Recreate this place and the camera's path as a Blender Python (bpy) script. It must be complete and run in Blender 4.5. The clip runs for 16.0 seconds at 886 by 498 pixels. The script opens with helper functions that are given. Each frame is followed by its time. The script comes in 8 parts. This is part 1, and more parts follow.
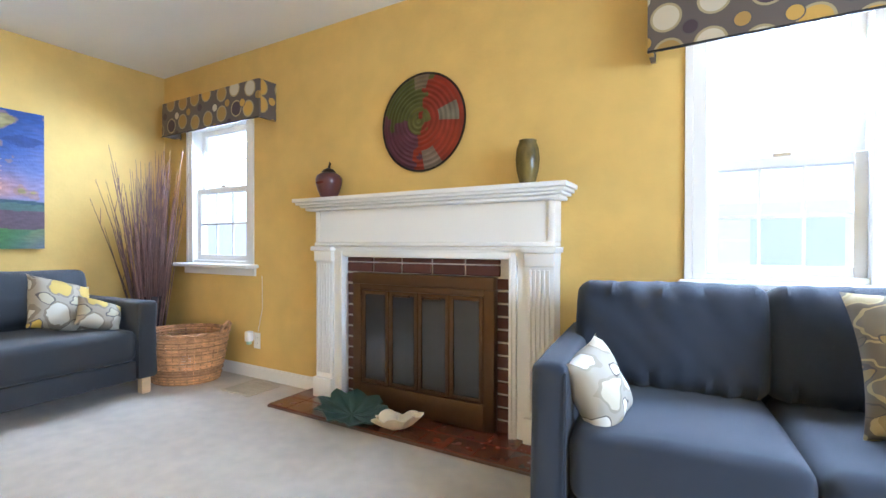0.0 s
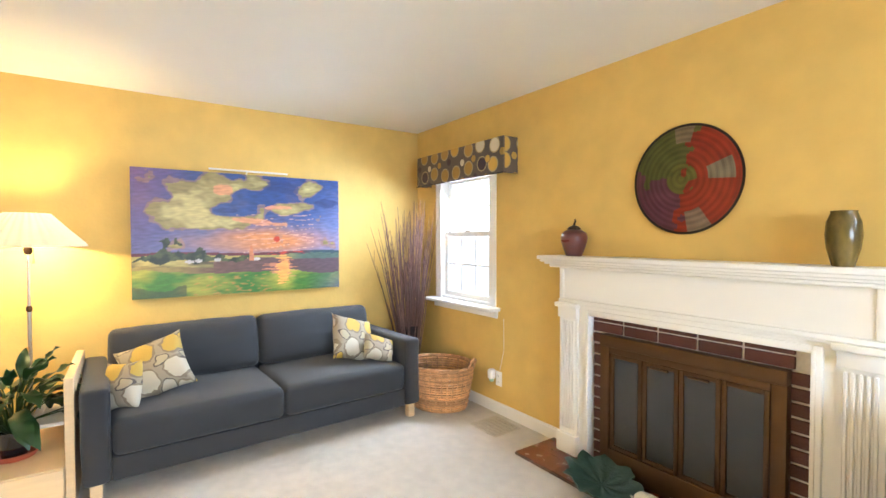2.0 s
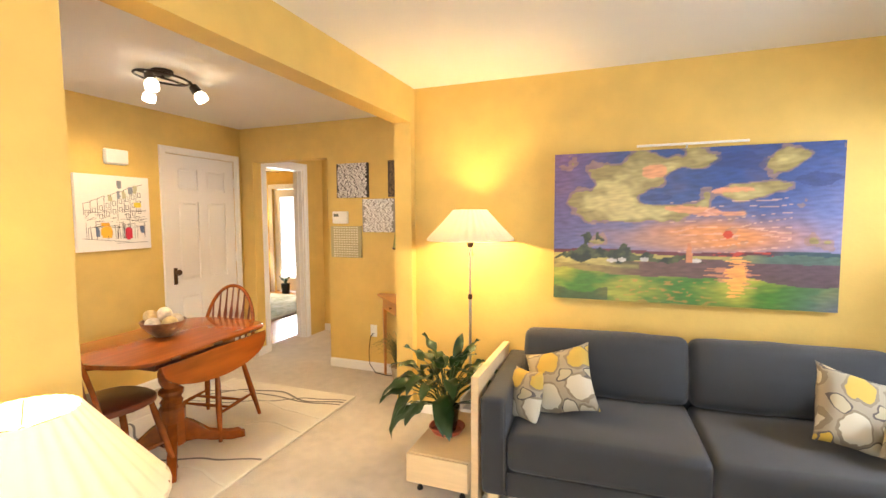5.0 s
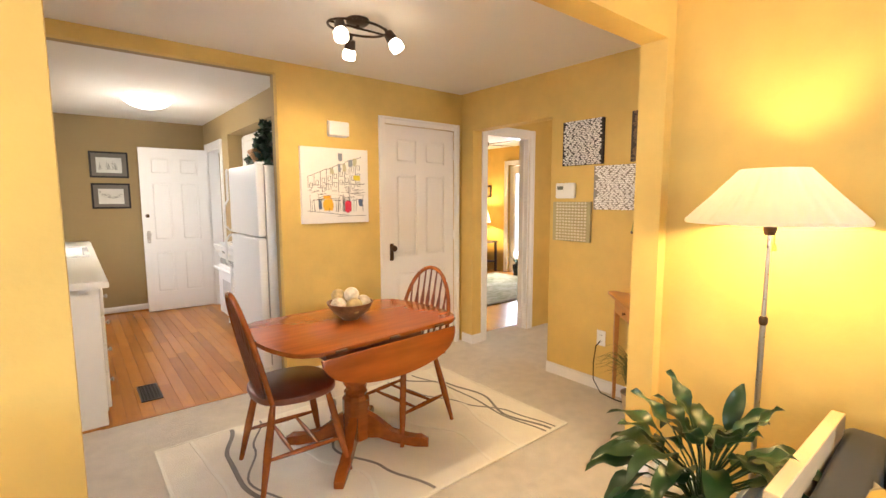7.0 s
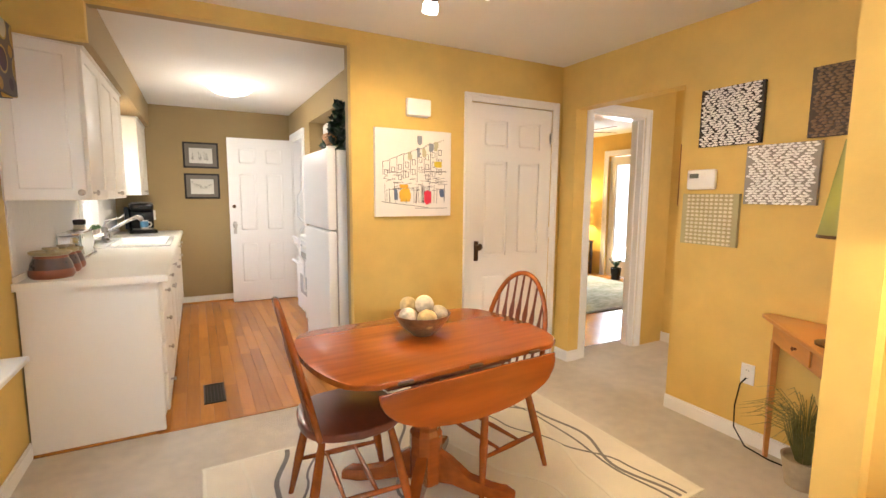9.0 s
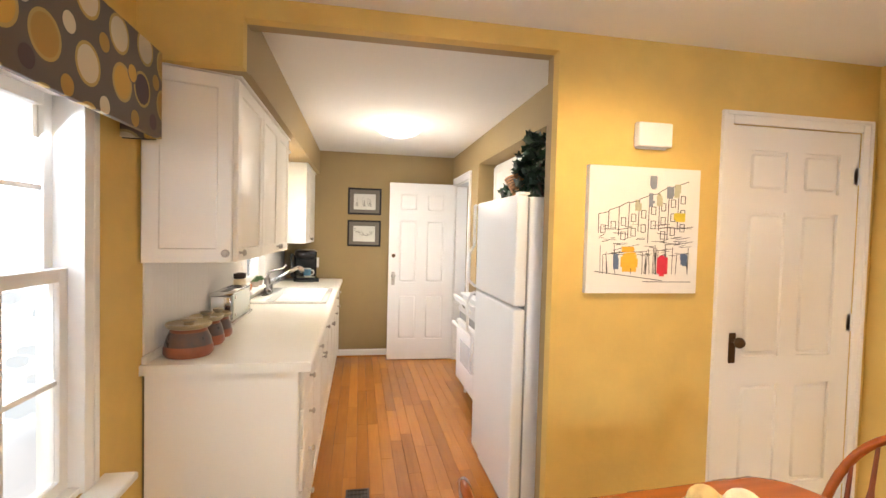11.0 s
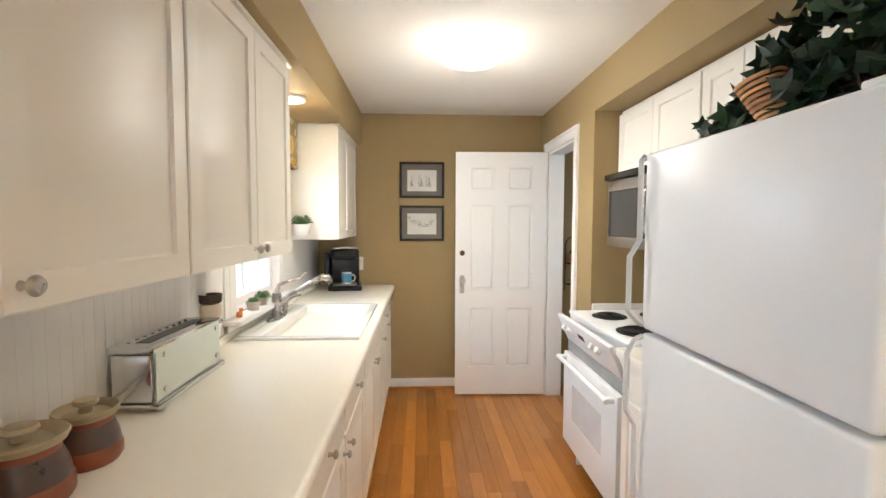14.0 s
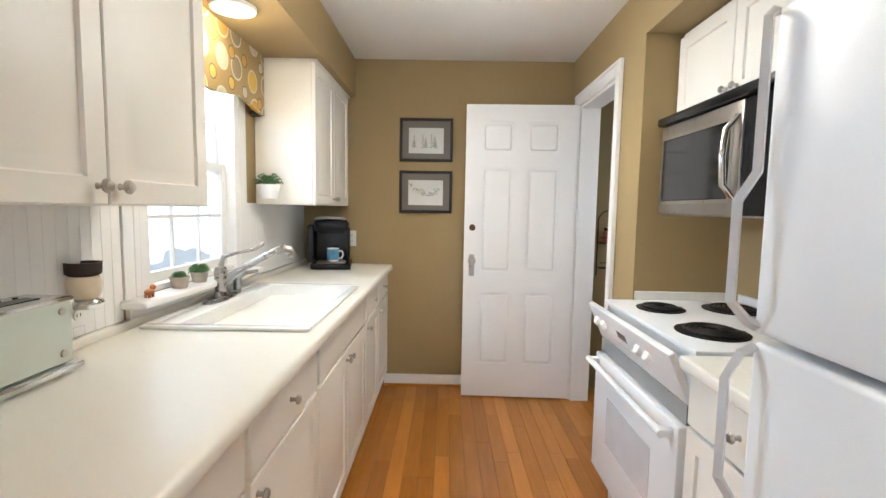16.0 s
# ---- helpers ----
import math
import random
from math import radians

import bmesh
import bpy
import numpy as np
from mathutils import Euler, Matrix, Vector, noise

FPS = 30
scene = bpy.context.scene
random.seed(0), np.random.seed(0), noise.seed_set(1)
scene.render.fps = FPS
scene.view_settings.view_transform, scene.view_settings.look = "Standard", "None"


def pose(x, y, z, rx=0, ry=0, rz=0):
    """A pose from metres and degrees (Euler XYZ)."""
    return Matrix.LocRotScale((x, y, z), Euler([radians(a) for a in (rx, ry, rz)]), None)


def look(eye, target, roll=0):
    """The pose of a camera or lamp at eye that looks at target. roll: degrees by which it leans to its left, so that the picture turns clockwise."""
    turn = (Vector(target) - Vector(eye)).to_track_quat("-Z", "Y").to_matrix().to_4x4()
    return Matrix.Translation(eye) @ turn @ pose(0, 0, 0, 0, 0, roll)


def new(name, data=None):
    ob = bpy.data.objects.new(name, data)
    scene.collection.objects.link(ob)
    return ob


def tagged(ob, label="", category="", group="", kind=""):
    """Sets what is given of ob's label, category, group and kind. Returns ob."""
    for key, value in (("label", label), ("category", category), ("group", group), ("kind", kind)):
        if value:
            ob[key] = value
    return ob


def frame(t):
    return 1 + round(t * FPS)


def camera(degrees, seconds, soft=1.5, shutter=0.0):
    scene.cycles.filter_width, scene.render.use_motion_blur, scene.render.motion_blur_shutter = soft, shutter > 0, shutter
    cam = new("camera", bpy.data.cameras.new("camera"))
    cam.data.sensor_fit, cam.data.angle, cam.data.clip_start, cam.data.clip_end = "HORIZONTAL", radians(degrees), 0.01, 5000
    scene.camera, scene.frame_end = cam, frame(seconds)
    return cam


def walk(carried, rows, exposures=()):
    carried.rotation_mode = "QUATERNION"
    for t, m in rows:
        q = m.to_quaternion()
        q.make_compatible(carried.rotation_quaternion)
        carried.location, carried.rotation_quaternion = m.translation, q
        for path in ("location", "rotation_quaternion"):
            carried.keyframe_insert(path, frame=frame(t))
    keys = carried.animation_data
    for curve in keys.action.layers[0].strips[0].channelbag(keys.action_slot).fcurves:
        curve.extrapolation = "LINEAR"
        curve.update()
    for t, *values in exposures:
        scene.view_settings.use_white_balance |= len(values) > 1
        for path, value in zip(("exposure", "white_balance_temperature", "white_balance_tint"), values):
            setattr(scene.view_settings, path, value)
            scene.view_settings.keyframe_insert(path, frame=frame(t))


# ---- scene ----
cam = camera(88.2, 16.0)
PATH = [
    (0, (-0.04, 0.299, 0.959), (-1.046, 2.028, 0.944), 0.1),
    (0.5, (-0.084, 0.276, 1.035), (-1.216, 1.925, 1.032), 0.2),
    (1, (-0.135, 0.24, 1.15), (-1.443, 1.752, 1.164), 0.3),
    (1.5, (-0.178, 0.186, 1.279), (-1.658, 1.532, 1.272), 0.1),
    (2, (-0.215, 0.139, 1.356), (-1.863, 1.271, 1.308), -0.1),
    (2.5, (-0.269, 0.17, 1.375), (-2.072, 1.032, 1.299), -0.4),
    (3.5, (-0.42, 0.375, 1.38), (-2.412, 0.534, 1.305), 0.9),
    (4, (-0.583, 0.45, 1.388), (-2.574, 0.282, 1.299), 1.2),
    (4.5, (-0.771, 0.503, 1.445), (-2.712, 0.038, 1.315), 0.4),
    (5, (-0.997, 0.527, 1.458), (-2.863, -0.181, 1.319), -0.3),
    (5.2, (-1.083, 0.476, 1.466), (-2.919, -0.302, 1.316), -0.7),
    (7.3, (-1.891, 0.142, 1.387), (-3.05, -1.472, 1.166), 0.1),
    (7.5, (-1.927, 0.093, 1.38), (-3.045, -1.551, 1.158), 0.2),
    (8, (-1.989, -0.003, 1.354), (-3.044, -1.687, 1.128), 0.5),
    (8.5, (-2.048, -0.115, 1.34), (-3.056, -1.826, 1.097), 0.5),
    (9, (-2.113, -0.264, 1.36), (-3.055, -2.013, 1.125), 0.4),
    (9.5, (-2.175, -0.471, 1.414), (-2.999, -2.282, 1.213), 0.5),
    (10, (-2.184, -0.695, 1.456), (-2.838, -2.58, 1.318), 1.0),
    (10.2, (-2.203, -0.791, 1.432), (-2.769, -2.707, 1.346), 1.3),
    (12.3, (-2.025, -1.942, 1.531), (-2.263, -3.927, 1.463), -0.0),
    (12.5, (-2.033, -2.046, 1.519), (-2.263, -4.032, 1.449), -0.6),
    (13, (-2.104, -2.301, 1.497), (-2.29, -4.291, 1.418), -1.0),
    (13.5, (-2.162, -2.497, 1.472), (-2.296, -4.49, 1.379), -0.7),
    (14, (-2.187, -2.67, 1.448), (-2.282, -4.665, 1.335), 0.2),
    (14.5, (-2.245, -2.845, 1.425), (-2.293, -4.839, 1.284), 0.4),
    (15, (-2.294, -2.997, 1.401), (-2.339, -4.99, 1.242), 1.0),
    (15.5, (-2.324, -3.151, 1.371), (-2.346, -5.144, 1.207), 1.4),
    (16, (-2.347, -3.286, 1.323), (-2.334, -5.279, 1.15), 1.0),
]
# the camera's own exposure and white balance drift as it turns from the windows to the lamps
TONE = [(0, -0.02, 5080, 10), (1.0, 0.12, 5250, 10), (2.0, 0.27, 5850, 10), (3.5, 0.27, 6350, 11), (5.0, 0.1, 7000, 14), (8.0, 0.04, 6550, 14), (10.0, 0.18, 6700, 14), (12.5, 0.03, 6550, 13), (14.0, -0.13, 6200, 11), (16.0, -0.24, 5850, 10)]
walk(cam, [(t, look(eye, target, roll)) for t, eye, target, roll in PATH], TONE)

# ---- light ----
world = bpy.data.worlds.new("world")
scene.world = world
world.use_nodes = True
wn = world.node_tree
sky = wn.nodes.new("ShaderNodeTexSky")
sky.sky_type = "NISHITA"
sky.sun_disc = False
sky.sun_elevation, sky.sun_rotation = radians(48), radians(200)
wn.links.new(sky.outputs[0], wn.nodes["Background"].inputs[0])
wn.nodes["Background"].inputs[1].default_value = 0.12
sun = new("sun", bpy.data.lights.new("sun", "SUN"))
sun.data.energy, sun.data.angle, sun.data.color = 0.8, radians(15), (1, 0.96, 0.9)
sun.matrix_world = look((0, 0, 10), (2.2, -6.0, 0.5))


def lamp_light(name, place, power, color, size=0.04):
    ob = new(name, bpy.data.lights.new(name, "POINT"))
    ob.data.energy, ob.data.color, ob.data.shadow_soft_size = power, color, size
    ob.location = place
    return ob


def window_light(name, place, target, w, h, power, color=(0.76, 0.88, 1.0)):
    ob = new(name, bpy.data.lights.new(name, "AREA"))
    ob.data.shape, ob.data.size, ob.data.size_y = "RECTANGLE", w, h
    ob.data.energy, ob.data.color = power, color
    ob.matrix_world = look(place, target)
    return ob


WARM = (1.0, 0.70, 0.30)
window_light("sky_window_west", (-3.275, 2.67, 1.63), (-3.1, 1.2, 0.2), 0.66, 0.5, 74)
window_light("sky_window_east", (0.205, 2.67, 1.62), (0.0, 1.0, 0.1), 0.52, 0.5, 105)
# added fill lamp at an unseen opening, aimed down to brighten carpet and room
window_light("living_east_fill", (2.36, 0.7, 1.4), (1.0, 0.7, 0.0), 1.5, 1.2, 150)
window_light("sky_window_dining", (-1.11, -2.43, 1.58), (-2.4, -2.43, 0.6), 0.72, 0.55, 15)
window_light("sky_window_kitchen", (-1.11, -5.2, 1.74), (-2.4, -5.15, 0.8), 0.66, 0.46, 34)
window_light("sky_glass_door", (-8.25, -5.46, 1.06), (-5, -5.0, 0.4), 0.5, 1.5, 50)
# added fill lamp that brightens the hall; no window is known there
window_light("hall_fill", (-5.4, -1.05, 1.5), (-5.4, -3.0, 0.6), 0.7, 0.9, 12, (1.0, 0.93, 0.82))
# added fill lamp, lifts the dark pantry without a known source
window_light("pantry_fill", (-4.28, -5.8, 1.5), (-3.4, -5.9, 1.2), 0.55, 0.75, 8)
lamp_light("bulb_floor_lamp", (-3.80, -0.35, 1.40), 52, WARM, 0.05)
lamp_light("bulb_reading_lamp", (-1.53, -0.585, 0.95), 34, WARM, 0.05)
lamp_light("bulb_corner_lamp", (-4.38, -1.09, 1.34), 7, WARM, 0.04)
lamp_light("bulb_back_room", (-8.0, -6.25, 1.1), 70, WARM, 0.06)

# ---- small building kit ----


def box(x0, x1, y0, y1, z0, z1, bevel=0.0, seg=2):
    bm = bmesh.new()
    bmesh.ops.create_cube(bm, size=1.0)
    bmesh.ops.scale(bm, vec=(x1 - x0, y1 - y0, z1 - z0), verts=bm.verts)
    bmesh.ops.translate(bm, vec=((x0 + x1) / 2, (y0 + y1) / 2, (z0 + z1) / 2), verts=bm.verts)
    if bevel:
        bmesh.ops.bevel(bm, geom=bm.edges[:], offset=bevel, segments=seg, profile=0.5, affect="EDGES")
    return bm


def cbox(c, s, bevel=0.0, seg=2):
    return box(c[0] - s[0] / 2, c[0] + s[0] / 2, c[1] - s[1] / 2, c[1] + s[1] / 2, c[2] - s[2] / 2, c[2] + s[2] / 2, bevel, seg)


def moved(bm, m):
    bmesh.ops.transform(bm, matrix=m, verts=bm.verts)
    return bm


def join(*bms):
    out = bms[0]
    for b in bms[1:]:
        me = bpy.data.meshes.new("tmp")
        b.to_mesh(me)
        out.from_mesh(me)
        b.free()
        bpy.data.meshes.remove(me)
    return out


def lathe(profile, seg=32, wave=None):
    """A turned body from (radius, height) pairs; wave(angle, i) scales the radius."""
    bm = bmesh.new()
    rings = []
    for i, (r, z) in enumerate(profile):
        ring = []
        for k in range(seg):
            a = 2 * math.pi * k / seg
            q = r * (wave(a, i) if wave else 1)
            ring.append(bm.verts.new((q * math.cos(a), q * math.sin(a), z)))
        rings.append(ring)
    for a, b in zip(rings, rings[1:]):
        for k in range(seg):
            bm.faces.new((a[k], a[(k + 1) % seg], b[(k + 1) % seg], b[k]))
    if profile[0][0] > 1e-4:
        bm.faces.new(rings[0][::-1])
    if profile[-1][0] > 1e-4:
        bm.faces.new(rings[-1])
    return bm


def shell(profile, seg=32, thick=0.002, wave=None):
    """An open turned shell with thickness: outside up, inside down."""
    inner = [(max(r - thick, 0.001), z) for r, z in reversed(profile)]
    pts = profile + inner
    bm = bmesh.new()
    rings = []
    n = len(profile)
    for i, (r, z) in enumerate(pts):
        j = i if i < n else 2 * n - 1 - i
        rings.append([bm.verts.new(((r * (wave(2 * math.pi * k / seg, j) if wave else 1)) * math.cos(2 * math.pi * k / seg),
                                    (r * (wave(2 * math.pi * k / seg, j) if wave else 1)) * math.sin(2 * math.pi * k / seg), z)) for k in range(seg)])
    rings.append(rings[0])
    for a, b in zip(rings, rings[1:]):
        for k in range(seg):
            bm.faces.new((a[k], a[(k + 1) % seg], b[(k + 1) % seg], b[k]))
    return bm


def tube(points, r, seg=8, closed=False):
    """A round bar along points; r is a number or one radius a point."""
    pts = [Vector(p) for p in points]
    n = len(pts)
    bm = bmesh.new()
    rings = []
    ref = None
    for i, p in enumerate(pts):
        a = pts[(i - 1) % n] if (closed or i > 0) else p
        b = pts[(i + 1) % n] if (closed or i < n - 1) else p
        d = (b - a).normalized()
        if ref is None:
            ref = Vector((0, 0, 1)) if abs(d.z) < 0.9 else Vector((1, 0, 0))
        u = (ref - d * ref.dot(d)).normalized()
        ref = u
        v = d.cross(u)
        q = r[i] if isinstance(r, (list, tuple)) else r
        rings.append([bm.verts.new(p + q * (math.cos(2 * math.pi * k / seg) * u + math.sin(2 * math.pi * k / seg) * v)) for k in range(seg)])
    loops = list(zip(rings, rings[1:])) + ([(rings[-1], rings[0])] if closed else [])
    for a, b in loops:
        for k in range(seg):
            bm.faces.new((a[k], a[(k + 1) % seg], b[(k + 1) % seg], b[k]))
    if not closed:
        bm.faces.new(rings[0][::-1])
        bm.faces.new(rings[-1])
    return bm


def cyl(c, r, h, seg=24, axis="z"):
    bm = lathe([(r, -h / 2), (r, h / 2)], seg)
    m = {"z": Matrix(), "x": pose(0, 0, 0, 0, 90, 0), "y": pose(0, 0, 0, 90, 0, 0)}[axis]
    return moved(bm, Matrix.Translation(c) @ m)


def ball(c, r, sub=2, scale=(1, 1, 1)):
    bm = bmesh.new()
    bmesh.ops.create_icosphere(bm, subdivisions=sub, radius=r)
    bmesh.ops.scale(bm, vec=scale, verts=bm.verts)
    bmesh.ops.translate(bm, vec=c, verts=bm.verts)
    return bm


def prism(outline, z0, z1, bevel=0.0):
    """An upright slab over a flat outline of (x, y) points, counter-clockwise."""
    bm = bmesh.new()
    lo = [bm.verts.new((x, y, z0)) for x, y in outline]
    hi = [bm.verts.new((x, y, z1)) for x, y in outline]
    n = len(outline)
    bm.faces.new(lo[::-1])
    bm.faces.new(hi)
    for i in range(n):
        bm.faces.new((lo[i], lo[(i + 1) % n], hi[(i + 1) % n], hi[i]))
    if bevel:
        edges = [e for e in bm.edges if abs(e.verts[0].co.z - e.verts[1].co.z) < 1e-6]
        bmesh.ops.bevel(bm, geom=edges, offset=bevel, segments=3, profile=0.5, affect="EDGES")
    return bm


def link_mesh(name, bm, material, angle=40):
    me = bpy.data.meshes.new(name)
    bmesh.ops.recalc_face_normals(bm, faces=bm.faces)
    bm.to_mesh(me)
    bm.free()
    me.shade_smooth()
    me.set_sharp_from_angle(angle=radians(angle))
    me.materials.append(material)
    return me


def part(name, bm, material, parent=None, label="", angle=40):
    ob = new(name, link_mesh(name, bm, material, angle))
    if parent:
        ob.parent = parent
    if label:
        tagged(ob, label)
    return ob


def piece(name, me, parent, m):
    ob = new(name, me)
    ob.parent = parent
    ob.matrix_basis = m
    return ob


def thing(name, m, label, category, group=""):
    ob = new(name)
    ob.empty_display_size = 0.1
    ob.matrix_world = m if isinstance(m, Matrix) else pose(*m)
    return tagged(ob, label, category, group)


def single(name, bm, material, label, category, group="", m=None, angle=40):
    ob = part(name, bm, material, angle=angle)
    if m is not None:
        ob.matrix_world = m
    return tagged(ob, label, category, group)


def structure(name, bm, material, label=""):
    return tagged(part(name, bm, material), label, kind="structure")


# ---- materials ----


def mat(name, col, rough=0.5, metal=0.0, var=0.1, scale=8.0, bump=0.0, bscale=80.0, rand=0.0, coat=0.0, spec=0.5, stretch=None, col2=None, sheen=0.0, wear=0.08):
    m = bpy.data.materials.new(name)
    m.use_nodes = True
    nt = m.node_tree
    bsdf = nt.nodes["Principled BSDF"]
    tc = nt.nodes.new("ShaderNodeTexCoord")
    src = tc.outputs["Object"]
    if stretch:
        mp = nt.nodes.new("ShaderNodeMapping")
        mp.inputs["Scale"].default_value = stretch
        nt.links.new(src, mp.inputs[0])
        src = mp.outputs[0]
    if rand:
        oi = nt.nodes.new("ShaderNodeObjectInfo")
        add = nt.nodes.new("ShaderNodeVectorMath")
        add.operation = "MULTIPLY_ADD"
        nt.links.new(oi.outputs["Random"], add.inputs[0])
        add.inputs[1].default_value = (37, 23, 11)
        nt.links.new(src, add.inputs[2])
        src = add.outputs[0]
    n1 = nt.nodes.new("ShaderNodeTexNoise")
    n1.inputs["Scale"].default_value, n1.inputs["Detail"].default_value = scale, 5
    n2 = nt.nodes.new("ShaderNodeTexNoise")
    n2.inputs["Scale"].default_value, n2.inputs["Detail"].default_value = scale * 0.17, 3
    nt.links.new(src, n1.inputs["Vector"])
    nt.links.new(src, n2.inputs["Vector"])
    mx = nt.nodes.new("ShaderNodeMath")
    mx.operation = "ADD"
    nt.links.new(n1.outputs["Fac"], mx.inputs[0])
    nt.links.new(n2.outputs["Fac"], mx.inputs[1])
    last = mx.outputs[0]
    if rand:
        m2 = nt.nodes.new("ShaderNodeMath")
        m2.operation = "MULTIPLY_ADD"
        nt.links.new(oi.outputs["Random"], m2.inputs[0])
        m2.inputs[1].default_value = rand
        nt.links.new(last, m2.inputs[2])
        last = m2.outputs[0]
    ramp = nt.nodes.new("ShaderNodeMapRange")
    ramp.inputs["From Min"].default_value, ramp.inputs["From Max"].default_value = 0.6, 1.4 + rand
    nt.links.new(last, ramp.inputs["Value"])
    mix = nt.nodes.new("ShaderNodeMix")
    mix.data_type = "RGBA"
    a = [c * (1 - var) for c in col] if col2 is None else list(col)
    b = [min(c * (1 + var), 0.98) for c in col] if col2 is None else list(col2)
    mix.inputs[6].default_value, mix.inputs[7].default_value = (*a, 1), (*b, 1)
    nt.links.new(ramp.outputs[0], mix.inputs[0])
    nt.links.new(mix.outputs[2], bsdf.inputs["Base Color"])
    rr = nt.nodes.new("ShaderNodeMapRange")
    rr.inputs["To Min"].default_value, rr.inputs["To Max"].default_value = max(rough - wear, 0.02), min(rough + wear, 1)
    nt.links.new(n1.outputs["Fac"], rr.inputs["Value"])
    nt.links.new(rr.outputs[0], bsdf.inputs["Roughness"])
    bsdf.inputs["Metallic"].default_value = metal
    bsdf.inputs["Coat Weight"].default_value = coat
    bsdf.inputs["Specular IOR Level"].default_value = spec
    bsdf.inputs["Sheen Weight"].default_value = sheen
    if bump:
        n3 = nt.nodes.new("ShaderNodeTexNoise")
        n3.inputs["Scale"].default_value, n3.inputs["Detail"].default_value = bscale, 4
        nt.links.new(src, n3.inputs["Vector"])
        bp = nt.nodes.new("ShaderNodeBump")
        bp.inputs["Strength"].default_value, bp.inputs["Distance"].default_value = bump, 0.01
        nt.links.new(n3.outputs["Fac"], bp.inputs["Height"])
        nt.links.new(bp.outputs[0], bsdf.inputs["Normal"])
    return m


def strands(m, amount=0.9):
    """Makes each separate strand of a mesh lighter or darker than the next."""
    nt = m.node_tree
    b = nt.nodes["Principled BSDF"]
    src = b.inputs["Base Color"].links[0].from_socket
    g = nt.nodes.new("ShaderNodeNewGeometry")
    r = nt.nodes.new("ShaderNodeMapRange")
    r.inputs["To Min"].default_value, r.inputs["To Max"].default_value = 1 - amount / 2, 1 + amount / 2
    nt.links.new(g.outputs["Random Per Island"], r.inputs["Value"])
    h = nt.nodes.new("ShaderNodeHueSaturation")
    nt.links.new(r.outputs[0], h.inputs["Value"])
    nt.links.new(src, h.inputs["Color"])
    nt.links.new(h.outputs[0], b.inputs["Base Color"])
    return m


def glow(name, col, power):
    m = bpy.data.materials.new(name)
    m.use_nodes = True
    nt = m.node_tree
    nt.nodes.remove(nt.nodes["Principled BSDF"])
    e = nt.nodes.new("ShaderNodeEmission")
    e.inputs[0].default_value, e.inputs[1].default_value = (*col, 1), power
    nt.links.new(e.outputs[0], nt.nodes["Material Output"].inputs[0])
    return m


def glass(name, col=(1, 1, 1), rough=0.0):
    m = bpy.data.materials.new(name)
    m.use_nodes = True
    b = m.node_tree.nodes["Principled BSDF"]
    b.inputs["Base Color"].default_value = (*col, 1)
    b.inputs["Roughness"].default_value, b.inputs["Transmission Weight"].default_value, b.inputs["IOR"].default_value = rough, 1, 1.45
    return m


def painted(name, rough=0.45, bump=0.0):
    """Takes its colours from the mesh's colour layer "paint"."""
    m = bpy.data.materials.new(name)
    m.use_nodes = True
    nt = m.node_tree
    at = nt.nodes.new("ShaderNodeVertexColor")
    at.layer_name = "paint"
    b = nt.nodes["Principled BSDF"]
    nt.links.new(at.outputs[0], b.inputs["Base Color"])
    b.inputs["Roughness"].default_value = rough
    if bump:
        tc = nt.nodes.new("ShaderNodeTexCoord")
        n3 = nt.nodes.new("ShaderNodeTexNoise")
        n3.inputs["Scale"].default_value = 60
        nt.links.new(tc.outputs["Object"], n3.inputs["Vector"])
        bp = nt.nodes.new("ShaderNodeBump")
        bp.inputs["Strength"].default_value, bp.inputs["Distance"].default_value = bump, 0.004
        nt.links.new(n3.outputs["Fac"], bp.inputs["Height"])
        nt.links.new(bp.outputs[0], b.inputs["Normal"])
    return m


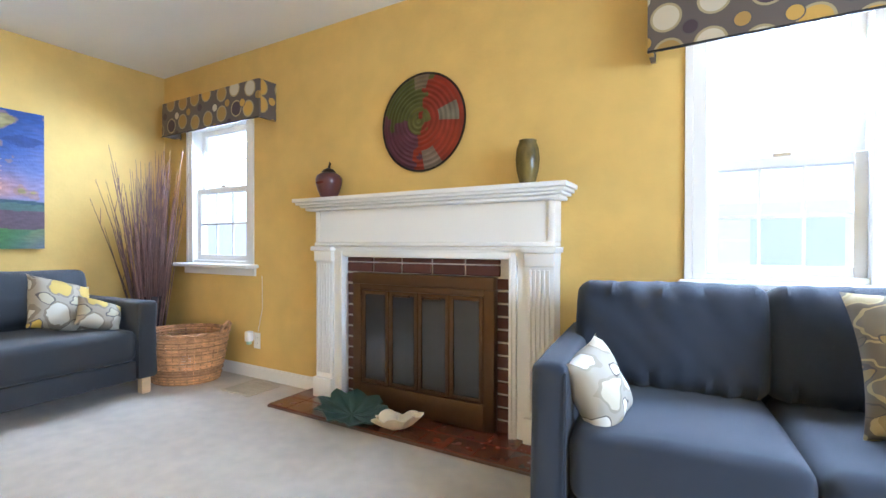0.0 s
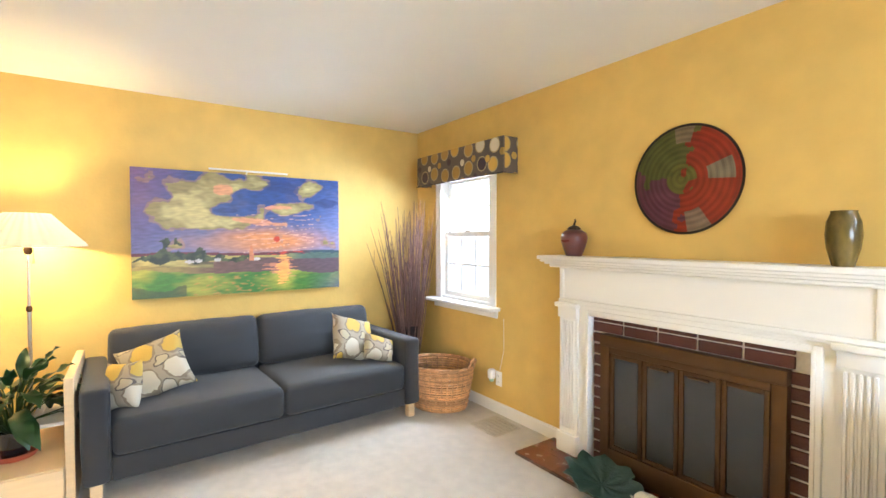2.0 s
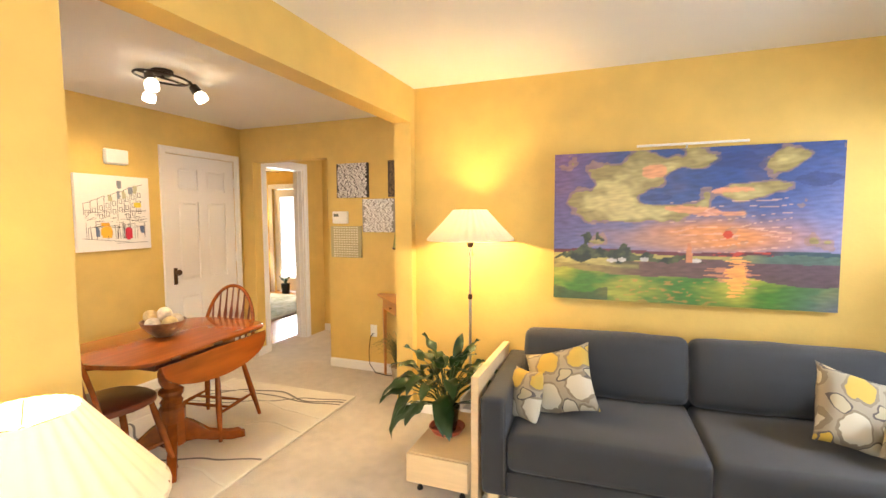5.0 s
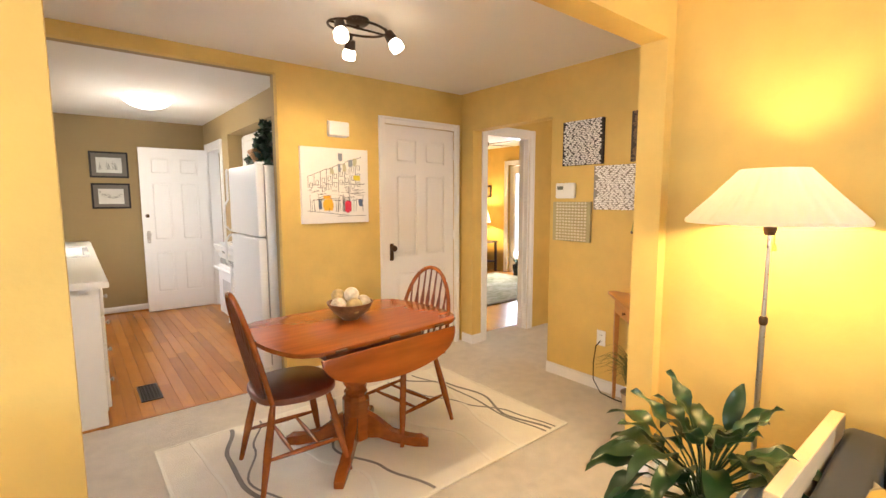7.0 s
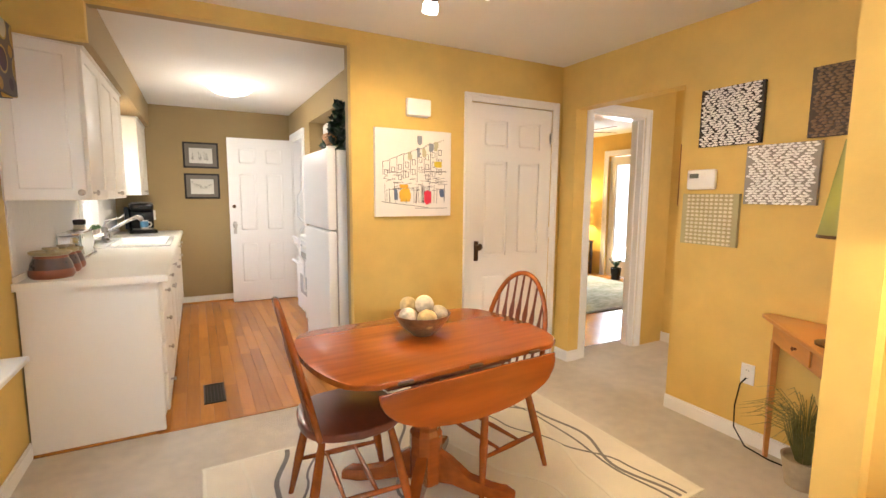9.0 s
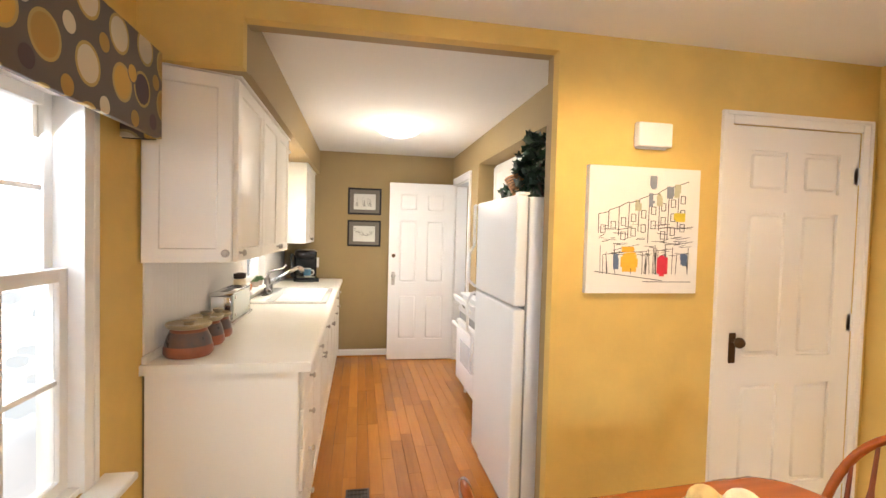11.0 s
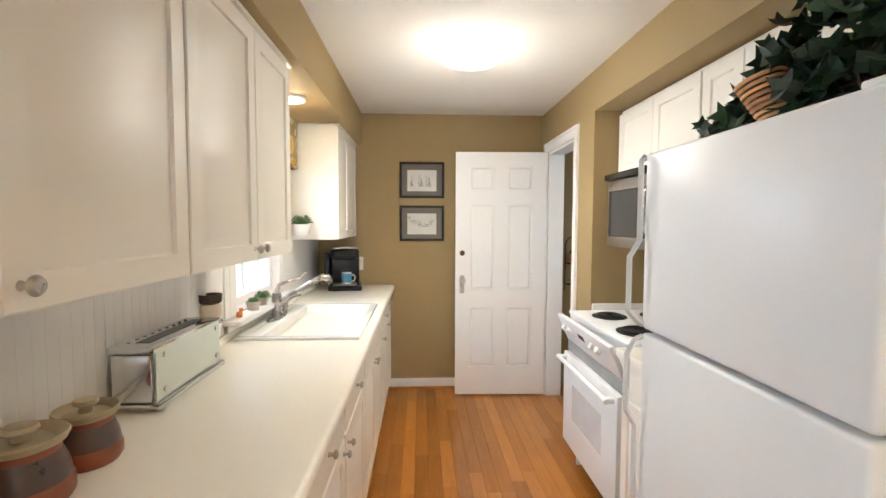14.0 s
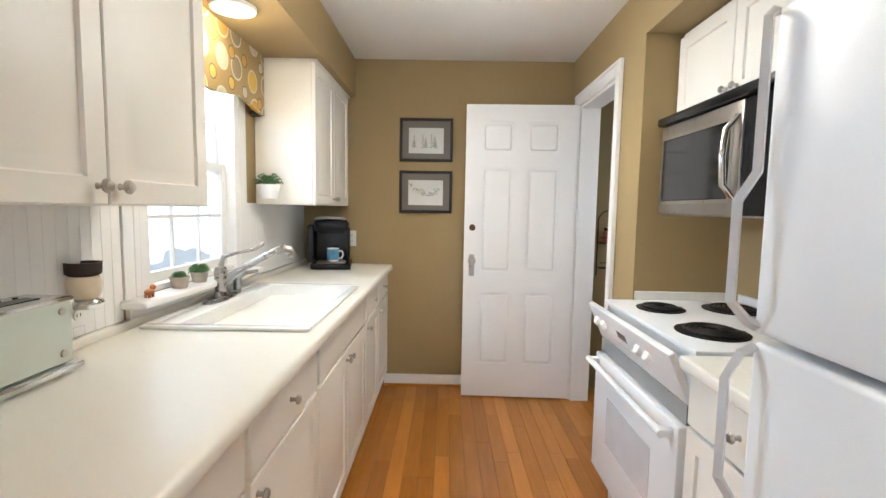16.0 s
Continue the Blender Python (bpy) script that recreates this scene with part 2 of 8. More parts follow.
def dotted(name, ground, colours, cell=0.11, axes=(0, 2), radius=0.34, ring=(0.6, 0.55, 0.4), warp=0.0):
    """Upholstery cloth with a print of ringed discs in several colours."""
    m = bpy.data.materials.new(name)
    m.use_nodes = True
    nt = m.node_tree
    L = nt.links.new
    bsdf = nt.nodes["Principled BSDF"]
    bsdf.inputs["Roughness"].default_value = 0.85
    tc = nt.nodes.new("ShaderNodeTexCoord")
    sep = nt.nodes.new("ShaderNodeSeparateXYZ")
    L(tc.outputs["Object"], sep.inputs[0])
    com = nt.nodes.new("ShaderNodeCombineXYZ")
    L(sep.outputs[axes[0]], com.inputs[0])
    L(sep.outputs[axes[1]], com.inputs[1])
    place = com.outputs[0]
    if warp:
        wn2 = nt.nodes.new("ShaderNodeTexNoise")
        wn2.inputs["Scale"].default_value, wn2.inputs["Detail"].default_value = 11, 2
        L(place, wn2.inputs["Vector"])
        wm = nt.nodes.new("ShaderNodeVectorMath")
        wm.operation = "MULTIPLY_ADD"
        L(wn2.outputs["Color"], wm.inputs[0])
        wm.inputs[1].default_value = (warp, warp, 0)
        L(place, wm.inputs[2])
        place = wm.outputs[0]
    base = nt.nodes.new("ShaderNodeRGB")
    base.outputs[0].default_value = (*ground, 1)
    last = base.outputs[0]
    for layer in range(2):
        v = nt.nodes.new("ShaderNodeTexVoronoi")
        v.voronoi_dimensions = "2D"
        v.inputs["Scale"].default_value, v.inputs["Randomness"].default_value = 1 / cell, 0.28
        off = nt.nodes.new("ShaderNodeVectorMath")
        off.operation = "ADD"
        off.inputs[1].default_value = (0.37 + layer * cell * 0.5, 0.21 + layer * cell * 0.55, 0)
        L(place, off.inputs[0])
        L(off.outputs[0], v.inputs["Vector"])
        cr = nt.nodes.new("ShaderNodeValToRGB")
        cr.color_ramp.interpolation = "CONSTANT"
        while len(cr.color_ramp.elements) < len(colours):
            cr.color_ramp.elements.new(0.5)
        for i, c in enumerate(colours):
            cr.color_ramp.elements[i].position = i / len(colours)
            cr.color_ramp.elements[i].color = (*c, 1)
        sc = nt.nodes.new("ShaderNodeSeparateColor")
        L(v.outputs["Color"], sc.inputs[0])
        L(sc.outputs[layer], cr.inputs[0])
        for lim, what in ((radius * (1 - 0.45 * layer), "ring"), (radius * (1 - 0.45 * layer) * 0.84, "disc")):
            lt = nt.nodes.new("ShaderNodeMath")
            lt.operation = "LESS_THAN"
            lt.inputs[1].default_value = lim
            L(v.outputs["Distance"], lt.inputs[0])
            mix = nt.nodes.new("ShaderNodeMix")
            mix.data_type = "RGBA"
            L(lt.outputs[0], mix.inputs[0])
            L(last, mix.inputs[6])
            if what == "ring":
                mix.inputs[7].default_value = (*(ring if layer == 0 else (0.10, 0.085, 0.075)), 1)
            else:
                L(cr.outputs[0], mix.inputs[7])
            last = mix.outputs[2]
    L(last, bsdf.inputs["Base Color"])
    wv = nt.nodes.new("ShaderNodeTexNoise")
    wv.inputs["Scale"].default_value = 500
    L(tc.outputs["Object"], wv.inputs["Vector"])
    bp = nt.nodes.new("ShaderNodeBump")
    bp.inputs["Strength"].default_value, bp.inputs["Distance"].default_value = 0.3, 0.002
    L(wv.outputs["Fac"], bp.inputs["Height"])
    L(bp.outputs[0], bsdf.inputs["Normal"])
    return m


def translucent(name, col, share=0.6):
    m = bpy.data.materials.new(name)
    m.use_nodes = True
    nt = m.node_tree
    nt.nodes.remove(nt.nodes["Principled BSDF"])
    d = nt.nodes.new("ShaderNodeBsdfDiffuse")
    t = nt.nodes.new("ShaderNodeBsdfTranslucent")
    x = nt.nodes.new("ShaderNodeMixShader")
    d.inputs[0].default_value = t.inputs[0].default_value = (*col, 1)
    x.inputs[0].default_value = share
    nt.links.new(d.outputs[0], x.inputs[1])
    nt.links.new(t.outputs[0], x.inputs[2])
    nt.links.new(x.outputs[0], nt.nodes["Material Output"].inputs[0])
    return m


M_YELLOW = mat("yellow_wall_paint", (0.66, 0.445, 0.125), 0.75, var=0.12, scale=6, bump=0.12, bscale=35)
M_OLIVE = mat("olive_tan_wall_paint", (0.33, 0.235, 0.105), 0.7, var=0.05, scale=5, bump=0.05, bscale=60)
M_CEIL = mat("ceiling_paint", (0.80, 0.78, 0.74), 0.9, var=0.02, scale=4, bump=0.1, bscale=90)
M_TRIM = mat("white_trim_paint", (0.82, 0.80, 0.77), 0.38, var=0.02, scale=3)
M_DOOR = mat("cream_door_paint", (0.80, 0.76, 0.70), 0.4, var=0.02, scale=3)
M_CARPET = mat("beige_carpet", (0.65, 0.58, 0.49), 0.95, var=0.15, scale=13, bump=0.9, bscale=420, sheen=0.2)
M_CABINET = mat("white_cabinet_paint", (0.83, 0.79, 0.71), 0.36, var=0.02, scale=3)
M_COUNTER = mat("cream_laminate", (0.83, 0.79, 0.70), 0.28, var=0.02, scale=4, spec=0.4, wear=0.015)
M_APPL = mat("white_enamel", (0.80, 0.80, 0.80), 0.32, var=0.015, scale=5, bump=0.05, bscale=350)
M_PORC = mat("white_sink_enamel", (0.86, 0.85, 0.81), 0.12, var=0.01, scale=5)
M_SOFA = mat("charcoal_sofa_cloth", (0.025, 0.027, 0.033), 0.85, var=0.22, scale=5, bump=0.3, bscale=600, sheen=0.12)
M_SOFAB = mat("slate_blue_sofa_cloth", (0.018, 0.023, 0.038), 0.85, var=0.22, scale=5, bump=0.3, bscale=600, sheen=0.12)
M_BIRCH = mat("birch_veneer", (0.68, 0.50, 0.29), 0.45, var=0.1, scale=7, stretch=(1, 1, 7))
M_CHERRY = mat("cherry_stained_wood", (0.23, 0.056, 0.009), 0.16, var=0.35, scale=4, stretch=(0.8, 7, 7), coat=0.1, spec=0.45, wear=0.02)
M_CHERRYD = mat("dark_cherry_wood", (0.13, 0.028, 0.010), 0.3, var=0.25, scale=6, stretch=(2, 8, 8), coat=0.15, wear=0.01)
M_PINE = mat("honey_pine", (0.50, 0.21, 0.06), 0.35, var=0.2, scale=6, stretch=(1, 1, 6), coat=0.2)
M_OAK = mat("oak_floor", (0.42, 0.162, 0.027), 0.24, var=0.34, scale=7, stretch=(9, 0.7, 1), rand=1.1, coat=0.0, spec=0.45, wear=0.015)
M_OAKSEAM = mat("floor_seam", (0.20, 0.085, 0.025), 0.6)
M_BRICK = mat("dark_red_brick", (0.080, 0.023, 0.017), 0.6, var=0.3, scale=25, rand=0.5, bump=0.4, bscale=120)
M_MORTAR = mat("grey_mortar", (0.60, 0.56, 0.52), 0.9, var=0.15, scale=60, bump=0.3)
M_TILE = mat("red_quarry_tile", (0.13, 0.032, 0.016), 0.25, var=0.25, scale=15, rand=0.5, coat=0.2)
M_GROUT = mat("dark_grout", (0.10, 0.055, 0.04), 0.85, var=0.15, scale=60)
M_BRASS = mat("aged_brass", (0.085, 0.042, 0.016), 0.4, metal=0.6, var=0.15, scale=12)
M_BRONZE = mat("dark_bronze", (0.045, 0.030, 0.022), 0.4, metal=0.6, var=0.2, scale=20)
M_SMOKE = mat("smoked_fire_glass", (0.028, 0.027, 0.026), 0.14, var=0.3, scale=6, spec=0.6)
M_NICKEL = mat("brushed_nickel", (0.50, 0.46, 0.41), 0.3, metal=1.0, var=0.05, scale=60)
M_CHROME = mat("chrome", (0.75, 0.75, 0.75), 0.12, metal=1.0, var=0.03, scale=30)
M_FAUCET = mat("brushed_faucet_steel", (0.34, 0.32, 0.30), 0.28, metal=1.0, var=0.06, scale=50)
M_STEEL = mat("stainless_steel", (0.42, 0.39, 0.35), 0.3, metal=0.9, var=0.05, scale=20, stretch=(1, 12, 1))
M_BLACK = mat("black_plastic", (0.007, 0.007, 0.008), 0.25, var=0.2, scale=20, spec=0.3, wear=0.02)
M_BLACKM = mat("black_iron", (0.015, 0.013, 0.012), 0.5, metal=0.4, var=0.2, scale=40)
M_WHITEP = mat("white_plastic", (0.82, 0.80, 0.76), 0.35, var=0.02, scale=20)
M_GLASS = glass("window_glass")
M_TERRA = mat("terracotta", (0.42, 0.10, 0.05), 0.7, var=0.15, scale=20)
M_LEAF = mat("lily_leaf", (0.013, 0.042, 0.010), 0.36, var=0.4, scale=14, rand=0.5, coat=0.0, spec=0.35)
M_IVY = strands(mat("dark_ivy_leaf", (0.016, 0.042, 0.016), 0.4, var=0.4, scale=20), 1.2)
M_WICKER = strands(mat("honey_wicker", (0.54, 0.29, 0.13), 0.5, var=0.5, scale=22, bump=0.3, bscale=150), 0.9)
M_STICK = strands(mat("dried_twig", (0.16, 0.085, 0.068), 0.5, var=0.5, scale=30), 1.1)
M_RUG = mat("cream_rug", (0.74, 0.68, 0.57), 0.95, var=0.07, scale=10, bump=0.7, bscale=350, sheen=0.2)
M_RUGG = mat("grey_rug_line", (0.20, 0.18, 0.16), 0.95, var=0.1, scale=30, bump=0.5, bscale=350)
M_RUGW = mat("ivory_rug_line", (0.78, 0.74, 0.64), 0.95, var=0.05, scale=30, bump=0.5, bscale=350)
M_SHADE = translucent("pleated_shade_cloth", (0.93, 0.89, 0.78), 0.6)
M_BULB = glow("lit_bulb", (1.0, 0.88, 0.66), 14)
M_DOME = glow("lit_dome", (1.0, 0.93, 0.78), 9.0)
# surfaces outdoors glow by themselves to stand in for bright daylight
M_OUTGLOW = glow("outside_glow", (0.92, 0.96, 1.0), 2.6)
M_SIDING = glow("glowing_house_siding", (0.88, 0.93, 1.0), 1.3)
M_FARPANE = glow("glowing_far_pane", (0.80, 0.88, 1.0), 1.12)
M_HEDGE = glow("glowing_shrub", (0.84, 0.93, 0.97), 1.0)
GOLD, CREAM, PLUM, TAUPE = (0.50, 0.30, 0.06), (0.54, 0.48, 0.36), (0.065, 0.04, 0.05), (0.115, 0.092, 0.078)
M_DOTX = dotted("disc_print_cloth", TAUPE, [GOLD, CREAM, (0.36, 0.22, 0.06), PLUM], 0.16, (0, 2), 0.36, (0.36, 0.29, 0.16))
M_DOTY = dotted("disc_print_cloth_side", TAUPE, [GOLD, CREAM, (0.36, 0.22, 0.06), PLUM], 0.16, (1, 2), 0.36, (0.40, 0.29, 0.10))
M_DOTK = dotted("gold_disc_print_cloth", (0.36, 0.25, 0.10), [GOLD, CREAM, (0.62, 0.40, 0.08), (0.30, 0.24, 0.14)], 0.165, (1, 2))
M_PILLOW = dotted("floral_print_cloth", (0.30, 0.255, 0.19), [(0.52, 0.34, 0.05), (0.40, 0.34, 0.23), (0.50, 0.45, 0.35), (0.46, 0.31, 0.06)], 0.17, (0, 1), 0.43, (0.21, 0.17, 0.12), 0.10)
M_PILLOW2 = dotted("pale_floral_cloth", (0.36, 0.32, 0.26), [CREAM, (0.68, 0.64, 0.58), (0.52, 0.40, 0.12), CREAM], 0.12, (0, 1), 0.40, (0.30, 0.26, 0.2), 0.10)
M_PILLOW3 = dotted("scrolled_gold_cloth", (0.165, 0.135, 0.095), [(0.34, 0.27, 0.13), (0.165, 0.135, 0.095), (0.30, 0.22, 0.09), (0.20, 0.17, 0.12)], 0.09, (0, 1), 0.44, (0.42, 0.33, 0.16), 0.13)

# ---- structure ----
CEIL = 2.375


def wall(name, axis, face, back, a0, a1, z0, z1, holes, material, label):
    """A wall with openings. axis 'x': it runs along x, between y = face and back; 'y': along y."""
    cuts = []
    edge = a0
    for h0, h1, hz0, hz1 in sorted(holes):
        if h0 > edge:
            cuts.append((edge, h0, z0, z1))
        if hz0 > z0:
            cuts.append((h0, h1, z0, hz0))
        if hz1 < z1:
            cuts.append((h0, h1, hz1, z1))
        edge = h1
    if edge < a1:
        cuts.append((edge, a1, z0, z1))
    lo, hi = min(face, back), max(face, back)
    bms = [box(c0, c1, lo, hi, q0, q1) if axis == "x" else box(lo, hi, c0, c1, q0, q1) for c0, c1, q0, q1 in cuts]
    return structure(name, join(*bms), material, label)


W1 = (-3.69, -2.92, 0.82, 1.93)
W2 = (-0.10, 0.51, 0.82, 1.93)
WD = (-2.85, -2.02, 0.62, 1.90)
WK = (-5.58, -4.82, 1.01, 2.02)
YL = "mottled golden yellow painted wall"
wall("wall_living_north", "x", 2.48, 2.62, -4.20, 2.5, 0, CEIL, [W1, W2], M_YELLOW, YL)
wall("wall_living_west", "y", -4.06, -4.20, -0.98, 2.48, 0, CEIL, [], M_YELLOW, YL)
# wall out of view; the hole in it is assumed, for the fill lamp
wall("wall_living_east", "y", 2.40, 2.54, -0.98, 2.48, 0, CEIL, [(-0.1, 1.5, 0.8, 2.0)], M_YELLOW, YL)
wall("wall_partition_east", "x", -0.85, -0.98, -1.80, 2.40, 0, CEIL, [], M_YELLOW, YL)
structure("wall_partition_stub", box(-4.06, -3.99, -0.98, -0.85, 0, 2.13), M_YELLOW, "narrow yellow wall stub under the beam")
structure("beam", box(-4.06, -1.80, -0.98, -0.85, 2.13, CEIL), M_YELLOW, "yellow painted beam over the wide opening")
wall("wall_dining_north", "x", -0.98, -0.86, -4.87, -4.20, 0, CEIL, [], M_YELLOW, YL)
wall("wall_dining_west", "y", -4.75, -4.87, -3.27, -0.98, 0, CEIL, [(-2.99, -2.085, 0, 2.03)], M_YELLOW, YL)
wall("wall_dining_south", "x", -3.15, -3.21, -4.75, -1.30, 0, CEIL, [(-3.0, -1.68, 0, 2.29), (-1.68, -1.30, 0, 2.10), (-4.65, -3.89, 0, 2.03)], M_YELLOW, YL)
wall("wall_dining_east", "y", -1.30, -1.16, -3.21, -0.98, 0, CEIL, [WD], M_YELLOW, YL)
KL = "matt olive tan painted kitchen wall"
wall("wall_kitchen_north", "x", -3.21, -3.27, -4.75, -1.30, 0, CEIL, [(-3.0, -1.68, 0, 2.29), (-1.68, -1.30, 0, 2.10), (-4.65, -3.89, 0, 2.03)], M_OLIVE, KL)
wall("wall_kitchen_east", "y", -1.30, -1.16, -6.63, -3.21, 0, CEIL, [WK], M_OLIVE, KL)
wall("wall_kitchen_south", "x", -6.63, -6.75, -4.40, -1.16, 0, CEIL, [], M_OLIVE, KL)
wall("wall_kitchen_west", "y", -3.234, -3.36, -6.63, -5.43, 0, CEIL, [(-6.42, -5.76, 0, 2.03)], M_OLIVE, KL)
structure("wall_range_niche", join(box(-3.82, -3.70, -5.55, -3.27, 0, CEIL), box(-3.70, -3.36, -5.55, -5.43, 0, CEIL)), M_OLIVE, KL)
structure("soffit_west", box(-3.70, -3.234, -5.43, -3.27, 2.13, CEIL), M_OLIVE, "olive tan soffit over the wall cabinets")
structure("soffit_east", box(-1.68, -1.30, -6.63, -3.27, 2.112, CEIL), M_OLIVE, "olive tan soffit over the wall cabinets")
# this opening is invented to let the pantry fill lamp in
wall("wall_pantry_west", "y", -4.30, -4.42, -6.63, -5.0, 0, CEIL, [(-6.1, -5.5, 1.1, 1.9)], M_OLIVE, KL)
wall("wall_pantry_north", "x", -5.1, -5.0, -4.30, -3.82, 0, CEIL, [], M_OLIVE, KL)
# hall and back room
wall("wall_hall_south", "x", -3.0, -3.12, -5.95, -4.87, 0, CEIL, [(-5.56, -4.935, 0, 2.03)], M_YELLOW, YL)
wall("wall_hall_west", "y", -5.95, -6.07, -3.12, -0.9, 0, CEIL, [], M_YELLOW, YL)
# unseen wall; its opening is made up for the hall's fill lamp
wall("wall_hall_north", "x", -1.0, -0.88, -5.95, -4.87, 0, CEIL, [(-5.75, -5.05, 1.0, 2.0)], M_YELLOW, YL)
wall("wall_back_west", "y", -8.30, -8.44, -7.2, -3.12, 0, CEIL, [(-5.85, -5.08, 0, 2.03)], M_YELLOW, YL)
wall("wall_back_south", "x", -7.2, -7.32, -8.44, -4.42, 0, CEIL, [], M_YELLOW, YL)
wall("wall_back_north", "x", -3.12, -3.0, -8.44, -6.07, 0, CEIL, [], M_YELLOW, YL)
wall("wall_back_east", "y", -4.87, -4.75, -7.2, -3.27, 0, CEIL, [], M_YELLOW, YL)
structure("ceiling", box(-8.5, 2.6, -7.4, 2.7, CEIL, CEIL + 0.12), M_CEIL, "plain off-white plaster ceiling")
structure("floor_carpet", box(-6.1, 2.6, -3.19, 2.62, -0.12, 0.0), M_CARPET, "worn beige wall-to-wall carpet")
floor_k = structure("floor_kitchen", box(-4.42, -1.16, -6.75, -3.19, -0.12, -0.006), M_OAKSEAM, "honey oak strip floor")
floor_b = structure("floor_back_room", box(-8.5, -4.42, -7.4, -3.19, -0.12, -0.004), M_OAK, "honey oak strip floor of the back room")
# ground colour is lightened to imitate glare outdoors; no paving is known
structure("ground", box(-40, 40, -40, 40, -0.5, -0.3), mat("daylight_pale_ground", (0.60, 0.62, 0.64), 0.9, var=0.1, scale=2), "plain ground outside, coloured pale in place of strong daylight")


def baseboard(name, runs):
    bms = []
    for x0, x1, y0, y1 in runs:
        bms.append(box(x0, x1, y0, y1, 0.0, 0.075, 0.002, 1))
        dx, dy = (0, 0.003) if abs(x1 - x0) > abs(y1 - y0) else (0.003, 0)
        bms.append(box(x0 + dx, x1 - dx, y0 + dy, y1 - dy, 0.0755, 0.088, 0.002, 1))
    return structure(name, join(*bms), M_TRIM, "white painted baseboard")


T = 0.014
baseboard("baseboard_living", [(-4.06, -2.19, 2.48 - T, 2.48), (-0.61, 2.4, 2.48 - T, 2.48), (-4.06, -4.06 + T, -0.85, 2.466),
                               (-3.99, -3.99 + T, -0.98, -0.85 + T), (-4.046, -3.99, -0.85, -0.85 + T), (-1.80, 2.4, -0.85, -0.85 + T), (-1.80 - T, -1.80, -0.98, -0.85 + T)])
baseboard("baseboard_dining", [(-4.75, -4.75 + T, -2.085, -0.99), (-4.75, -4.75 + T, -3.13, -2.99), (-4.87, -4.75 + T, -2.99, -2.99 + T),
                               (-3.84, -3.0, -3.15, -3.15 + T), (-1.30 - T, -1.30, -3.2, -0.99), (-4.75, -4.06, -0.98 - T, -0.98)])
baseboard("baseboard_kitchen", [(-3.2, -1.9, -6.63, -6.63 + T)])
structure("trim_kitchen_shoe", box(-3.2, -1.9, -6.63 + T, -6.63 + T + 0.014, 0.0, 0.018, 0.004), M_OAK, "thin oak shoe moulding")
baseboard("baseboard_hall", [(-5.95, -5.95 + T, -3.0, -1.0), (-4.89, -4.87, -3.0, -3.0 + T)])


def casing(name, axis, face, out, a0, a1, top, width=0.062, material=M_TRIM, label="white painted door casing"):
    """Door casing round an opening a0..a1 x top, standing out of the wall by 'out' (signed)."""
    bms = []
    lo, hi = min(face, face + out), max(face, face + out)
    o2 = out * 1.5
    lo2, hi2 = min(face, face + o2), max(face, face + o2)

    def add(p0, p1, z0, z1, l, h):
        bms.append(box(p0, p1, l, h, z0, z1, 0.003, 1) if axis == "x" else box(l, h, p0, p1, z0, z1, 0.003, 1))
    add(a0 - width, a0, 0, top + width, lo, hi)
    add(a1, a1 + width, 0, top + width, lo, hi)
    add(a0, a1, top, top + width, lo, hi)
    b = 0.016
    add(a0 - width - 0.004, a0 - width + b, 0, top + width + 0.004, lo2, hi2)
    add(a1 + width - b, a1 + width + 0.004, 0, top + width + 0.004, lo2, hi2)
    add(a0 - width + b, a1 + width - b, top + width - b, top + width + 0.004, lo2, hi2)
    return structure(name, join(*bms), material, label)


casing("trim_closet_casing", "x", -3.15, 0.014, -4.65, -3.89, 2.03, 0.055, M_DOOR)
casing("trim_hall_casing", "x", -3.0, 0.014, -5.56, -4.935, 2.03, 0.065)
structure("trim_hall_jamb", join(box(-5.56, -5.54, -3.12, -3.0, 0, 2.03), box(-4.955, -4.935, -3.12, -3.0, 0, 2.03), box(-5.54, -4.955, -3.12, -3.0, 2.01, 2.03),
                                 box(-5.54, -5.528, -3.09, -3.05, 0, 2.01), box(-4.967, -4.955, -3.09, -3.05, 0, 2.01)), M_TRIM, "white painted door jamb with stop")
casing("trim_pantry_casing", "y", -3.234, 0.016, -6.42, -5.76, 2.03, 0.072)
structure("trim_pantry_jamb", join(box(-3.36, -3.234, -6.42, -6.40, 0, 2.03), box(-3.36, -3.234, -5.78, -5.76, 0, 2.03), box(-3.36, -3.234, -6.40, -5.78, 2.01, 2.03)), M_TRIM, "white painted door jamb")
casing("trim_back_door_casing", "y", -8.30, 0.016, -5.85, -5.08, 2.03, 0.08)


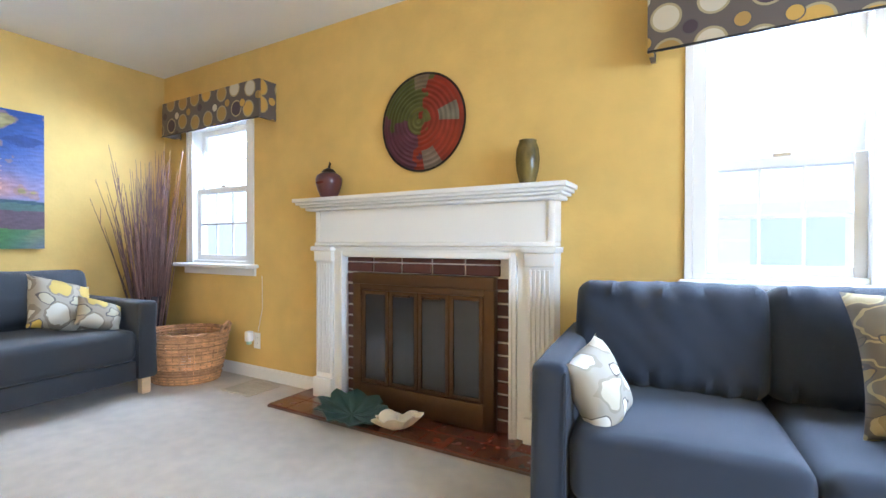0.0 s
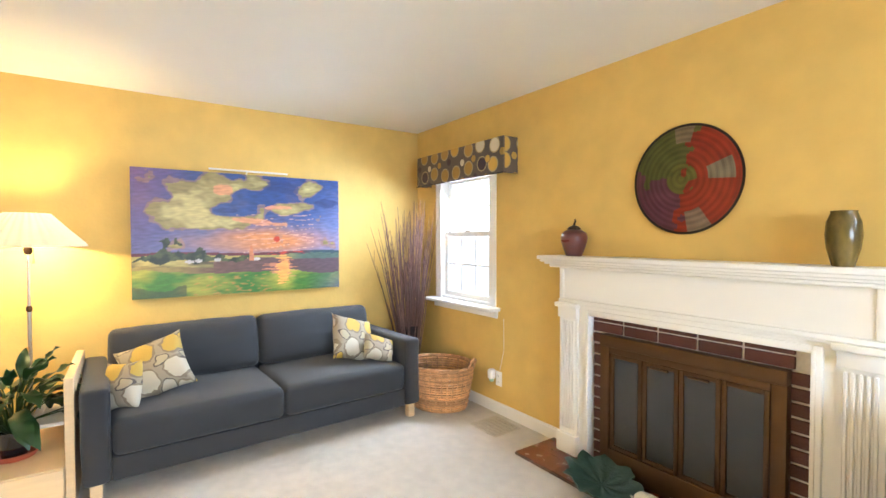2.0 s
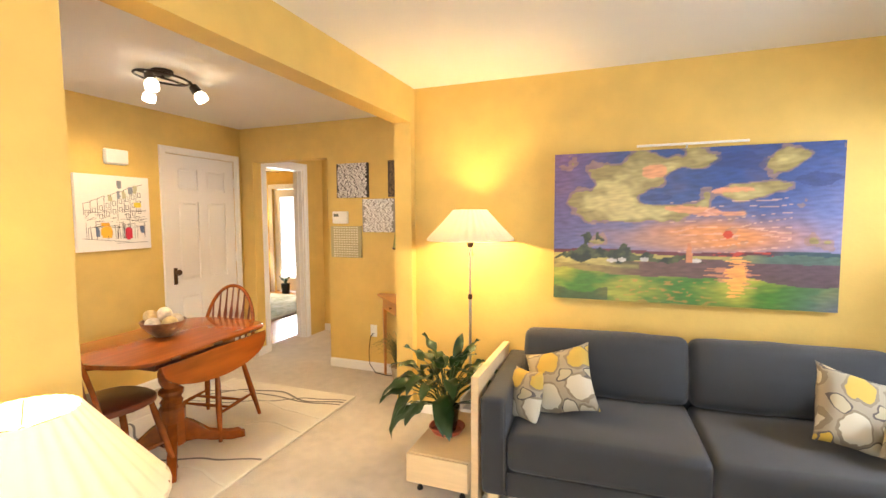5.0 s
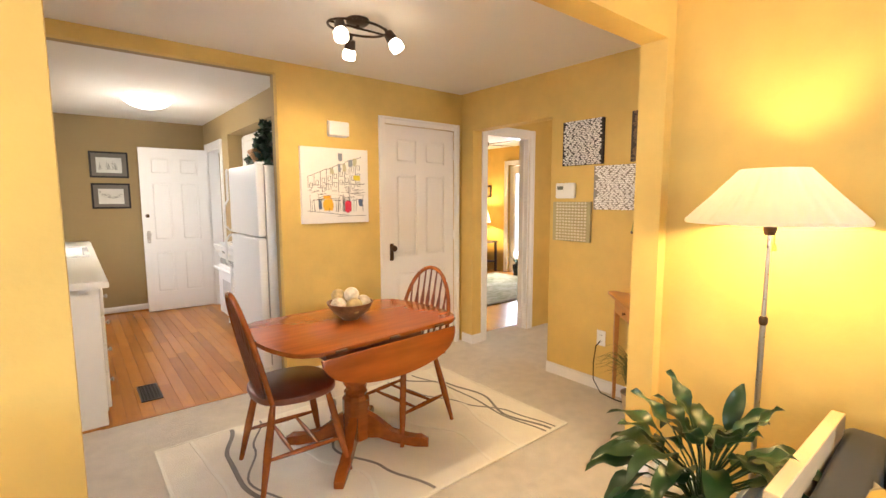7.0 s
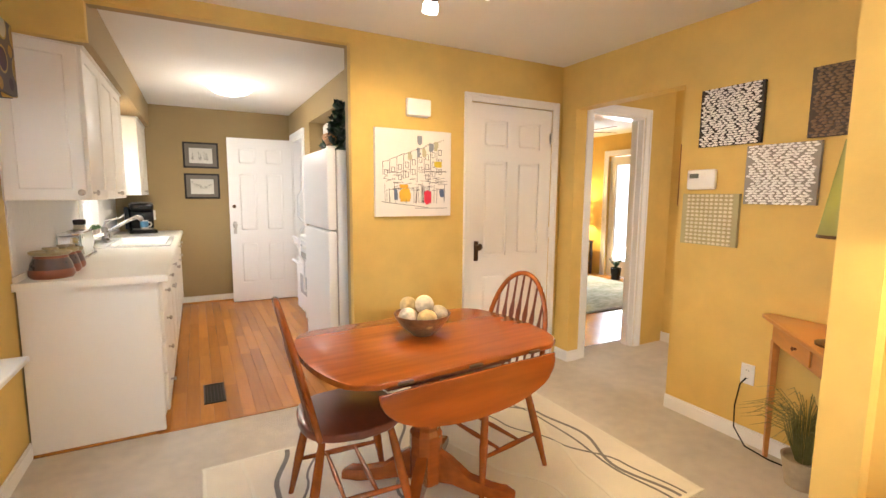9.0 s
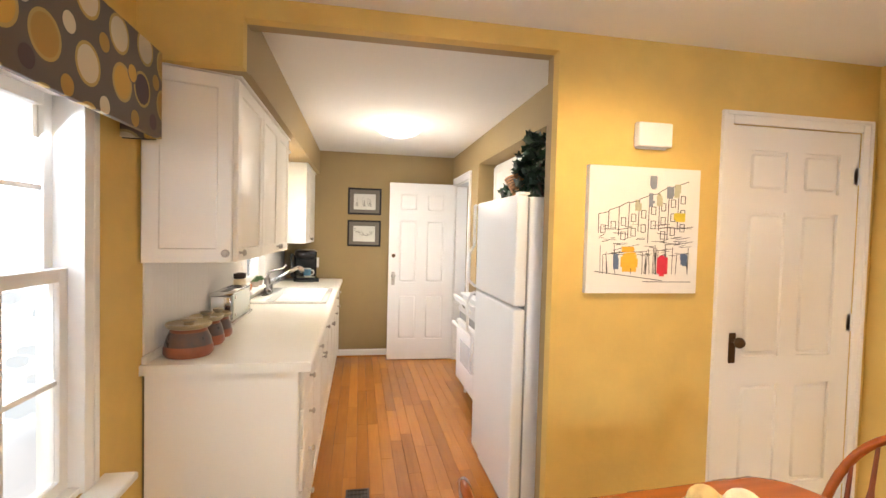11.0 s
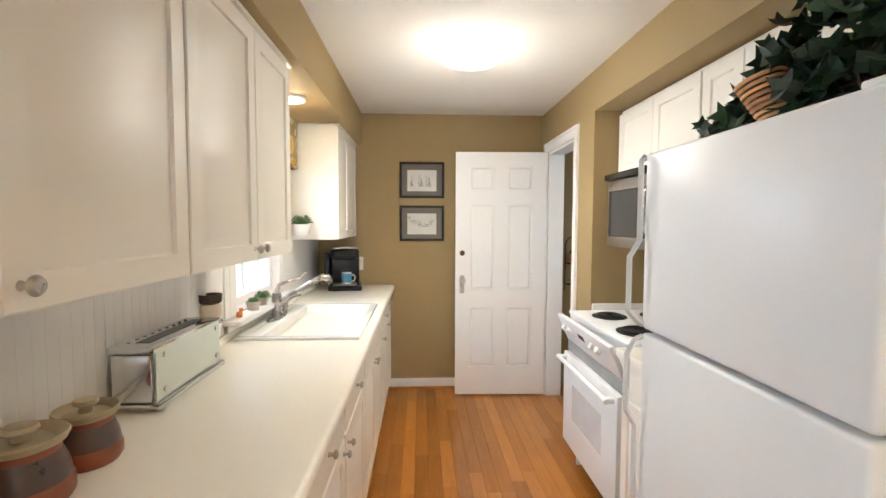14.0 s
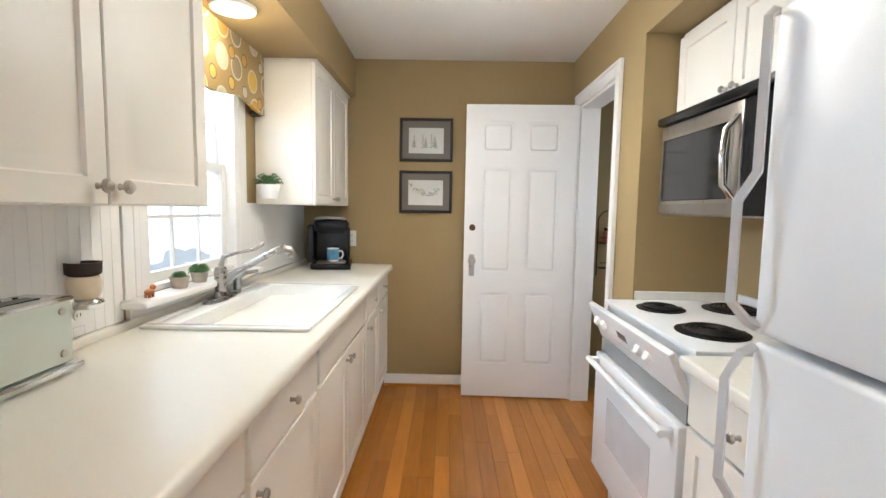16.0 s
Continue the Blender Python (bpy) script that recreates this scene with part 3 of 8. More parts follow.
def window(name, axis, face, side, a0, a1, z0, z1, rail, cols=3, rows=2, sill_over=0.08, label="white double-hung window with small-paned sashes", sill_out=0.11):
    """A double-hung window set in a wall opening. side: +1 if the room is on the smaller coordinate's far side."""
    ob = tagged(thing(name, Matrix(), label, "window"), kind="structure")

    def b(p0, p1, d0, d1, q0, q1, bev=0.002):
        l, h = sorted((face + side * d0, face + side * d1))
        return box(p0, p1, l, h, q0, q1, bev, 1) if axis == "x" else box(l, h, p0, p1, q0, q1, bev, 1)
    f = 0.05
    part("window_frame", join(b(a0 + 0.0, a0 + f, -0.012, 0.125, z0, z1), b(a1 - f, a1, -0.012, 0.125, z0, z1),
                              b(a0 + f, a1 - f, -0.012, 0.125, z1 - f, z1), b(a0 + f, a1 - f, 0.0, 0.125, z0, z0 + 0.022),
                              b(a0 - 0.03, a0, -0.014, -0.001, z0, z1 + 0.03), b(a1, a1 + 0.03, -0.014, -0.001, z0, z1 + 0.03)), M_TRIM, ob)
    part("window_sill", join(b(a0 - sill_over, a1 + sill_over, -sill_out, 0.0, z0 - 0.028, z0, 0.006), b(a0, a1, 0, 0.1, z0 - 0.028, z0 + 0.0)), M_TRIM, ob)
    part("apron", b(a0 - sill_over + 0.03, a1 + sill_over - 0.03, -0.018, -0.001, z0 - 0.085, z0 - 0.029), M_TRIM, ob)
    s = 0.04
    i0, i1 = a0 + f, a1 - f
    for kind, d, q0, q1 in (("lower_sash", 0.035, z0 + 0.022, rail + 0.02), ("upper_sash", 0.075, rail - 0.02, z1 - f)):
        part(kind, join(b(i0, i0 + s, d, d + 0.032, q0, q1), b(i1 - s, i1, d, d + 0.032, q0, q1), b(i0 + s, i1 - s, d, d + 0.032, q0, q0 + s),
                        b(i0 + s, i1 - s, d, d + 0.032, q1 - s, q1)), M_TRIM, ob)
        g0, g1, h0, h1 = i0 + s, i1 - s, q0 + s, q1 - s
        for c in range(1, cols if kind == "lower_sash" else 1):
            p = g0 + (g1 - g0) * c / cols
            part("muntin", b(p - 0.0055, p + 0.0055, d + 0.008, d + 0.024, h0, h1, 0), M_TRIM, ob)
        for r in range(1, rows):
            q = h0 + (h1 - h0) * r / rows
            part("muntin", b(g0, g1, d + 0.007, d + 0.025, q - 0.007, q + 0.007, 0), M_TRIM, ob)
        pane = part("pane", b(g0, g1, d + 0.014, d + 0.018, h0, h1, 0), M_GLASS, ob)
        pane.visible_shadow = False
    part("sash_lock", b((a0 + a1) / 2 - 0.03, (a0 + a1) / 2 + 0.03, 0.03, 0.06, rail + 0.021, rail + 0.036), M_NICKEL, ob)
    return ob


window("window_1", "x", 2.48, 1, *W1, 1.39)
window("window_2", "x", 2.48, 1, *W2, 1.29, sill_over=0.05)
window("window_3", "y", -1.30, 1, *WD, 1.31)
window("window_4", "y", -1.30, 1, *WK, 1.50, sill_over=0.1, sill_out=0.09)


def backdrop(name, bm, material):
    ob = structure(name, bm, material, "plain glowing backdrop in place of daylight outside the window")
    return ob


backdrop("backdrop_north", box(-20, 8, 6.0, 6.02, -0.3, 6), M_OUTGLOW)
backdrop("backdrop_east", box(0.9, 0.92, -12, -1.1, -0.3, 6), M_OUTGLOW)
backdrop("backdrop_west", box(-11.5, -11.48, -10, 0, -0.3, 6), M_OUTGLOW)
# siding, roof and panes emit light so the house looks overexposed
far = thing("neighbour_house", (0, 0, 0), "pale sided neighbouring house that glows in place of daylight", "house")
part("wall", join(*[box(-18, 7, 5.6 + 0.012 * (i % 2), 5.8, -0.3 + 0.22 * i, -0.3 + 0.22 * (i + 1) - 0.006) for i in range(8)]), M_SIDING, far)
part("roof", moved(box(-18, 7, -0.7, 0.7, 0, 0.06), pose(0, 5.8, 1.75, 35, 0, 0)), M_OUTGLOW, far)
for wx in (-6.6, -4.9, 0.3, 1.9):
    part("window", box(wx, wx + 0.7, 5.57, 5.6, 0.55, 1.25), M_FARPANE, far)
# the shrub's brightness is its own glow, not light falling on it
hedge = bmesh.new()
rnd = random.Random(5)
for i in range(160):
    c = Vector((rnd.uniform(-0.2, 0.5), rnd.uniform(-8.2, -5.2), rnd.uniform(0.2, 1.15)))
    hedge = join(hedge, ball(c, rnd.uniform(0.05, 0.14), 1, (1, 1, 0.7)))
tagged(single("shrub", hedge, M_HEDGE, "pale blue-green shrub that glows in place of daylight", "shrub", m=pose(0.25, 0, -0.3)), kind="stuff")


def valance(name, axis, face, side, a0, a1, z0, z1, depth, material, label, wavy=False):
    ob = thing(name, Matrix(), label, "valance")
    n = 24 if wavy else 1

    def drop(i):
        return z0 + (0.035 * (0.5 - 0.5 * math.cos(2 * math.pi * (i / n) * 2)) if wavy else 0)
    l, h = sorted((face - side * depth, face - side * (depth - 0.02)))
    if wavy:
        outline = [(a0 + (a1 - a0) * i / n, drop(i)) for i in range(n + 1)] + [(a1, z1), (a0, z1)]
        turn = Matrix(((0, 0, 1, 0), (1, 0, 0, 0), (0, 1, 0, 0), (0, 0, 0, 1)))
        part("front", moved(prism(outline, l, h), turn), material, ob)
    else:
        part("front", box(a0, a1, l, h, z0, z1, 0.004) if axis == "x" else box(l, h, a0, a1, z0, z1, 0.004), material, ob)
    l, h = sorted((face, face - side * (depth - 0.02)))
    m2 = {"x": M_DOTY, "y": M_DOTX}[axis]
    for p0, p1 in ((a0, a0 + 0.02), (a1 - 0.02, a1)):
        part("return", box(p0, p1, l, h, z0, z1) if axis == "x" else box(l, h, p0, p1, z0, z1), m2, ob)
    part("top", box(a0 + 0.02, a1 - 0.02, l, h, z1 - 0.02, z1) if axis == "x" else box(l, h, a0 + 0.02, a1 - 0.02, z1 - 0.02, z1), material, ob)
    part("piping", box(a0, a1, face - side * (depth + 0.004) if side > 0 else face, face - side * (depth - 0.004), z0 - 0.006, z0 + 0.002) if axis == "x" and not wavy else
         (box(l - 0.0, h, a0, a0 + 0.004, z0 - 0.004, z0)), M_BLACKM, ob)
    return ob


VL = "taupe valance with gold and cream discs"
valance("window_valance", "x", 2.48, 1, -3.83, -2.66, 1.825, 2.085, 0.145, M_DOTX, VL + ", over the window")
valance("window_valance", "x", 2.48, 1, -0.262, 0.675, 1.75, 2.045, 0.145, M_DOTX, VL + ", behind the sofa")
valance("window_valance", "y", -1.30, 1, -3.05, -1.85, 1.78, 2.09, 0.13, M_DOTY, VL + ", in the dining room")
valance("window_valance", "y", -1.30, 1, -5.76, -4.69, 1.80, 2.105, 0.07, M_DOTK, "shaped valance in gold and taupe disc print over the sink", True)

# ---- doors ----


def six_panel_door(name, m, w, h, label, knob_x, t=0.040, material=M_DOOR, faces=(1,), knob_material=M_NICKEL, structure_kind=True):
    """Local x across the width from the hinge side 0..w, z up, the seen face at y = +t/2."""
    ob = thing(name, m, label, "door")
    if structure_kind:
        tagged(ob, kind="structure")
    part("core", box(0.01, w - 0.01, -t / 2 + 0.014, t / 2 - 0.014, 0.01, h - 0.01), material, ob)
    st, mid = 0.115 * w / 0.76, 0.10 * w / 0.76
    bms = [box(0, st, -t / 2, t / 2, 0, h), box(w - st, w, -t / 2, t / 2, 0, h)]
    spans = [(0.0, 0.235), (0.745, 0.885), (1.60, 1.70), (h - 0.115, h)]
    for z0, z1 in spans:
        bms.append(box(st, w - st, -t / 2, t / 2, z0, z1))
    for z0, z1 in ((0.235, 0.745), (0.885, 1.60), (1.70, h - 0.115)):
        bms.append(box(w / 2 - mid / 2, w / 2 + mid / 2, -t / 2, t / 2, z0, z1))
    part("stiles_and_rails", join(*bms), material, ob)
    for z0, z1 in ((0.235, 0.745), (0.885, 1.60), (1.70, h - 0.115)):
        for x0, x1 in ((st, w / 2 - mid / 2), (w / 2 + mid / 2, w - st)):
            g = 0.012
            bm = box(x0 + g, x1 - g, -t / 2 + 0.004, t / 2 - 0.004, z0 + g, z1 - g, 0.0135, 1)
            part("panel", bm, material, ob)
    kb = part("escutcheon", join(cbox((knob_x, t / 2 + 0.003, 0.93), (0.038, 0.006, 0.15), 0.004, 1), cyl((knob_x, t / 2 + 0.005, 0.865), 0.006, 0.006, 10, "y")), knob_material, ob)
    prof = [(0.010, 0), (0.009, 0.022), (0.018, 0.028), (0.026, 0.038), (0.027, 0.047), (0.020, 0.058), (0.0, 0.062)]
    part("door_knob", moved(lathe(prof, 20), pose(knob_x, t / 2 + 0.004, 0.965, -90, 0, 0)), knob_material, kb)
    return ob


d1 = six_panel_door("door_1", pose(-4.648, -3.172, 0.012), 0.756, 2.014, "closed cream six-panel closet door with an old brass knob", 0.70, knob_material=M_BRASS)
for hz in (0.25, 1.05, 1.80):
    part("hinge", join(cyl((-0.004, 0.021, hz), 0.006, 0.09, 10), cbox((0.012, 0.0185, hz), (0.026, 0.003, 0.085))), M_DOOR, d1)
d2 = six_panel_door("door_2", pose(-3.215, -6.425, 0.012, 0, 0, -2.0), 0.745, 2.018, "open white six-panel door folded back near the wall", 0.69, material=M_TRIM)
part("deadbolt", join(cyl((0.69, 0.022, 1.19), 0.022, 0.008, 20, "y"), cyl((0.69, 0.03, 1.19), 0.010, 0.012, 14, "y")), M_BRASS, d2)
part("latch_plate", cbox((0.746, 0, 0.93), (0.003, 0.024, 0.06)), M_NICKEL, d2)

gd = tagged(thing("door_3", pose(-8.36, -5.84, 0.012), "cream exterior door with a tall bright glass light", "door"), kind="structure")
part("door_frame", join(box(-0.02, 0.02, 0.0, 0.12, 0, 2.0), box(-0.02, 0.02, 0.62, 0.75, 0, 2.0), box(-0.02, 0.02, 0.12, 0.62, 0, 0.26), box(-0.02, 0.02, 0.12, 0.62, 1.86, 2.0)), M_DOOR, gd)
pn = part("pane", box(-0.004, 0.004, 0.12, 0.62, 0.26, 1.86), M_GLASS, gd)
pn.visible_shadow = False
part("door_knob", moved(lathe([(0.012, 0), (0.012, 0.03), (0.026, 0.04), (0.024, 0.06), (0, 0.066)], 16), pose(0.02, 0.69, 0.95, 0, 90, 0)), M_BRASS, gd)

# ---- fireplace ----
FX = -1.40
fp = thing("fireplace", pose(FX - 0.015, 2.48, 0) @ Matrix.Diagonal((0.982, 1, 1, 1)), "white painted mantelpiece round a dark red brick fireplace", "fireplace")
OP = 0.548
part("mantel_shelf", join(box(-0.875, 0.855, -0.205, 0.0, 1.222, 1.245, 0.004), box(-0.862, 0.842, -0.190, 0, 1.206, 1.221, 0.004), box(-0.845, 0.827, -0.170, 0, 1.192, 1.205, 0.005),
                          box(-0.825, 0.810, -0.145, 0, 1.172, 1.191, 0.008)), M_TRIM, fp)
part("frieze", join(box(-0.775, 0.775, -0.092, -0.001, 0.978, 1.171), box(-0.775, -0.74, -0.10, -0.093, 0.978, 1.171, 0.002), box(0.74, 0.775, -0.10, -0.093, 0.978, 1.171, 0.002)), M_TRIM, fp)
part("frieze_moulding", join(box(-0.775, 0.775, -0.112, -0.001, 0.955, 0.977, 0.005), box(-0.775, 0.775, -0.100, -0.001, 0.940, 0.954, 0.004)), M_TRIM, fp)
part("header", box(-OP - 0.08, OP + 0.08, -0.088, -0.001, 0.89, 0.939), M_TRIM, fp)
part("inner_moulding", join(box(-OP - 0.034, -OP, -0.100, -0.001, 0, 0.925, 0.004), box(OP, OP + 0.034, -0.100, -0.001, 0, 0.925, 0.004), box(-OP, OP, -0.100, -0.001, 0.892, 0.925, 0.004),
                            box(-OP - 0.014, -OP + 0.002, -0.108, -0.101, 0, 0.905, 0.002), box(OP - 0.002, OP + 0.014, -0.108, -0.101, 0, 0.905, 0.002)), M_TRIM, fp)
for s in (-1, 1):
    x0, x1 = sorted((s * 0.632, s * 0.772))
    pl = part("pilaster", join(box(x0, x1, -0.098, -0.001, 0.14, 0.86), *[box(x0 + 0.016 + i * 0.0225, x0 + 0.030 + i * 0.0225, -0.107, -0.099, 0.17, 0.845, 0.003, 1) for i in range(5)]), M_TRIM, fp)
    part("plinth", box(x0 - 0.006, x1 + 0.006, -0.122, -0.001, 0, 0.139, 0.004), M_TRIM, pl)
    part("capital", join(box(x0 - 0.004, x1 + 0.004, -0.115, -0.001, 0.861, 0.925, 0.003), box(x0 - 0.016, x1 + 0.016, -0.135, -0.001, 0.926, 0.954, 0.005)), M_TRIM, pl)
    e0, e1 = sorted((s * 0.583, s * 0.631))
    part("stile", box(e0, e1, -0.085, -0.001, 0, 0.889), M_TRIM, fp)
brickwork = part("mortar_bed", join(box(-OP, -0.40, -0.045, -0.002, 0, 0.89), box(0.40, OP, -0.045, -0.002, 0, 0.89), box(-0.40, 0.40, -0.045, -0.002, 0.72, 0.89)), M_MORTAR, fp)
insert = part("fire_door_frame", join(box(-0.465, 0.465, -0.105, -0.046, 0.735, 0.80, 0.004), box(-0.465, -0.405, -0.100, -0.046, 0.022, 0.735, 0.004), box(0.405, 0.465, -0.100, -0.046, 0.022, 0.735, 0.004),
                                      box(-0.405, 0.405, -0.100, -0.046, 0.022, 0.155, 0.004), box(-0.405, 0.405, -0.100, -0.046, 0.700, 0.735, 0.003)), M_BRASS, fp, "aged brass fire door frame")
for i in range(4):
    a, b = -0.402 + i * 0.201, -0.402 + (i + 1) * 0.201
    dr = part("fire_door", join(box(a + 0.002, a + 0.024, -0.094, -0.072, 0.158, 0.698, 0.002), box(b - 0.024, b - 0.002, -0.094, -0.072, 0.158, 0.698, 0.002),
                                box(a + 0.024, b - 0.024, -0.094, -0.072, 0.158, 0.178, 0.002), box(a + 0.024, b - 0.024, -0.094, -0.072, 0.676, 0.698, 0.002)), M_BRASS, fp, "brass framed glass fire door")
    part("pane", box(a + 0.024, b - 0.024, -0.085, -0.080, 0.178, 0.676), M_SMOKE, dr)
    if i in (1, 2):
        part("pull", box((a + b) / 2 - 0.05, (a + b) / 2 + 0.05, -0.112, -0.095, 0.670, 0.682, 0.003), M_BRASS, dr)
part("firebox", join(box(-0.40, 0.40, -0.044, -0.040, 0.02, 0.735)), M_BLACKM, fp)

hearth = structure("hearth", box(FX - 0.90, FX + 0.90, 2.115, 2.47, 0.001, 0.014), M_GROUT, "red quarry tile hearth set in the carpet")


def leaf_dish(r, lobes, depth, seg=48, rings=7, seed=1):
    rn = random.Random(seed)
    ph = rn.random() * 6
    bm = bmesh.new()
    rows = []
    for i in range(rings + 1):
        f = i / rings
        row = []
        for k in range(seg):
            a = 2 * math.pi * k / seg
            q = r * f * (1 + 0.10 * math.sin(lobes * a + ph) * f + 0.05 * math.sin(2.3 * lobes * a) * f)
            row.append(bm.verts.new((q * math.cos(a) * 1.1, q * math.sin(a) * 0.85, depth * f * f + 0.010 * f * math.sin(lobes * a))))
        rows.append(row)
    for a, b in zip(rows, rows[1:]):
        for k in range(seg):
            bm.faces.new((a[k], a[(k + 1) % seg], b[(k + 1) % seg], b[k]))
    bmesh.ops.remove_doubles(bm, verts=rows[0], dist=1e-5)
    bmesh.ops.solidify(bm, geom=bm.faces[:], thickness=0.006)
    bmesh.ops.translate(bm, vec=(0, 0, 0.008 - min(v.co.z for v in bm.verts)), verts=bm.verts)
    return bm


single("leaf_dish", leaf_dish(0.20, 9, 0.05), mat("green_glazed_dish", (0.022, 0.055, 0.042), 0.4, var=0.4, scale=18, bump=0.4, bscale=60), "dark green crinkled leaf-shaped ceramic dish on the hearth", "dish", m=pose(-1.735, 2.215, 0.016, 4, 6, -15))
single("shell_bowl", leaf_dish(0.115, 7, 0.06, seed=3), mat("cream_shell", (0.72, 0.64, 0.52), 0.45, var=0.12, scale=25), "cream scalloped shell-shaped bowl on the hearth", "bowl", m=pose(-1.40, 2.19, 0.016, -8, -8, 20))
single("shell_bowl", ball((0, 0, 0.05), 0.055, 3, (1.0, 0.8, 0.85)), mat("cream_gourd", (0.74, 0.67, 0.55), 0.45, var=0.1, scale=25), "smooth cream half shell lying in the bowl", "shell", m=pose(-1.475, 2.20, 0.012))

# things on the mantel and above
jar = thing("lidded_jar", (-2.06, 2.375, 1.245), "dark red and grey glazed lidded jar on the mantel", "jar")
part("body", lathe([(0.0, 0), (0.045, 0), (0.050, 0.01), (0.066, 0.05), (0.078, 0.09), (0.080, 0.115), (0.072, 0.14), (0.050, 0.155), (0.038, 0.160), (0.0, 0.161)], 32),
     mat("jar_glaze", (0.16, 0.025, 0.02), 0.3, var=0.1, scale=3, col2=(0.05, 0.055, 0.06), stretch=(1, 1, 5)), jar)
lid = part("lid", lathe([(0.040, 0.161), (0.042, 0.166), (0.030, 0.178), (0.012, 0.186), (0.0, 0.188)], 24), M_BRONZE, jar)
part("finial", tube([(0, 0, 0.185), (0.003, 0, 0.20), (0.010, 0, 0.212), (0.006, 0, 0.225)], [0.008, 0.006, 0.006, 0.003], 8), M_BRONZE, lid)
single("vase", lathe([(0.0, 0), (0.034, 0), (0.036, 0.006), (0.052, 0.07), (0.057, 0.12), (0.053, 0.17), (0.040, 0.205), (0.042, 0.212), (0.036, 0.212), (0.034, 0.20), (0, 0.20)], 32),
       mat("mottled_olive_glaze", (0.012, 0.008, 0.004), 0.2, var=0.2, scale=26, col2=(0.20, 0.14, 0.035), stretch=(1, 1, 0.45), coat=0.0, spec=0.4), "mottled brown and olive glazed vase on the mantel", "vase", m=pose(-0.785, 2.375, 1.245))


def ring_plate():
    """A shallow thrown plate with ridges and patches of red, green and purple glaze."""
    bm = bmesh.new()
    col = bm.loops.layers.float_color.new("paint")
    seg, rings, R = 96, 44, 0.278
    rows = []
    for i in range(rings + 1):
        r = R * i / rings
        z = 0.035 * (i / rings) ** 2 + 0.0018 * math.sin(i * 1.55)
        rows.append([bm.verts.new((r * math.cos(2 * math.pi * k / seg), z, r * math.sin(2 * math.pi * k / seg))) for k in range(seg)])

    def shade(r, a):
        f = r / R
        wig = noise.noise(Vector((math.cos(a) * f * 5, math.sin(a) * f * 5, 2)))
        deg = math.degrees(a) % 360
        c = (0.36, 0.040, 0.018)
        if 80 < deg + 30 * wig < 175:
            c = (0.13, 0.14, 0.035)
        elif 175 <= deg + 30 * wig < 262:
            c = (0.17, 0.055, 0.085)
        if f < 0.27 and wig > -0.25:
            c = (0.16, 0.16, 0.035)
        if (-4 < deg < 24 or deg > 356) and 0.45 < f < 0.86:
            c = (0.27, 0.23, 0.15)
        if 275 < deg < 300 and 0.6 < f < 0.97:
            c = (0.30, 0.22, 0.15)
        if 78 < deg < 100 and 0.65 < f < 0.95:
            c = (0.27, 0.21, 0.12)
        if f > 0.965:
            c = (0.02, 0.015, 0.012)
        k = 1 + 0.18 * math.sin(f * 60) + 0.3 * wig
        return (c[0] * k, c[1] * k, c[2] * k, 1)
    for i in range(rings):
        for k in range(seg):
            a, b = rows[i], rows[i + 1]
            f = bm.faces.new((a[k], a[(k + 1) % seg], b[(k + 1) % seg], b[k]))
            tone = shade(R * (i + 0.5) / rings, 2 * math.pi * (k + 0.5) / seg)
            for lp in f.loops:
                lp[col] = tone
    bmesh.ops.solidify(bm, geom=bm.faces[:], thickness=0.008)
    return bm


single("wall_plate", ring_plate(), painted("glazed_plate", 0.35), "large round wall plate with ridged red, green and purple glaze", "plate", m=pose(-1.434, 2.425, 1.650))

# ---- landscape painting ----


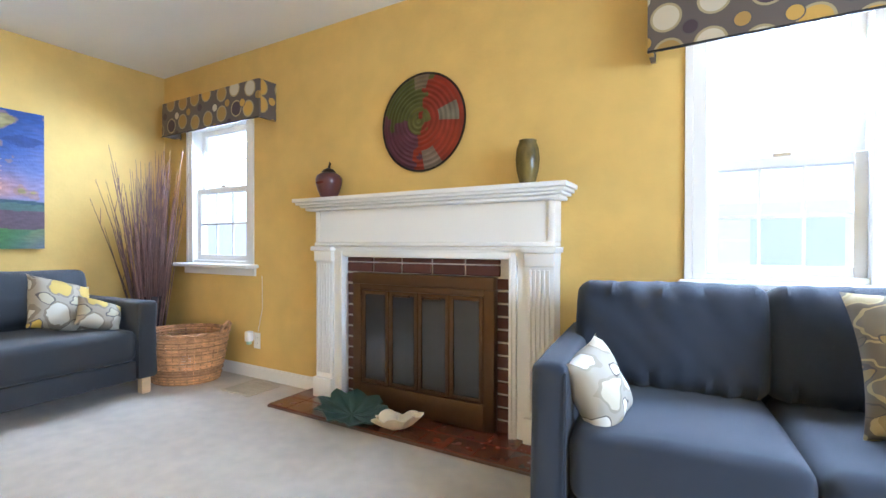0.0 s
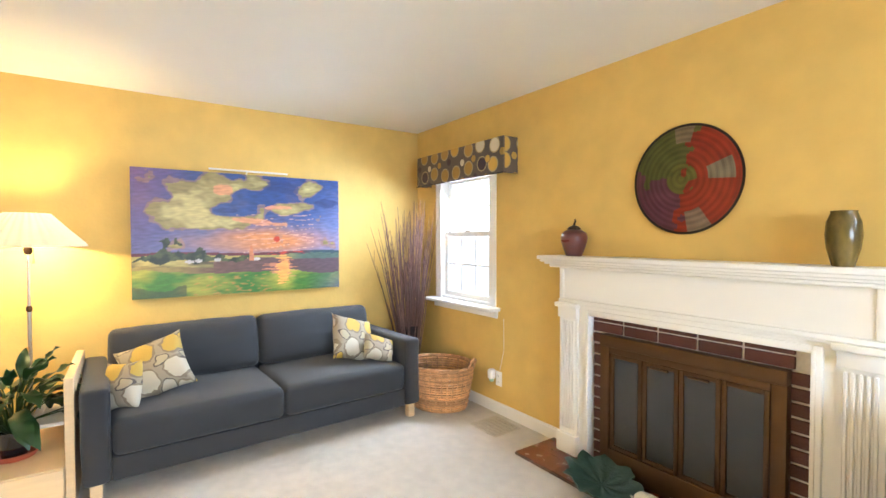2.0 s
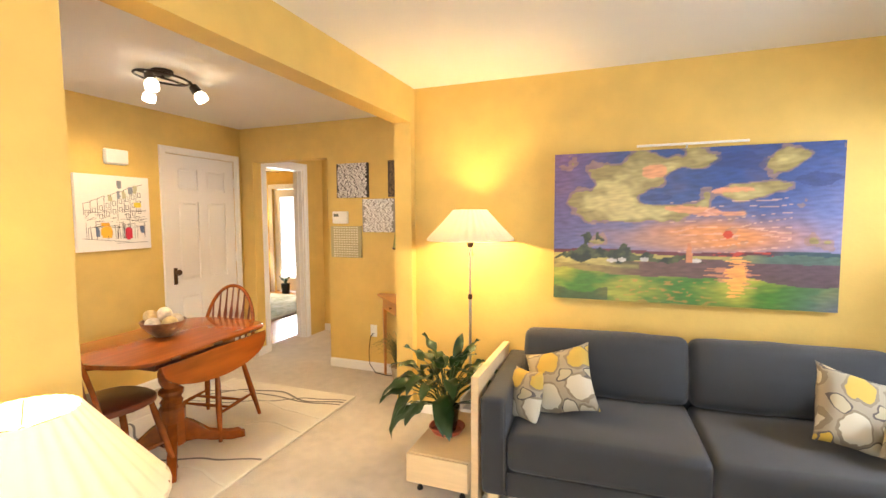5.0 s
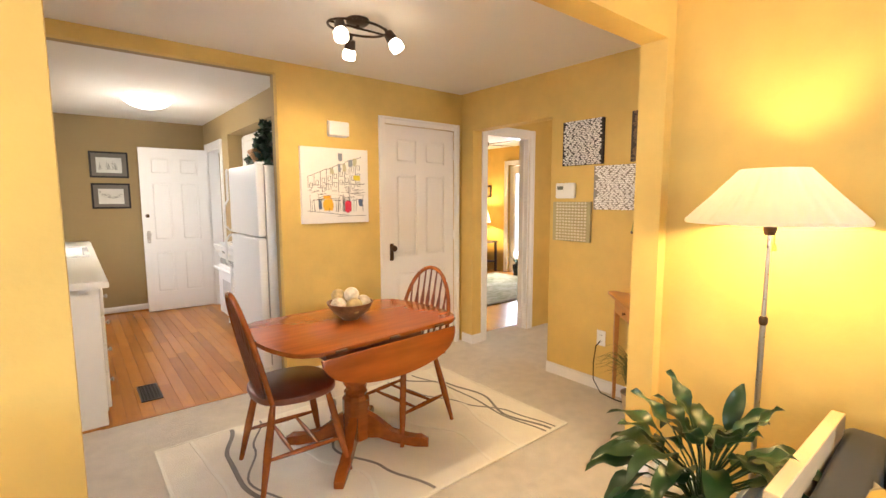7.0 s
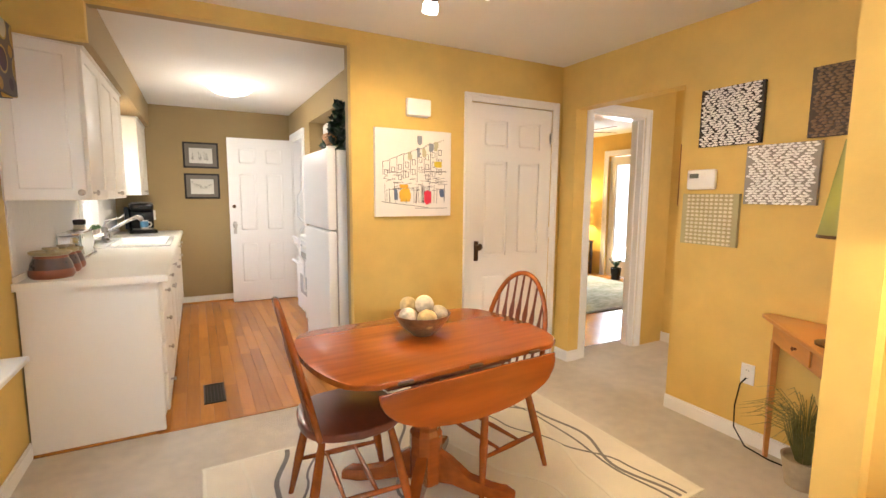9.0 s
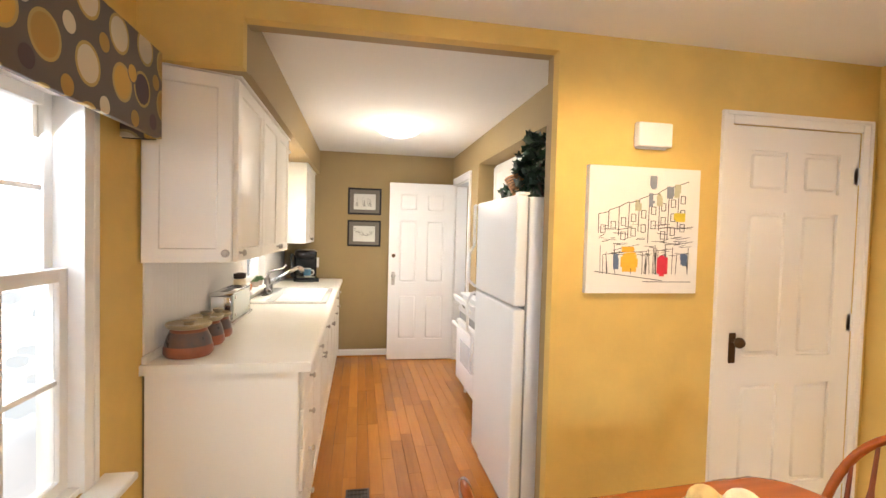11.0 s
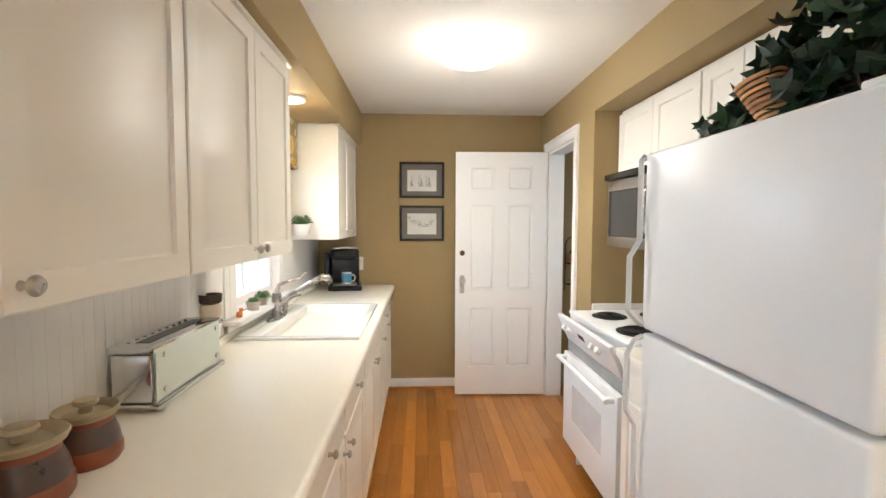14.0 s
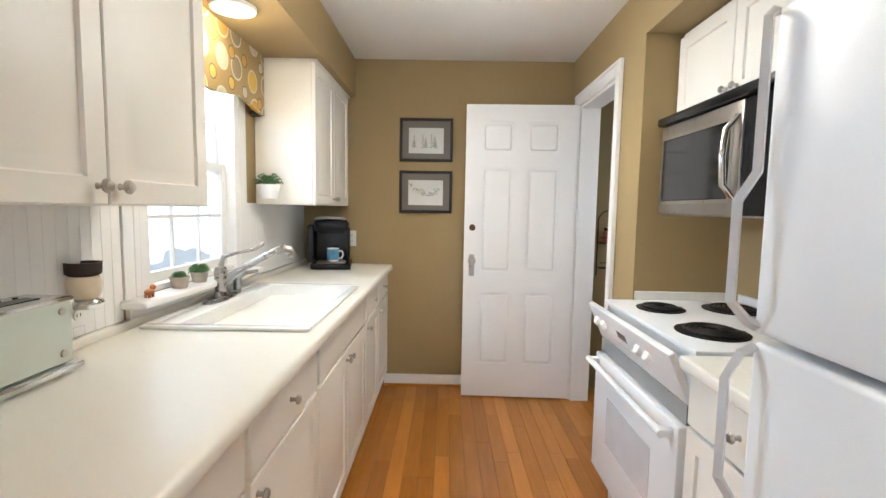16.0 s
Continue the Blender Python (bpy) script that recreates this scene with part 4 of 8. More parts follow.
def landscape(u, v):
    """Colour of the sunset landscape at u across and v up, both 0..1."""
    def n(s, k=0, a=1.0):
        return noise.fractal(Vector((u * s * 1.65 * a, v * s, k)), 0.9, 2.1, 3)

    def mixc(a, b, f):
        f = min(max(f, 0), 1)
        return [p + (q - p) * f for p, q in zip(a, b)]

    def puff(cu, cv, ru, rv, slant=0.0):
        return math.exp(-((u - cu) / ru) ** 2 - ((v - cv - slant * (u - cu)) / rv) ** 2)
    stroke = noise.noise(Vector((u * 26 + v * 14, v * 70 - u * 12, 5)))
    wob = 0.10 * n(9, 1, 0.5)
    hor = 0.345 + 0.008 * math.sin(u * 9)
    if v > hor:
        h = (v - hor) / (1 - hor)
        c = mixc((0.15, 0.19, 0.36), (0.035, 0.085, 0.25), h * 1.6)
        c = mixc(c, (0.20, 0.12, 0.25), min(1, max(0, 0.30 - u) * 4) * (0.4 + 0.6 * h))
        c = mixc(c, (0.26, 0.28, 0.50), max(0, u - 0.80) * 4 * (1 - h))
        c = mixc(c, (0.60, 0.28, 0.12), 1.3 * puff(0.60, 0.44, 0.26, 0.10) + wob)
        c = mixc(c, (0.44, 0.26, 0.20), 0.8 * puff(0.42, 0.42, 0.14, 0.05))
        k = puff(0.30, 0.80, 0.15, 0.16, 0.5) + puff(0.22, 0.66, 0.13, 0.10, -0.2) + puff(0.42, 0.60, 0.20, 0.05, 0.1) + 0.9 * puff(0.56, 0.93, 0.10, 0.07)
        k += 0.95 * puff(0.72, 0.72, 0.14, 0.055, 0.25) + 0.8 * puff(0.86, 0.92, 0.10, 0.045, 0.3) - 0.9 * puff(0.40, 0.69, 0.11, 0.045) - 0.8 * puff(0.52, 0.81, 0.09, 0.05)
        k += 0.55 * n(7, 3, 0.7)
        if k > 0.42:
            c = mixc((0.30, 0.25, 0.11), (0.50, 0.43, 0.21), (k - 0.5) * 1.5 + 1.2 * n(11, 6, 0.5))
        elif k > 0.30:
            c = mixc(c, (0.36, 0.22, 0.16), 0.6)
        w = puff(0.56, 0.60, 0.16, 0.03, -0.15) + puff(0.66, 0.73, 0.10, 0.035) + puff(0.40, 0.86, 0.06, 0.05)
        if w + 0.5 * n(10, 8, 0.5) > 0.55:
            c = mixc(c, (0.68, 0.32, 0.19), 0.75)
        dk = puff(0.70, 0.90, 0.13, 0.06) + puff(0.92, 0.78, 0.10, 0.05) + puff(0.38, 0.69, 0.10, 0.03)
        if dk + 0.45 * n(8, 12, 0.5) > 0.6 and k < 0.5:
            c = mixc(c, (0.03, 0.055, 0.19), 0.7)
        if h < 0.5 and 0.45 < u < 0.85 and abs(noise.noise(Vector((u * 5, v * 24, 9)))) < 0.035:
            c = mixc(c, (0.72, 0.45, 0.36), 0.6)
        if math.hypot((u - 0.65) * 1.65, v - 0.455) < 0.026:
            c = (0.52, 0.07, 0.025)
    else:
        g = n(9, 9, 0.35)
        sway = 0.012 * math.sin(u * 11 + 1) + 0.02 * g
        c = mixc((0.075, 0.20, 0.035), (0.36, 0.36, 0.07), 0.35 + 1.2 * g + 2.2 * (v - 0.08))
        if stroke > 0.30 and 0.25 < u < 0.62 and v < 0.15:
            c = mixc(c, (0.50, 0.20, 0.07), 0.55)
        if u < 0.22 and v < 0.08 + 0.05 * g:
            c = mixc(c, (0.07, 0.085, 0.05), 0.7)
        c = mixc(c, (0.14, 0.16, 0.22), max(0, u - 0.80) * 5 * (1 - min(v * 4, 0.8)))
        if v > 0.205 - 0.05 * u + sway:
            c = mixc((0.19, 0.095, 0.06), (0.13, 0.085, 0.11), u * 1.1)
            c = mixc(c, (0.30, 0.24, 0.09), max(0, 0.36 - u) * 5)
        if 0.235 + sway < v < 0.29 + sway and u < 0.34:
            c = mixc((0.12, 0.10, 0.05), (0.45, 0.38, 0.15), 0.5 + 1.6 * g)
        if v > 0.285 + sway * 0.5:
            c = mixc((0.40, 0.34, 0.12), (0.10, 0.16, 0.14), (u - 0.62) * 6)
        if v > hor - 0.022 - 0.012 * n(6, 2):
            c = mixc((0.16, 0.04, 0.06), (0.05, 0.10, 0.13), (u - 0.74) * 9)
            if 0.60 < u < 0.80 and stroke > 0.05:
                c = (0.42, 0.06, 0.05)
        beam = puff(0.685, 0.2, 0.045, 0.16) + 0.55 * noise.noise(Vector((u * 10, v * 95, 3)))
        if v < 0.315 and beam > 0.62:
            c = mixc(c, (0.85, 0.40, 0.13), 0.85)
        elif v < 0.30 and puff(0.68, 0.2, 0.16, 0.12) + 0.7 * noise.noise(Vector((u * 9, v * 100, 4))) > 0.9:
            c = mixc(c, (0.62, 0.27, 0.17), 0.7)
    low = 0.275 + 0.02 * n(10, 21) + 0.012 * math.sin(u * 40)
    crown = max(0.135 * math.exp(-((u - 0.155) / 0.075) ** 4), 0.115 * math.exp(-((u - 0.27) / 0.06) ** 4), 0.06 * math.exp(-((u - 0.08) / 0.05) ** 2), 0.045 * math.exp(-((u - 0.42) / 0.12) ** 4))
    crown *= 1 + 0.9 * n(12, 13)
    if u < 0.62 and low < v < low + crown:
        c = mixc((0.03, 0.045, 0.03), (0.10, 0.12, 0.055), 0.4 + 1.5 * n(16, 2))
    for hx, hz, hw in ((0.235, 0.275, 0.020), (0.275, 0.28, 0.015), (0.545, 0.285, 0.018), (0.36, 0.285, 0.014)):
        if abs(u - hx) < hw and abs(v - hz) < 0.016 - 0.5 * abs(u - hx):
            c = (0.50, 0.46, 0.44)
    if abs(u - 0.52) < 0.011 - 0.08 * max(0, v - 0.33) and 0.27 < v < 0.40:
        c = (0.50, 0.22, 0.12)
    return [1.12 * max(0, x) ** 1.25 * (1 + 0.34 * stroke) for x in c]


def painted_sheet(w, h, nx, ny, colour, depth):
    """A stretched canvas, its face at local y = 0 and its sides going back to y = depth."""
    bm = bmesh.new()
    col = bm.loops.layers.float_color.new("paint")
    vs = [[bm.verts.new((w * i / nx, 0, h * j / ny)) for i in range(nx + 1)] for j in range(ny + 1)]
    for j in range(ny):
        for i in range(nx):
            f = bm.faces.new((vs[j][i], vs[j][i + 1], vs[j + 1][i + 1], vs[j + 1][i]))
            for lp in f.loops:
                lp[col] = (*colour(lp.vert.co.x / w, lp.vert.co.z / h), 1)
    rim = [vs[0][i] for i in range(nx + 1)] + [vs[j][nx] for j in range(1, ny + 1)] + [vs[ny][i] for i in range(nx - 1, -1, -1)] + [vs[j][0] for j in range(ny - 1, 0, -1)]
    back = [bm.verts.new((v.co.x, depth, v.co.z)) for v in rim]
    for k in range(len(rim)):
        q = (k + 1) % len(rim)
        f = bm.faces.new((rim[q], rim[k], back[k], back[q]))
        for lp in f.loops:
            lp[col] = (*colour(lp.vert.co.x / w, lp.vert.co.z / h), 1)
    return bm


def named_painting(name, bm, material, label, m):
    me = bpy.data.meshes.new(name)
    bm.to_mesh(me)
    bm.free()
    me.materials.append(material)
    ob = thing(name, m, label, "painting")
    new("canvas", me).parent = ob
    part("stretcher", join(box(0.01, 1.49, 0.012, 0.034, 0.01, 0.05), box(0.01, 1.49, 0.012, 0.034, 0.87, 0.91), box(0.01, 0.05, 0.012, 0.034, 0.05, 0.87), box(1.45, 1.49, 0.012, 0.034, 0.05, 0.87)), M_PINE, ob)
    return ob


named_painting("landscape_painting", painted_sheet(1.50, 0.92, 260, 160, landscape, 0.035), painted("oil_paint", 0.42, 0.35),
               "unframed oil painting of a sunset over fields", pose(-4.022, 0.15, 0.932, 0, 0, 90))
pl = thing("picture_light", (-4.055, 0.9, 1.87), "slim white picture light over the painting", "picture light")
part("bar", moved(cbox((0, 0, 0), (0.022, 0.57, 0.012), 0.003), pose(0.085, 0.015, 0.0)), M_WHITEP, pl)
part("arm", tube([(0.0, 0, -0.03), (0.05, 0, -0.005), (0.085, 0, 0.0)], 0.005), M_WHITEP, pl)

# ---- sofas ----


def soft_box(w, d, h, crown=0.03, r=0.045, nx=14, ny=10, seed=0, wrinkle=0.004, folds=0.0):
    """A stuffed cushion w x d x h standing on z = 0, crowned on top, with rounded edges."""
    bm = box(-w / 2, w / 2, -d / 2, d / 2, 0, h, r, 4)
    bmesh.ops.subdivide_edges(bm, edges=[e for e in bm.edges if e.calc_length() > 0.15], cuts=24 if folds else 11, use_grid_fill=True)
    for v in bm.verts:
        fx, fy = max(0, 1 - (2 * v.co.x / w) ** 2), max(0, 1 - (2 * v.co.y / d) ** 2)
        k = noise.fractal(Vector((v.co.x * 5 + seed * 7, v.co.y * 5, v.co.z * 5)), 1, 2, 3)
        if v.co.z > h * 0.5:
            v.co.z += crown * math.sqrt(fx * fy) + wrinkle * k
        v.co.y += (0.3 * crown * fx * (1 - abs(2 * v.co.z / h - 1)) + wrinkle * k) * (1 if v.co.y > 0 else -1)
        v.co.x += 0.15 * crown * fy * (1 if v.co.x > 0 else -1)
        if folds and v.co.z > h * 0.5:
            edge = abs(2 * v.co.y / d)
            n1 = noise.noise(Vector((v.co.x * 9 + seed, 3, v.co.y * 2)))
            v.co.z += folds * (edge ** 3) * math.sin(v.co.x * 75 + 5 * n1 + 9 * v.co.y) * (0.4 + abs(n1))
            v.co.z += 0.5 * folds * noise.noise(Vector((v.co.x * 14 + v.co.y * 10, v.co.y * 6 - v.co.x * 3, seed)))
    return bm


def sofa(m, width, material, label, leg_h=0.10, depth=0.85, arm_w=0.125, arm_h=0.595, lean=10, lift=0.0, folds=0.0):
    """Local x along the width (0 in the middle), the front at y = -depth/2, z up."""
    ob = thing("sofa", m, label, "sofa")
    w, d = width, depth
    part("base", join(box(-w / 2 + arm_w, w / 2 - arm_w, -d / 2 + 0.015, d / 2, leg_h, 0.225 + lift, 0.012)), material, ob)
    for s in (-1, 1):
        x0, x1 = sorted((s * (w / 2 - arm_w), s * w / 2))
        arm = box(x0, x1, -d / 2, d / 2, leg_h, arm_h, 0.028, 3)
        bmesh.ops.subdivide_edges(arm, edges=[e for e in arm.edges if e.calc_length() > 0.3], cuts=6, use_grid_fill=True)
        for v in arm.verts:
            k = noise.fractal(Vector((v.co.x * 4, v.co.y * 4, v.co.z * 4 + s)), 1, 2, 3)
            v.co.x += 0.006 * k
            v.co.z += 0.005 * k if v.co.z > 0.4 else 0
        part("arm", arm, material, ob)
        seam = [(s * (w / 2 - arm_w + 0.004), -d / 2 - 0.001, leg_h + 0.02), (s * (w / 2 - arm_w + 0.004), -d / 2 - 0.001, arm_h - 0.02)]
        part("seam", tube(seam, 0.004, 6), material, ob)
    part("back_frame", moved(box(-w / 2 + arm_w, w / 2 - arm_w, -0.06, 0.06, 0, 0.46, 0.03, 3), pose(0, d / 2 - 0.09, 0.22, -6, 0, 0)), material, ob)
    inner = w - 2 * arm_w
    for s in (-1, 1):
        c = soft_box(inner / 2 - 0.006, d - 0.17, 0.19, 0.022, 0.04, seed=s)
        seat = part("seat_cushion", moved(c, pose(s * inner / 4, -0.085, 0.226 + lift)), material, ob)
        over = 0.045 if folds else -0.008
        b = soft_box(inner / 2 + over, 0.36 + lift * 0.4, 0.13 + folds * 2, 0.045, 0.045, seed=3 + s, wrinkle=0.007, folds=folds)
        part("back_cushion", moved(b, pose(s * (inner / 4 + max(over, 0) / 2), d / 2 - 0.135, 0.595 + lift * 0.8, 90 - lean, 0, 0)), material, ob)
        hw = inner / 4 - 0.03
        part("piping", tube([(s * inner / 4 - hw, -d / 2 + 0.012, 0.372 + lift), (s * inner / 4, -d / 2 + 0.003, 0.376 + lift), (s * inner / 4 + hw, -d / 2 + 0.012, 0.372 + lift)], 0.003, 6), material, seat)
    for sx in (-1, 1):
        for sy in (-1, 1):
            part("leg", box(sx * (w / 2 - 0.06) - 0.027, sx * (w / 2 - 0.06) + 0.027, sy * (d / 2 - 0.055) - 0.027, sy * (d / 2 - 0.055) + 0.027, 0, leg_h, 0.003, 1), M_BIRCH, ob, "pale birch block leg")
    return ob


sofa(pose(-3.545, 0.92, 0, 0, 0, 92.5), 2.03, M_SOFA, "charcoal grey cloth sofa with two cushions and birch legs")
sofa(pose(0.146, 2.005, 0, 0, 0, 6), 1.34, M_SOFAB, "slate blue cloth loveseat with two cushions below the window", depth=0.80, arm_w=0.105, arm_h=0.63, lift=0.03, folds=0.022)


def pillow(name, m, w, h, material, label, puff=0.075, seed=1):
    bm = bmesh.new()
    n = 14
    sides = []
    for s in (1, -1):
        g = []
        for j in range(n + 1):
            row = []
            for i in range(n + 1):
                u, v = 2 * i / n - 1, 2 * j / n - 1
                k = (1 - u * u) ** 0.5 * (1 - v * v) ** 0.5
                pin = 1 - 0.11 * (1 - u * u) * abs(v) ** 3
                pin2 = 1 - 0.11 * (1 - v * v) * abs(u) ** 3
                z = s * puff * k ** 0.8 + 0.008 * noise.noise(Vector((u * 2 + seed, v * 2, s)))
                row.append(bm.verts.new((u * w / 2 * pin2, v * h / 2 * pin, z)))
            g.append(row)
        for j in range(n):
            for i in range(n):
                q = (g[j][i], g[j][i + 1], g[j + 1][i + 1], g[j + 1][i])
                bm.faces.new(q if s > 0 else q[::-1])
        sides.append(g)
    bmesh.ops.remove_doubles(bm, verts=bm.verts[:], dist=0.018 * 0.5)
    ob = single(name, bm, material, label, "pillow", m=m, angle=80)
    return ob


def stand(x, y, z, lean, yaw, spin):
    """A pillow's pose: it leans back by 'lean' degrees from upright, its face turned to 'yaw', rolled by 'spin' in its own plane."""
    return pose(x, y, z, 0, 0, yaw) @ pose(0, 0, 0, 90 - lean, 0, 0) @ pose(0, 0, 0, 0, 0, spin)


pillow("throw_pillow", stand(-3.47, 0.26, 0.575, 32, 72, 22), 0.37, 0.37, M_PILLOW, "floral print throw pillow in yellow and grey on the sofa", seed=1)
pillow("throw_pillow", stand(-3.33, 0.10, 0.530, 16, 48, 8), 0.22, 0.27, M_PILLOW, "small floral throw pillow tucked against the sofa arm", 0.06, 2)
pillow("throw_pillow", stand(-3.48, 1.54, 0.585, 28, 110, -20), 0.37, 0.36, M_PILLOW, "yellow and grey floral throw pillow on the sofa", seed=3)
pillow("throw_pillow", stand(-3.33, 1.685, 0.520, 26, 104, -24), 0.27, 0.20, M_PILLOW, "small floral throw pillow in front of a larger one", 0.06, 4)
pillow("throw_pillow", stand(-0.32, 1.69, 0.545, 16, 70, 20), 0.20, 0.25, M_PILLOW2, "pale floral throw pillow against the loveseat arm", 0.065, 5)
pillow("throw_pillow", stand(0.50, 1.90, 0.665, 22, -8, 6), 0.42, 0.40, M_PILLOW3, "taupe and gold scroll print throw pillow on the loveseat", 0.09, 6)
pillow("throw_pillow", stand(0.50, 1.68, 0.55, 40, -20, 10), 0.26, 0.20, M_PILLOW2, "small pale floral throw pillow on the loveseat", 0.05, 7)

# ---- birch side unit, plant, lamps ----
su = thing("side_unit", (-3.445, -0.275, 0), "low birch drawer unit with a tall end panel beside the sofa", "side table")
part("end_panel", box(-0.40, 0.31, 0.135, 0.175, 0, 0.66, 0.003, 1), M_BIRCH, su)
part("carcass", box(-0.36, 0.335, -0.205, 0.134, 0.075, 0.228, 0.003, 1), M_BIRCH, su)
part("drawer_front", box(0.336, 0.352, -0.207, 0.132, 0.072, 0.224, 0.002, 1), M_BIRCH, su, "pale birch drawer front")
part("upper_shelf", join(box(-0.36, 0.02, -0.02, 0.134, 0.34, 0.36, 0.002, 1), box(-0.36, 0.02, -0.02, -0.005, 0.361, 0.42, 0.002, 1)), M_WHITEP, su)
for fx, fy in ((0.28, -0.16), (0.28, 0.08), (-0.3, -0.16), (-0.3, 0.08)):
    part("foot", lathe([(0.010, 0.075), (0.010, 0.012), (0.016, 0.010), (0.016, 0.0)], 12), M_BLACKM, su).location = (fx, fy, 0)

pt = thing("potted_peace_lily", (-3.40, -0.365, 0.229), "leafy green peace lily in a dark glazed pot", "plant")
part("saucer", lathe([(0.0, 0.0), (0.085, 0.0), (0.10, 0.028), (0.105, 0.03), (0.098, 0.032), (0.082, 0.008), (0, 0.008)], 32), M_TERRA, pt, "terracotta saucer")
pot = part("pot", lathe([(0.0, 0.009), (0.052, 0.009), (0.064, 0.06), (0.070, 0.13), (0.074, 0.132), (0.074, 0.145), (0.066, 0.145), (0.064, 0.13), (0.0, 0.13)], 32), mat("black_glaze", (0.012, 0.011, 0.012), 0.12, var=0.2, scale=8, coat=0.5), pt, "dark glazed pot")


def leaf_mesh(length, width, bend, fold=0.25, seg=9):
    """A pointed leaf along +x that arches up and over."""
    bm = bmesh.new()
    rows = []
    for i in range(seg + 1):
        f = i / seg
        w = width * (math.sin(math.pi * min(f * 0.92 + 0.04, 1)) ** 0.8) * (1 - 0.35 * f)
        a = bend * f
        x, z = length * (math.sin(a) / bend if bend else f), -length * (1 - math.cos(a)) / bend if bend else 0
        wav = 0.012 * math.sin(f * 11)
        rows.append([bm.verts.new((x, s * w, z + abs(s) * w * fold + wav * s)) for s in (-1, -0.5, 0, 0.5, 1)])
    for a, b in zip(rows, rows[1:]):
        for k in range(4):
            bm.faces.new((a[k], a[k + 1], b[k + 1], b[k]))
    return bm


rnd = random.Random(11)
leaf_kinds = [link_mesh("leaf", leaf_mesh(l, w, b), M_LEAF, 80) for l, w, b in ((0.21, 0.048, 1.1), (0.17, 0.042, 0.8), (0.24, 0.052, 1.5), (0.18, 0.036, 0.35))]
stems = []
for i in range(58):
    az = i * 2.399 + rnd.uniform(-0.3, 0.3)
    up = rnd.uniform(0.15, 1.0)
    reach = 0.06 + 0.15 * (1 - up) + rnd.uniform(0, 0.05)
    top = Vector((reach * math.cos(az), reach * math.sin(az), 0.17 + 0.24 * up))
    stems.append(tube([(0.02 * math.cos(az), 0.02 * math.sin(az), 0.125), (top.x * 0.45, top.y * 0.45, 0.125 + (top.z - 0.125) * 0.65), top], 0.0035, 5))
    kind = leaf_kinds[3] if up > 0.85 else leaf_kinds[i % 3]
    pitch = -(up * 75 - 18) + rnd.uniform(-14, 14)
    piece("leaf", kind, pt, pose(top.x, top.y, top.z, rnd.uniform(-20, 20), pitch, math.degrees(az)))
part("stems", join(*stems), M_LEAF, pt)


def pleats(n, amount):
    return lambda a, i: 1 + amount * math.sin(n * a)


def pleated_lamp(name, x, y, z_bottom, z_top, r0, r1, label, base_z, pole=True):
    ob = thing(name, (x, y, base_z), label, "lamp")
    zb, zt = z_bottom - base_z, z_top - base_z
    sh = part("shade", shell([(r0, zb), (r0 * 0.985, zb + 0.01), ((r0 + r1) * 0.5, (zb + zt) / 2), (r1, zt)], 180, 0.0015, pleats(30, 0.022)), M_SHADE, ob, "cream pleated cone shade, lit from inside")
    part("trim", shell([(r0 + 0.003, zb - 0.006), (r0 + 0.004, zb + 0.006)], 90, 0.004), M_SHADE, sh)
    part("bulb", ball((0, 0, (zb + zt) / 2 + 0.03), 0.028, 3, (1, 1, 1.25)), M_BULB, ob)
    part("socket", lathe([(0.016, zb - 0.05), (0.022, zb - 0.03), (0.018, zb + 0.0), (0.016, zb + 0.05), (0.0, zb + 0.05)], 16), M_BRASS, ob)
    for k in range(3):
        a = 2.1 * k
        part("shade_wire", tube([(0.016 * math.cos(a), 0.016 * math.sin(a), zt - 0.03), (r1 * math.cos(a), r1 * math.sin(a), zt - 0.004)], 0.0015, 5), M_BRASS, ob)
    part("harp", tube([(0.0, 0, zb + 0.05), (0.045, 0, zb + 0.09), (0.04, 0, zt - 0.05), (0.0, 0, zt - 0.03), (-0.04, 0, zt - 0.05), (-0.045, 0, zb + 0.09), (0.0, 0, zb + 0.05)], 0.0015, 5), M_BRASS, ob)
    mid = zb * 0.72
    part("pole", join(tube([(0, 0, 0.02), (0, 0, mid)], 0.010, 12), tube([(0, 0, mid), (0, 0, zb - 0.03)], 0.0075, 12)), M_NICKEL, ob)
    part("joint", lathe([(0.010, mid - 0.02), (0.015, mid - 0.012), (0.015, mid + 0.008), (0.010, mid + 0.014)], 16), M_BRASS, ob)
    part("foot", lathe([(0.0, 0), (0.125, 0), (0.13, 0.008), (0.10, 0.02), (0.02, 0.03), (0.0, 0.03)], 32), M_NICKEL, ob)
    ch = part("pull_chain", tube([(0.05, 0.03, zb + 0.02), (0.05, 0.03, zb - 0.075)], 0.0012, 5), M_BRASS, ob)
    part("tassel", lathe([(0.0, zb - 0.105), (0.008, zb - 0.103), (0.007, zb - 0.085), (0.003, zb - 0.075), (0, zb - 0.074)], 10), mat("yellow_tassel", (0.62, 0.42, 0.08), 0.5), ch).location = (0.05, 0.03, 0)
    return ob


pleated_lamp("floor_lamp", -3.80, -0.35, 1.315, 1.505, 0.275, 0.105, "lit floor lamp with a cream pleated shade and slim pole", 0.0)
pleated_lamp("reading_lamp", -1.53, -0.585, 0.85, 1.07, 0.25, 0.098, "lit low floor lamp with a cream pleated shade", 0.0)

# ---- corner with basket and twigs ----


